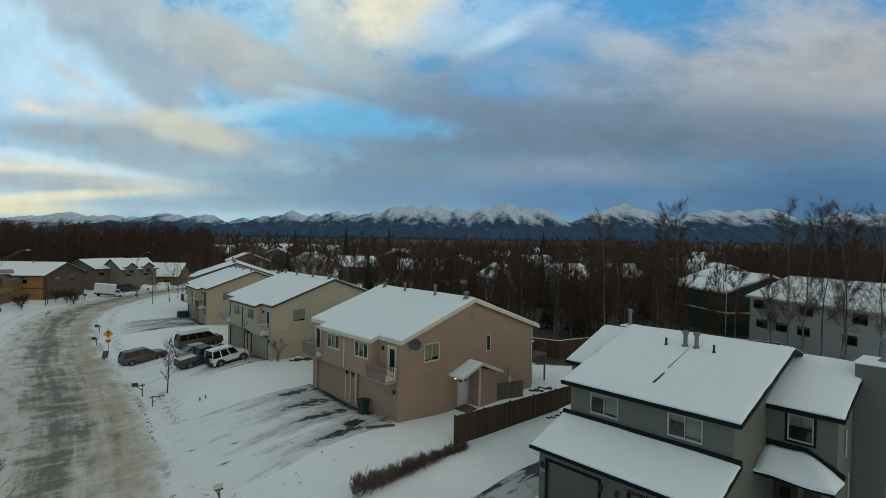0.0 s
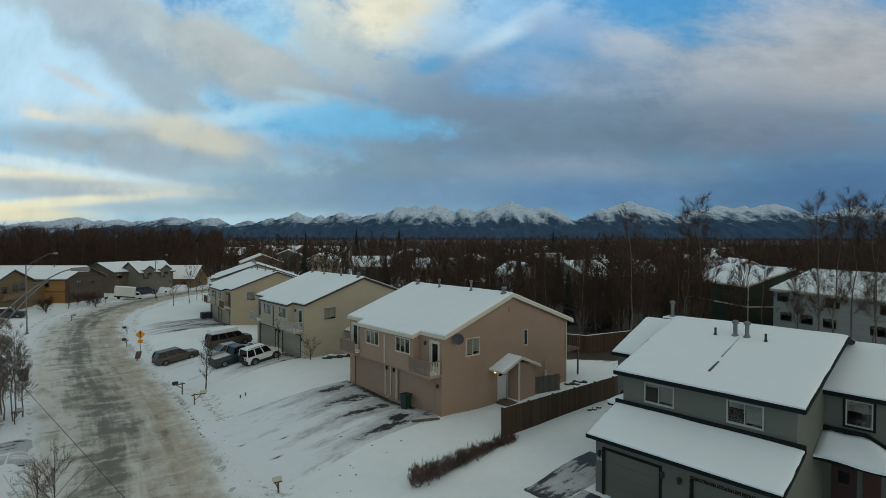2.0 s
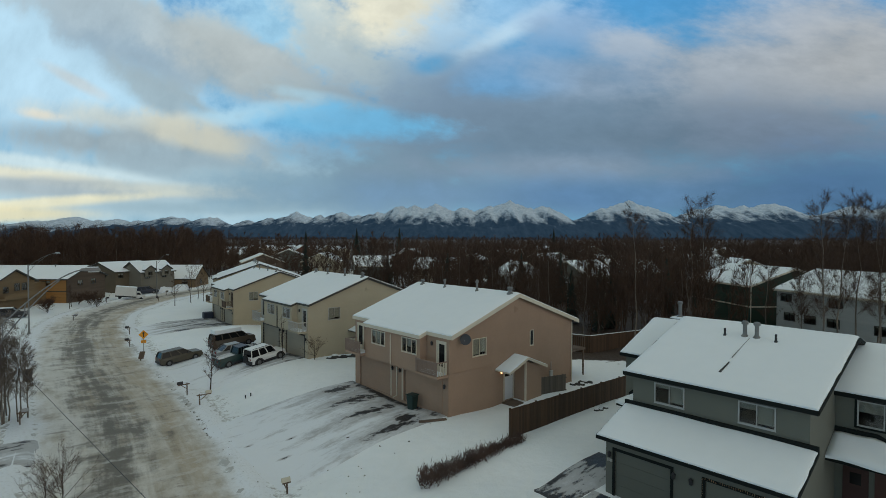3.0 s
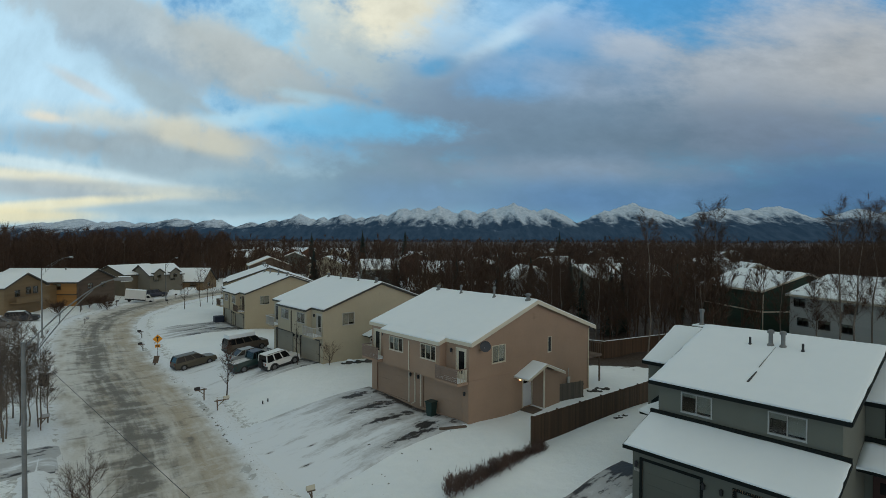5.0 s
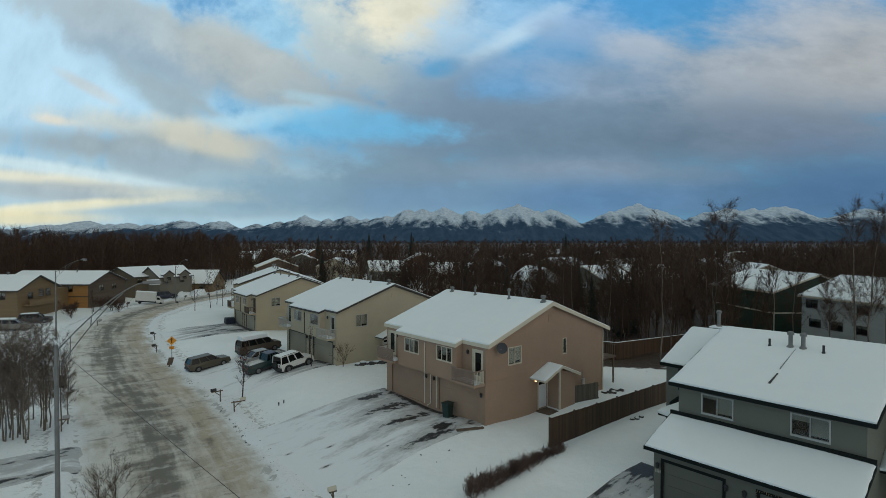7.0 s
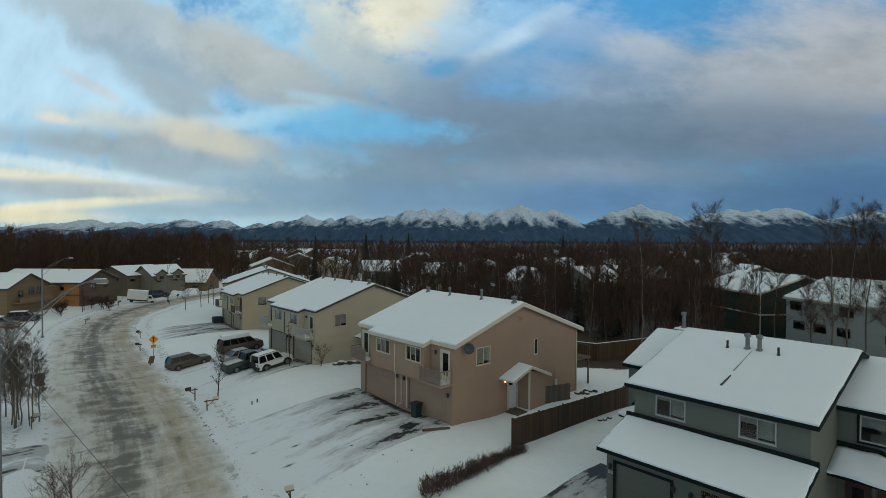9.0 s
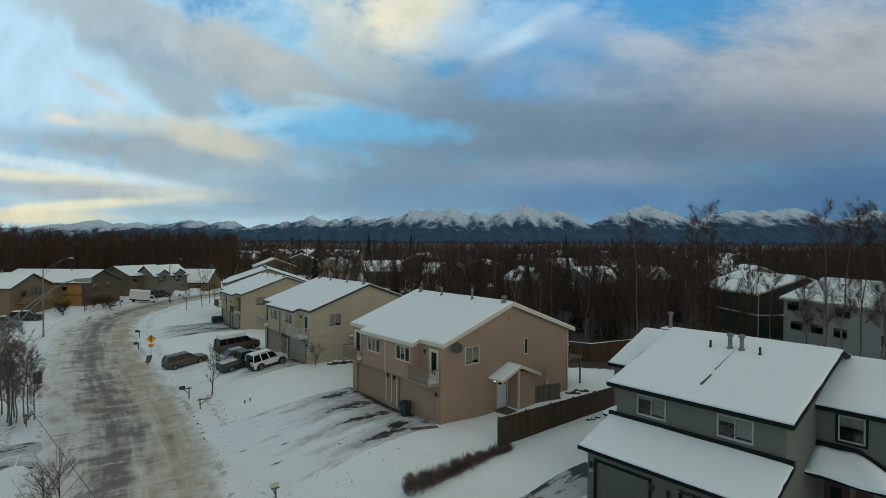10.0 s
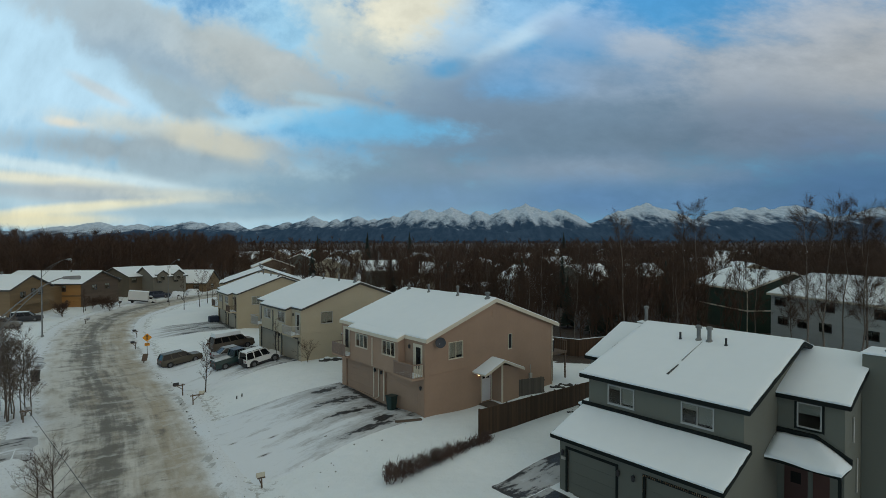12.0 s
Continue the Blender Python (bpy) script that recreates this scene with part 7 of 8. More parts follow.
# deck at the back of the pink duplex
deck = thing("deck", PINK_M, "raised wooden deck with a snow-capped grill cover", "deck")
part("floor", boxed(13.45, 15.9, 0.4, 5.2, 2.1, 2.26), OLDWOOD, deck)
for x, y in ((15.75, 0.5), (15.75, 5.0), (14.0, 0.5)):
    part("post", boxed(x, x + 0.11, y, y + 0.11, -0.75, 2.1), OLDWOOD, deck)
part("rail", boxed(15.82, 15.9, 0.4, 5.2, 3.1, 3.18), OLDWOOD, deck)
for k in range(24):
    part("baluster", boxed(15.84, 15.88, 0.45 + k * 0.2, 0.49 + k * 0.2, 2.26, 3.1), OLDWOOD, deck)
grill = thing("grill", PINK_M @ pose(14.3, 1.2, 2.265), "covered grill with snow on top standing on the deck", "grill")
part("cover", boxed(-0.5, 0.5, -0.3, 0.3, 0, 0.95, 0.08), BLACKPIPE, grill)
part("snow_cap", boxed(-0.48, 0.48, -0.28, 0.28, 0.954, 1.1, 0.06), ROOFSNOW, grill)

# satellite dish and meter on the gable wall
dish = thing("satellite_dish", PINK_M @ pose(1.3, -0.02, 4.85), "grey satellite dish on the pink gable wall", "dish")
bm = bmesh.new()
lathe(bm, [(0.02, 0.0), (0.16, 0.015), (0.28, 0.05), (0.36, 0.09), (0.36, 0.1), (0.28, 0.065), (0.15, 0.03), (0.02, 0.018)], 22)
bmesh.ops.rotate(bm, verts=bm.verts[:], matrix=Vector((-0.62, -0.74, 0.25)).to_track_quat("Z", "Y").to_matrix())
bmesh.ops.translate(bm, verts=bm.verts[:], vec=(-0.25, -0.4, 0.05))
part("reflector", bm, paint("dish_grey", (0.045, 0.045, 0.05), 0.1, rough=0.6), dish)
part("arm", pipe([(-0.3, 0.0, -0.25), (-0.3, -0.3, -0.2), (-0.35, -0.42, 0.02)], 0.025, 6), GALV, dish)
meter = thing("utility_meter", PINK_M @ pose(10.6, -0.004, 0.75), "grey electric meter box on the gable wall", "meter")
part("box", boxed(-0.16, 0.16, -0.12, 0, 0, 0.5, 0.01), MIDTRIM, meter)
part("conduit", pipe([(0, -0.05, 0.5), (0, -0.05, 1.2)], 0.025, 6), MIDTRIM, meter)


def wheelie_bin(m, material, label):
    b = thing("trash_bin", m, label, "bin")
    bm = bmesh.new()
    hexa(bm, [(-0.24, -0.24, 0.02), (0.24, -0.24, 0.02), (0.24, 0.24, 0.02), (-0.24, 0.24, 0.02), (-0.31, -0.3, 0.98), (0.31, -0.3, 0.98), (0.31, 0.3, 0.98), (-0.31, 0.3, 0.98)])
    bmesh.ops.bevel(bm, geom=bm.edges[:], offset=0.03, segments=2, affect="EDGES")
    part("body", bm, material, b)
    bm = boxed(-0.34, 0.34, -0.33, 0.33, 0.985, 1.07, 0.03)
    part("lid", bm, material, b)
    for s in (-1, 1):
        bm = bmesh.new()
        tube(bm, (0.2, s * 0.25, 0.1), (0.2, s * 0.31, 0.1), 0.1, 0.1, 12)
        part("wheel", bm, RUBBER, b)


p = PINK_M @ Vector((-0.55, 3.15, 0))
wheelie_bin(pose(p.x, p.y, gz(p.x, p.y), 0, 0, 50), BINGREEN, "dark green wheeled trash bin before the garage")
wheelie_bin(pose(-40.7, 45.9, gz(-40.7, 45.9), 0, 0, 20), paint("dark_brown_plastic", (0.03, 0.025, 0.022), 0.2), "dark wheeled trash bin at the roadside")


def mailbox(x, y, turn, h, arm, body, label, lean=0.0):
    m = thing("mailbox", pose(x, y, gz(x, y) - 0.1, lean, 0, turn) @ Matrix.Diagonal((0.78, 0.78, 0.95, 1)), label, "mailbox", "mailboxes along the road")
    part("post", boxed(-0.05, 0.05, -0.05, 0.05, 0, h, 0.005), OLDWOOD, m)
    part("arm", boxed(-0.25, arm, -0.045, 0.045, h - 0.16, h - 0.07), OLDWOOD, m)
    bm = bmesh.new()
    tube(bm, (-0.02, 0, h - 0.55), (arm * 0.6, 0, h - 0.16), 0.035, 0.035, 6)
    part("brace", bm, OLDWOOD, m)
    bm = bmesh.new()
    n = 10
    ring0, ring1 = [], []
    for lst, xx in ((ring0, arm - 0.5), (ring1, arm + 0.06)):
        for px, pz in [(-0.1, 0), (0.1, 0)] + [(0.1 * math.cos(math.pi * k / n), 0.14 + 0.1 * math.sin(math.pi * k / n)) for k in range(n + 1)]:
            lst.append(bm.verts.new((xx, px, h - 0.066 + pz)))
    k = len(ring0)
    for j in range(k):
        bm.faces.new((ring0[j], ring0[(j + 1) % k], ring1[(j + 1) % k], ring1[j]))
    bm.faces.new(ring0[::-1])
    bm.faces.new(ring1)
    bmesh.ops.recalc_face_normals(bm, faces=bm.faces[:])
    part("box", bm, body, m)
    return m


MBLACK = paint("mailbox_black", (0.02, 0.018, 0.02), 0.2, rough=0.5)
MGREY = paint("mailbox_grey", (0.3, 0.3, 0.3), 0.1, rough=0.5)
MSNOW = paint("mailbox_cream", (0.5, 0.46, 0.36), 0.1, rough=0.6)
mailbox(-11.2, 26.0, 215, 0.8, 0.28, MSNOW, "cream mailbox on a short dark wooden post", 6)
mailbox(-24.5, 42.2, 222, 1.2, 0.9, MBLACK, "black mailbox on a braced wooden arm")
mailbox(-22.2, 39.6, 40, 1.0, 1.1, MSNOW, "bent wooden mailbox stand beside the road", -8)
mailbox(-41.0, 61.3, 222, 1.15, 0.6, MBLACK, "black mailbox on a post by the bend")
mailbox(-45.4, 68.4, 222, 1.15, 0.6, MBLACK, "black mailbox on a post by the bend")
mailbox(-61.3, 80.0, 20, 1.15, 0.7, MGREY, "grey mailbox on a crossbar post across the road")
mailbox(-61.8, 104.5, 200, 1.1, 0.5, MBLACK, "black mailbox far along the road")
mailbox(-70.0, 101.0, 20, 1.1, 0.5, MBLACK, "black mailbox near the box truck")
mailbox(-66.5, 116.0, 20, 1.1, 0.5, MBLACK, "black mailbox near the bend")
mailbox(-32.2, 34.8, 40, 1.1, 0.6, MGREY, "weathered mailbox beside the alder clump")
panel = thing("leaning_board", pose(-35.6, 54.3, gz(-35.6, 54.3), 12, 8, 60), "dark leaning board stuck in the snow bank", "board")
part("board", boxed(-0.28, 0.28, -0.03, 0.03, 0.35, 1.15, 0.01), OLDWOOD, panel)
part("leg", boxed(-0.05, 0.05, -0.04, 0.04, -0.1, 0.4), OLDWOOD, panel)

# warning sign
sg = thing("road_sign", pose(-36.2, 56.0, -1.05, 0, 0, 28), "orange-yellow diamond warning sign with a small plate", "sign")
part("post", boxed(-0.03, 0.03, -0.02, 0.02, -0.1, 2.75), GALV, sg)
bm = boxed(-0.34, 0.34, -0.032, -0.022, -0.34, 0.34, 0.003)
bmesh.ops.rotate(bm, verts=bm.verts[:], matrix=Matrix.Rotation(radians(45), 3, "Y"))
bmesh.ops.translate(bm, verts=bm.verts[:], vec=(0, 0, 2.42))
dia = part("diamond_plate", bm, YELLOW, sg)
bm = bmesh.new()
block(bm, -0.05, 0.05, -0.036, -0.033, 2.15, 2.6)
hexa(bm, [(-0.16, -0.036, 2.55), (0.16, -0.036, 2.55), (0.16, -0.033, 2.55), (-0.16, -0.033, 2.55), (-0.01, -0.036, 2.72), (0.01, -0.036, 2.72), (0.01, -0.033, 2.72), (-0.01, -0.033, 2.72)])
part("arrow", bm, SIGNBLACK, dia)
pt = part("speed_plate", boxed(-0.25, 0.25, -0.032, -0.022, 1.5, 1.82, 0.003), YELLOW, sg)
for k, (a, b) in enumerate(((-0.18, 0.18), (-0.12, 0.12))):
    part("bar", boxed(a, b, -0.036, -0.033, 1.7 - k * 0.12, 1.75 - k * 0.12), SIGNBLACK, pt)


def street_lamp(x, y, turn, top, reach, rise, label):
    z0 = gz(x, y)
    s = thing("street_lamp", pose(x, y, z0, 0, 0, turn), label, "lamp", "street lamps")
    H = top - z0
    bm = bmesh.new()
    tube(bm, (0, 0, -0.2), (0, 0, H), 0.1, 0.065, 14)
    part("pole", bm, GALV, s)
    bm = bmesh.new()
    tube(bm, (0, 0, -0.1), (0, 0, 0.25), 0.2, 0.17, 14)
    part("base", bm, GALV, s)
    path = [(reach * t, 0, H - 0.25 + rise * (1 - (1 - t) ** 1.45)) for t in np.linspace(0, 1, 14)]
    part("upper_arm", pipe(path, 0.024, 8), GALV, s)
    low = [(x * 0.97 + 0.0, 0, z - 0.75 * (1 - k / 13) ** 1.4) for k, (x, _, z) in enumerate(path)][:11]
    part("lower_arm", pipe(low, 0.02, 8), GALV, s)
    for k in (2, 5):
        part("tie", pipe([path[k], low[k]], 0.018, 6), GALV, s)
    ex, _, ez = path[-1]
    bm = bmesh.new()
    hexa(bm, [(ex - 0.05, -0.1, ez - 0.06), (ex + 0.62, -0.14, ez - 0.08), (ex + 0.62, 0.14, ez - 0.08), (ex - 0.05, 0.1, ez - 0.06), (ex - 0.05, -0.06, ez + 0.05), (ex + 0.58, -0.1, ez + 0.07), (ex + 0.58, 0.1, ez + 0.07), (ex - 0.05, 0.06, ez + 0.05)])
    bmesh.ops.bevel(bm, geom=bm.edges[:], offset=0.025, segments=2, affect="EDGES")
    hd = part("lamp_head", bm, GALV, s)
    part("diffuser", boxed(ex + 0.2, ex + 0.56, -0.1, 0.1, ez - 0.11, ez - 0.082, 0.01), DIFFUSER, hd)
    part("snow", boxed(ex + 0.1, ex + 0.54, -0.08, 0.08, ez + 0.072, ez + 0.1, 0.012), ROOFSNOW, hd)
    return s


street_lamp(-19.5, 18.2, 40, 8.5, 2.85, 2.4, "tall steel street lamp with a curved double arm")
street_lamp(-58.8, 68.4, 20, 8.2, 3.0, 1.7, "tall steel street lamp with a curved double arm")
street_lamp(-66.9, 113, 5, 6.6, 2.0, 1.6, "steel street lamp near the road's bend")
pole2 = thing("utility_pole", pose(4.87, -1.8, -1.0), "wooden utility pole that carries the overhead wire", "pole")
bm = bmesh.new()
tube(bm, (0, 0, -0.3), (0, 0, 7.9), 0.14, 0.11, 12)
part("pole", bm, OLDWOOD, pole2)
pts = []
a, b = Vector((-19.5, 18.2, 8.42)), Vector((4.87, -1.8, 5.72))
for k in range(41):
    t = k / 40
    p = a.lerp(b, t)
    pts.append((p.x, p.y, p.z - 0.05 * (4 * t * (1 - t))))
solid("overhead_wire", pipe(pts, 0.0065, 6), BLACKPIPE, "thin black overhead wire between two poles", "wire")

# hedge: a long low row of bare twigs
hr = np.random.RandomState(8)
HV, HF = [], []
for k in range(6000):
    t = hr.rand()
    x, y = -4.4 + 5.5 * t, 25.15 + 5.05 * t
    off = hr.normal() * 0.17
    x, y = x + off * 0.73, y - off * 0.68
    z = gz(x, y) if k % 10 == 0 else z
    hgt = 0.72 + 0.2 * math.sin(t * 31) * math.sin(t * 17 + 1)
    a = np.array([x, y, z + hr.uniform(-0.03, 0.5) * hgt])
    d = np.array([hr.normal() * 0.5, hr.normal() * 0.5, 1.0])
    d /= np.linalg.norm(d)
    u = np.cross(d, hr.normal(size=3))
    u = u / np.linalg.norm(u) * 0.018
    j = len(HV)
    HV.extend([a - u, a + u, a + d * hr.uniform(0.2, 0.5) * hgt])
    HF.append((j, j + 1, j + 2))
tagged(new("hedge", mesh_np("hedge", np.array(HV), np.array(HF), HEDGE)), "low leafless red-brown hedge along a snowy lawn", "hedge", kind="stuff")


def rock(x, y, r, seed, snow=True, label="dark garden rock with a cap of snow", group="rocks by the tan wall"):
    t = thing("rock", pose(x, y, gz(x, y), 0, 0, seed * 50), label, "rock", group)
    bm = bmesh.new()
    bmesh.ops.create_icosphere(bm, subdivisions=2, radius=r)
    for v in bm.verts:
        v.co *= 1 + 0.35 * noise.noise(v.co * 2.2 / r * 0.5 + Vector((seed, 0, 0)))
        v.co.z *= 0.65
    part("stone", bm, surf("dark_rock", (0.03, 0.028, 0.026), (0.09, 0.085, 0.08), 4, 0.9, 0.6, 20) if "dark_rock" not in bpy.data.materials else bpy.data.materials["dark_rock"], t)
    if snow:
        bm = bmesh.new()
        bmesh.ops.create_icosphere(bm, subdivisions=2, radius=r * 0.75)
        for v in bm.verts:
            v.co.z = v.co.z * 0.3 + r * 0.55
        part("snow_cap", bm, ROOFSNOW, t)


for k in range(11):
    p = H2_M @ Vector((1.6 + k * 0.33, -1.2 - 0.03 * k - 0.2 * math.sin(k * 2.1), 0))
    rock(p.x, p.y, 0.3 + 0.16 * ((k * 7) % 5) / 5, k + 1, k % 3 != 1)
for k in range(4):
    p = PINK_M @ Vector((8.4 + k * 0.3, -5.5 - 0.18 * (k % 2), 0))
    rock(p.x, p.y, 0.17, k + 30, True, "small snow-topped rock beside the fence", "rocks by the fence")
for k in range(6):
    p = PINK_M @ Vector((12.7 + 0.35 * k, -0.6 - 0.2 * (k % 3), 0))
    rock(p.x, p.y, 0.25, k + 40, k % 2 == 0, "dark shrub stump by the downspout", "stumps by the downspout")


def drive_mat(name, x_lo, x_hi, bare, seed, blots=()):
    """Trodden snow with bare wet asphalt where tyres ran, along the object's x."""
    m = bpy.data.materials.new(name)
    m.use_nodes = True
    n, l = m.node_tree.nodes, m.node_tree.links
    b = n["Principled BSDF"]
    co = n.new("ShaderNodeTexCoord").outputs["Object"]

    def tex(sc, det, rough=0.55):
        mp = n.new("ShaderNodeMapping")
        mp.inputs["Scale"].default_value = sc
        mp.inputs["Location"].default_value = (seed, seed * 2, 0)
        l.new(co, mp.inputs[0])
        t = n.new("ShaderNodeTexNoise")
        t.inputs["Scale"].default_value, t.inputs["Detail"].default_value, t.inputs["Roughness"].default_value = 1, det, rough
        l.new(mp.outputs[0], t.inputs["Vector"])
        return t.outputs[0]

    def ramp(v, lo, hi, a=0.0, c=1.0):
        k = n.new("ShaderNodeMapRange")
        k.interpolation_type = "SMOOTHSTEP"
        l.new(v, k.inputs[0])
        for i, q in enumerate((lo, hi, a, c)):
            k.inputs[1 + i].default_value = q
        return k.outputs[0]

    def mth(op, a, c):
        k = n.new("ShaderNodeMath")
        k.operation = op
        for i, v in enumerate((a, c)):
            if isinstance(v, (int, float)):
                k.inputs[i].default_value = v
            else:
                l.new(v, k.inputs[i])
        return k.outputs[0]

    def mix(f, a, c):
        k = n.new("ShaderNodeMix")
        k.data_type = "RGBA"
        l.new(f, k.inputs[0])
        for i, v in ((6, a), (7, c)):
            if isinstance(v, tuple):
                k.inputs[i].default_value = (*v, 1)
            else:
                l.new(v, k.inputs[i])
        return k.outputs[2]
    sp = n.new("ShaderNodeSeparateXYZ")
    l.new(co, sp.inputs[0])
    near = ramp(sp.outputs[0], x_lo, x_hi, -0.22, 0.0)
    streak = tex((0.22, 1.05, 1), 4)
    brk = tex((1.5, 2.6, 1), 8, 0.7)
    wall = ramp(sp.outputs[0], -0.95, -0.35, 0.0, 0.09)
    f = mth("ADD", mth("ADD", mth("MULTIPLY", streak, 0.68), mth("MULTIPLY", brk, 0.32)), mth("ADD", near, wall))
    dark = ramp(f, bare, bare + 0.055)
    grey = mth("MULTIPLY", ramp(f, bare - 0.21, bare - 0.02), 0.9)
    for cx, cy, rx, ry in blots:          # thawed spots with ragged outlines
        mp = n.new("ShaderNodeMapping")
        mp.vector_type = "TEXTURE"
        mp.inputs["Location"].default_value, mp.inputs["Scale"].default_value = (cx, cy, 0), (rx, ry, 1000)
        l.new(co, mp.inputs[0])
        ln = n.new("ShaderNodeVectorMath")
        ln.operation = "LENGTH"
        l.new(mp.outputs[0], ln.inputs[0])
        away = mth("ADD", ln.outputs["Value"], mth("ADD", mth("MULTIPLY", brk, 3.4), mth("MULTIPLY", streak, 1.4)))
        dark = mth("MAXIMUM", dark, ramp(away, 3.2, 2.78))
        grey = mth("MAXIMUM", grey, ramp(away, 4.5, 3.1, 0.0, 0.75))
    col = mix(grey, (0.78, 0.81, 0.84), (0.42, 0.42, 0.42))
    col = mix(dark, col, (0.022, 0.022, 0.024))
    l.new(col, b.inputs["Base Color"])
    l.new(mth("SUBTRACT", 0.75, mth("MULTIPLY", dark, 0.3)), b.inputs["Roughness"])
    bp = n.new("ShaderNodeBump")
    bp.inputs["Strength"].default_value, bp.inputs["Distance"].default_value = 0.9, 0.06
    l.new(mth("SUBTRACT", brk, mth("MULTIPLY", dark, 0.8)), bp.inputs["Height"])
    l.new(bp.outputs[0], b.inputs["Normal"])
    return m


def drive(m, x0, x1, y0, y1, material, label, fade=0.5):
    """A drive laid on the slope of the ground in a house's frame."""
    nx_, ny_ = int((x1 - x0) / 0.4) + 1, int((y1 - y0) / 0.4) + 1
    V = np.array([(x0 + (x1 - x0) * i / (nx_ - 1), y0 + (y1 - y0) * j / (ny_ - 1), 0) for j in range(ny_) for i in range(nx_)])
    M = np.array(m)
    Wp = V @ M[:3, :3].T + M[:3, 3]
    ex = np.minimum.reduce([V[:, 0] - x0, x1 - V[:, 0], V[:, 1] - y0, y1 - V[:, 1]])
    z = ground_z(Wp[:, 0], Wp[:, 1])
    for dx, dy in ((0.4, 0), (-0.4, 0), (0, 0.4), (0, -0.4)):
        z = np.maximum(z, ground_z(Wp[:, 0] + dx, Wp[:, 1] + dy))
    V[:, 2] = z - M[2, 3] + 0.03 - 0.12 * (ex < 0.01)
    ix = np.arange(nx_ * ny_).reshape(ny_, nx_)
    F = np.stack([ix[:-1, :-1].ravel(), ix[:-1, 1:].ravel(), ix[1:, 1:].ravel(), ix[1:, :-1].ravel()], 1)
    o = new("pavement", mesh_np("pavement", V, F, material, True))
    o.matrix_world = m
    return tagged(o, label, "driveway", kind="structure")


BLOTS = [(-2.1, 10.6, 1.7, 0.7), (-2.3, 7.55, 2.6, 0.8), (-3.0, 4.7, 2.4, 0.55), (-1.3, 5.0, 0.8, 0.55), (-3.4, 1.2, 2.6, 0.65), (-2.0, 1.9, 1.0, 0.8), (-0.1, 7, 0.75, 6.0),
         (-8.3, 5.4, 0.24, 0.1), (-10.5, 6.7, 0.2, 0.1), (-9.7, 3.4, 0.25, 0.1)]
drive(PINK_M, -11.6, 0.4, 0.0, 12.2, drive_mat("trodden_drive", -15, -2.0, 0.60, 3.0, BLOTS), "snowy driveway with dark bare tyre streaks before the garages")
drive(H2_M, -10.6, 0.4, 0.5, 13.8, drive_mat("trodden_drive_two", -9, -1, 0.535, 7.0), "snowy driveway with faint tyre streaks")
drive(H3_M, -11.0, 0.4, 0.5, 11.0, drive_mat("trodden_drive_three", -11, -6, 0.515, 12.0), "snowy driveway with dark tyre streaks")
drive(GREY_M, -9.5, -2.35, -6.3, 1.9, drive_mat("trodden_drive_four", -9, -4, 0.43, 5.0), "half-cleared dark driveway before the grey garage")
drive(GREY_M, -5.0, 1.2, 1.4, 3.9, drive_mat("bare_side_pad", -14, -7, 0.455, 21.0), "bare dark gravel pad with snow scraps beside the garage")
drive(pose(-27.2, 31.6, -0.9, 0, 0, 222), 0.6, 12, -2.4, 2.4, drive_mat("trodden_drive_five", -6, -2, 0.63, 9.0), "snowy driveway across the road with grey tracks")
drive(pose(-45.0, 54.5, -0.9, 0, 0, 215), 0.4, 16, -3.2, 3.2, drive_mat("trodden_drive_six", -6, -2, 0.62, 15.0), "snowy side lane with grey tracks")

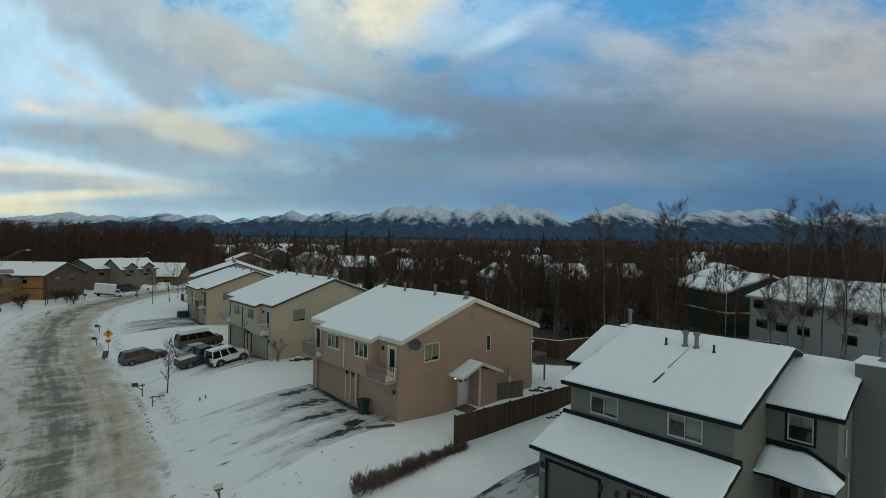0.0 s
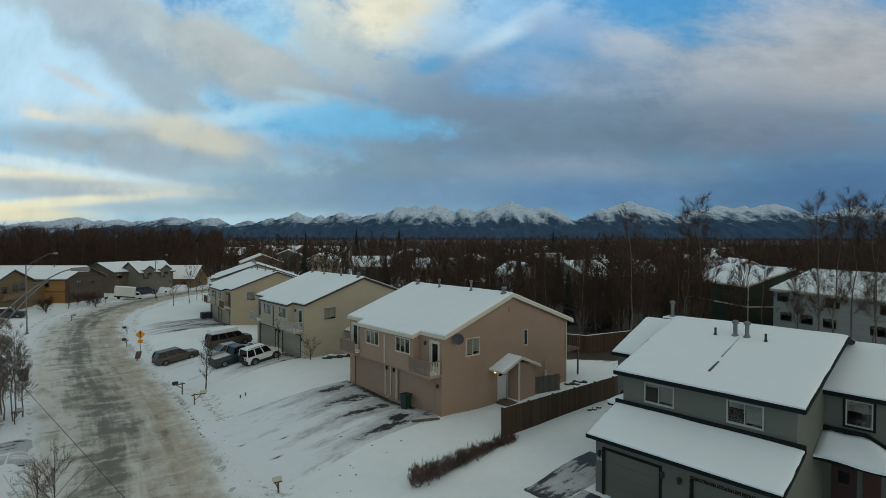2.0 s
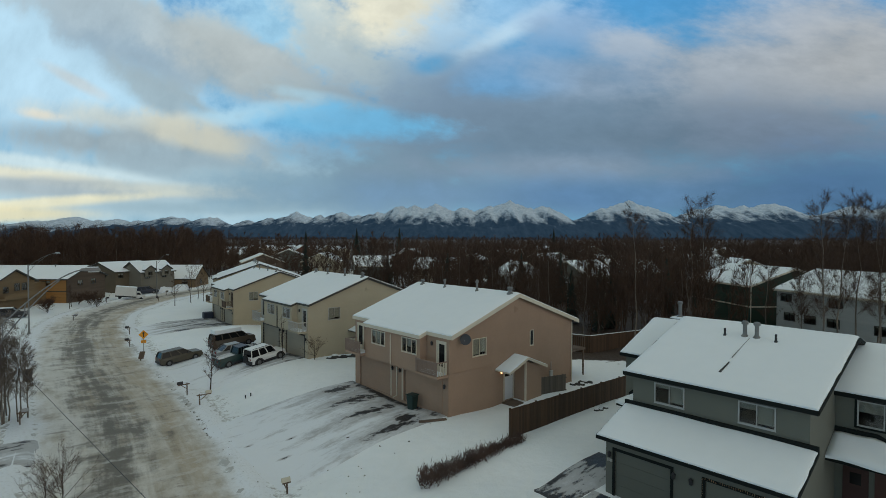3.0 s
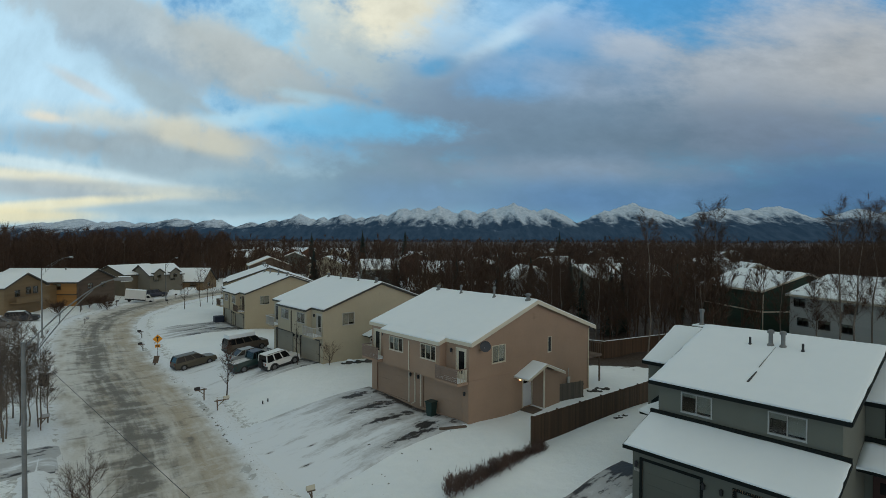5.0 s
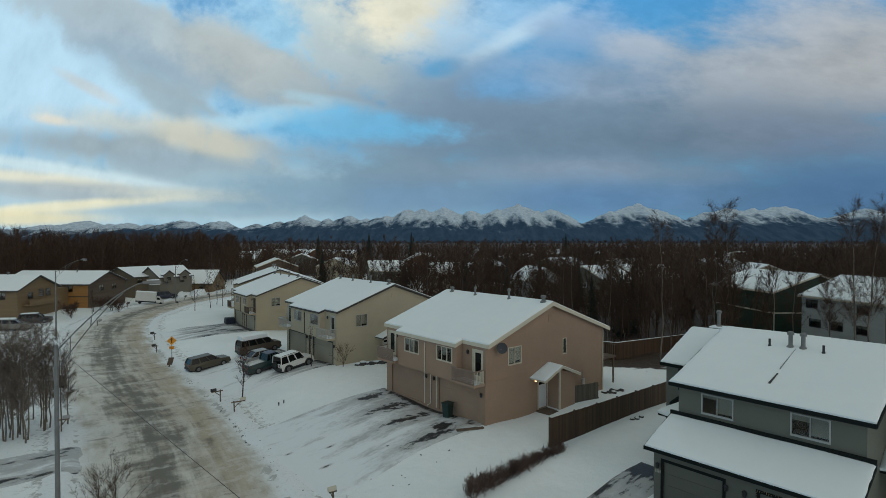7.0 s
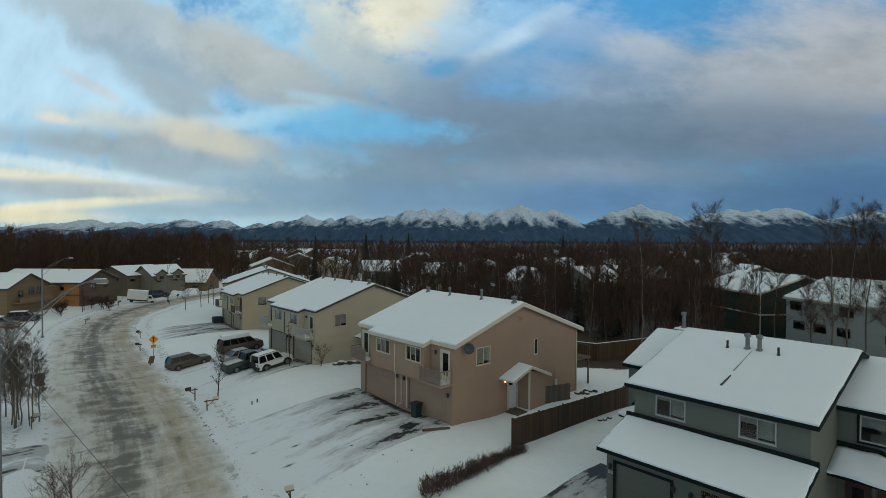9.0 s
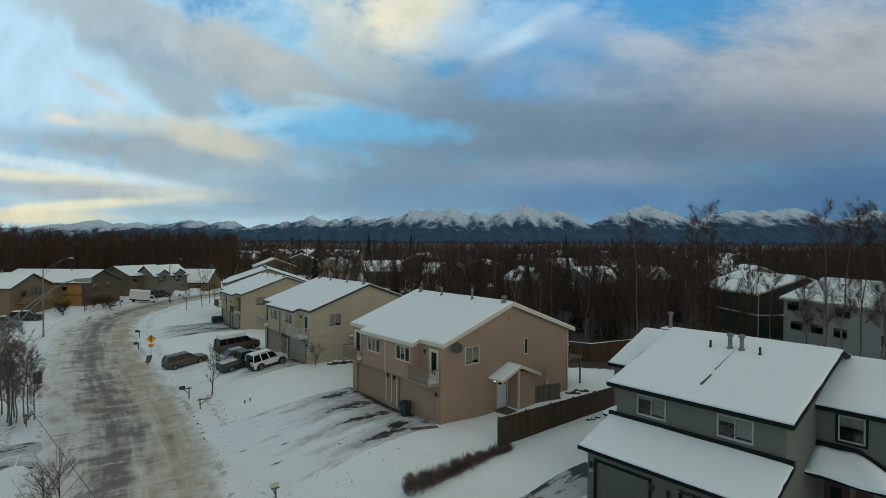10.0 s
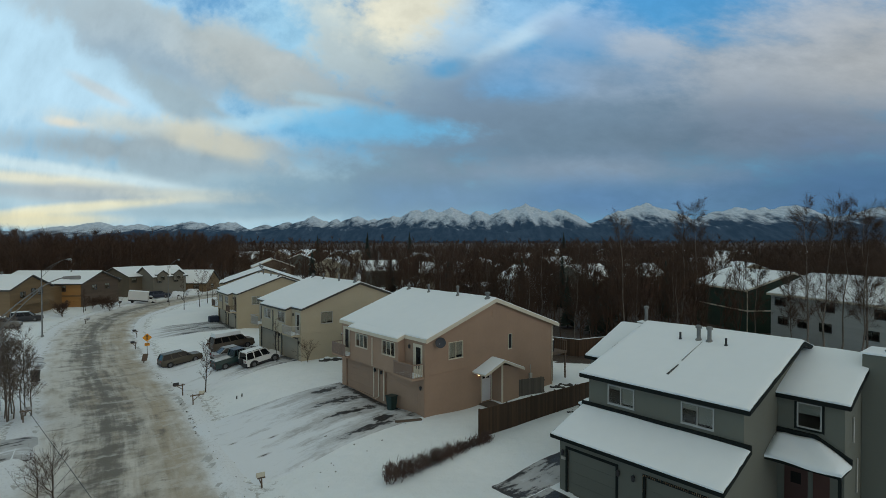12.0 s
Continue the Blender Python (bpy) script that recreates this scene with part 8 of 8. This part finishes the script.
# clumps of grit and frozen slush thrown up beside the road and drives
cr = random.Random(17)
CV_, CF_ = [], []
for k in range(330):
    if k >= 190:                                # a line of boot prints and clods along the bank
        f = (k - 190) / 140
        p = (-31.2 + 12.5 * f + cr.gauss(0, 0.16), 48.9 - 15.0 * f + cr.gauss(0, 0.16))
    elif k < 150:
        j = cr.randrange(40, 110)
        p = RIGHT[j] + NOR_R[j] * (abs(cr.gauss(0, 1.1)) + 0.2)
    else:
        q = PINK_M @ Vector((cr.uniform(-11, -1), cr.uniform(-3.5, 11), 0))
        p = (q.x, q.y)
    z = gz(p[0], p[1])
    s = cr.uniform(0.02, 0.075) if k < 190 else cr.uniform(0.035, 0.095)
    c = len(CV_)
    for d in ((s, 0, 0), (-s * 0.7, s * 0.7, 0), (-s * 0.6, -s * 0.8, 0), (cr.uniform(-s, s) * 0.3, 0, s * (0.75 if k < 190 else 0.12)), (0, 0, -s)):
        CV_.append((p[0] + d[0], p[1] + d[1], z + 0.02 + d[2]))
    CF_ += [(c, c + 1, c + 3), (c + 1, c + 2, c + 3), (c + 2, c, c + 3), (c + 1, c, c + 4), (c + 2, c + 1, c + 4), (c, c + 2, c + 4)]
tagged(new("slush_clumps", mesh_np("slush_clumps", np.array(CV_), np.array(CF_), surf("gritty_slush", (0.03, 0.027, 0.024), (0.3, 0.28, 0.25), 6, 0.8, 0.4, 30))), "dark clumps of gritty slush on the snow", "clumps", kind="stuff")
pk = thing("plank", PINK_M @ pose(-1.2, 0.2, gz(*pl(-1.2, 0.2)) - 0.34, 0, 0, -25), "dark plank lying in the snow by the garage corner", "plank")
part("board", boxed(-0.9, 0.9, -0.12, 0.12, 0.0, 0.1, 0.01), OLDWOOD, pk)
for x, y in ((-19.1, 40.65), (-18.8, 40.95)):
    st = thing("garden_stake", pose(x, y, gz(x, y)), "short dark stake standing in the lawn snow", "stake", "stakes on the lawn")
    part("stick", boxed(-0.04, 0.04, -0.03, 0.03, -0.1, 0.26, 0.008), BLACKPIPE, st)
q = PINK_M @ Vector((-6.1, 2.3, 0))
rock(q.x, q.y, 0.17, 71, False, "dark frozen lump lying on the drive", "lumps on the drive")
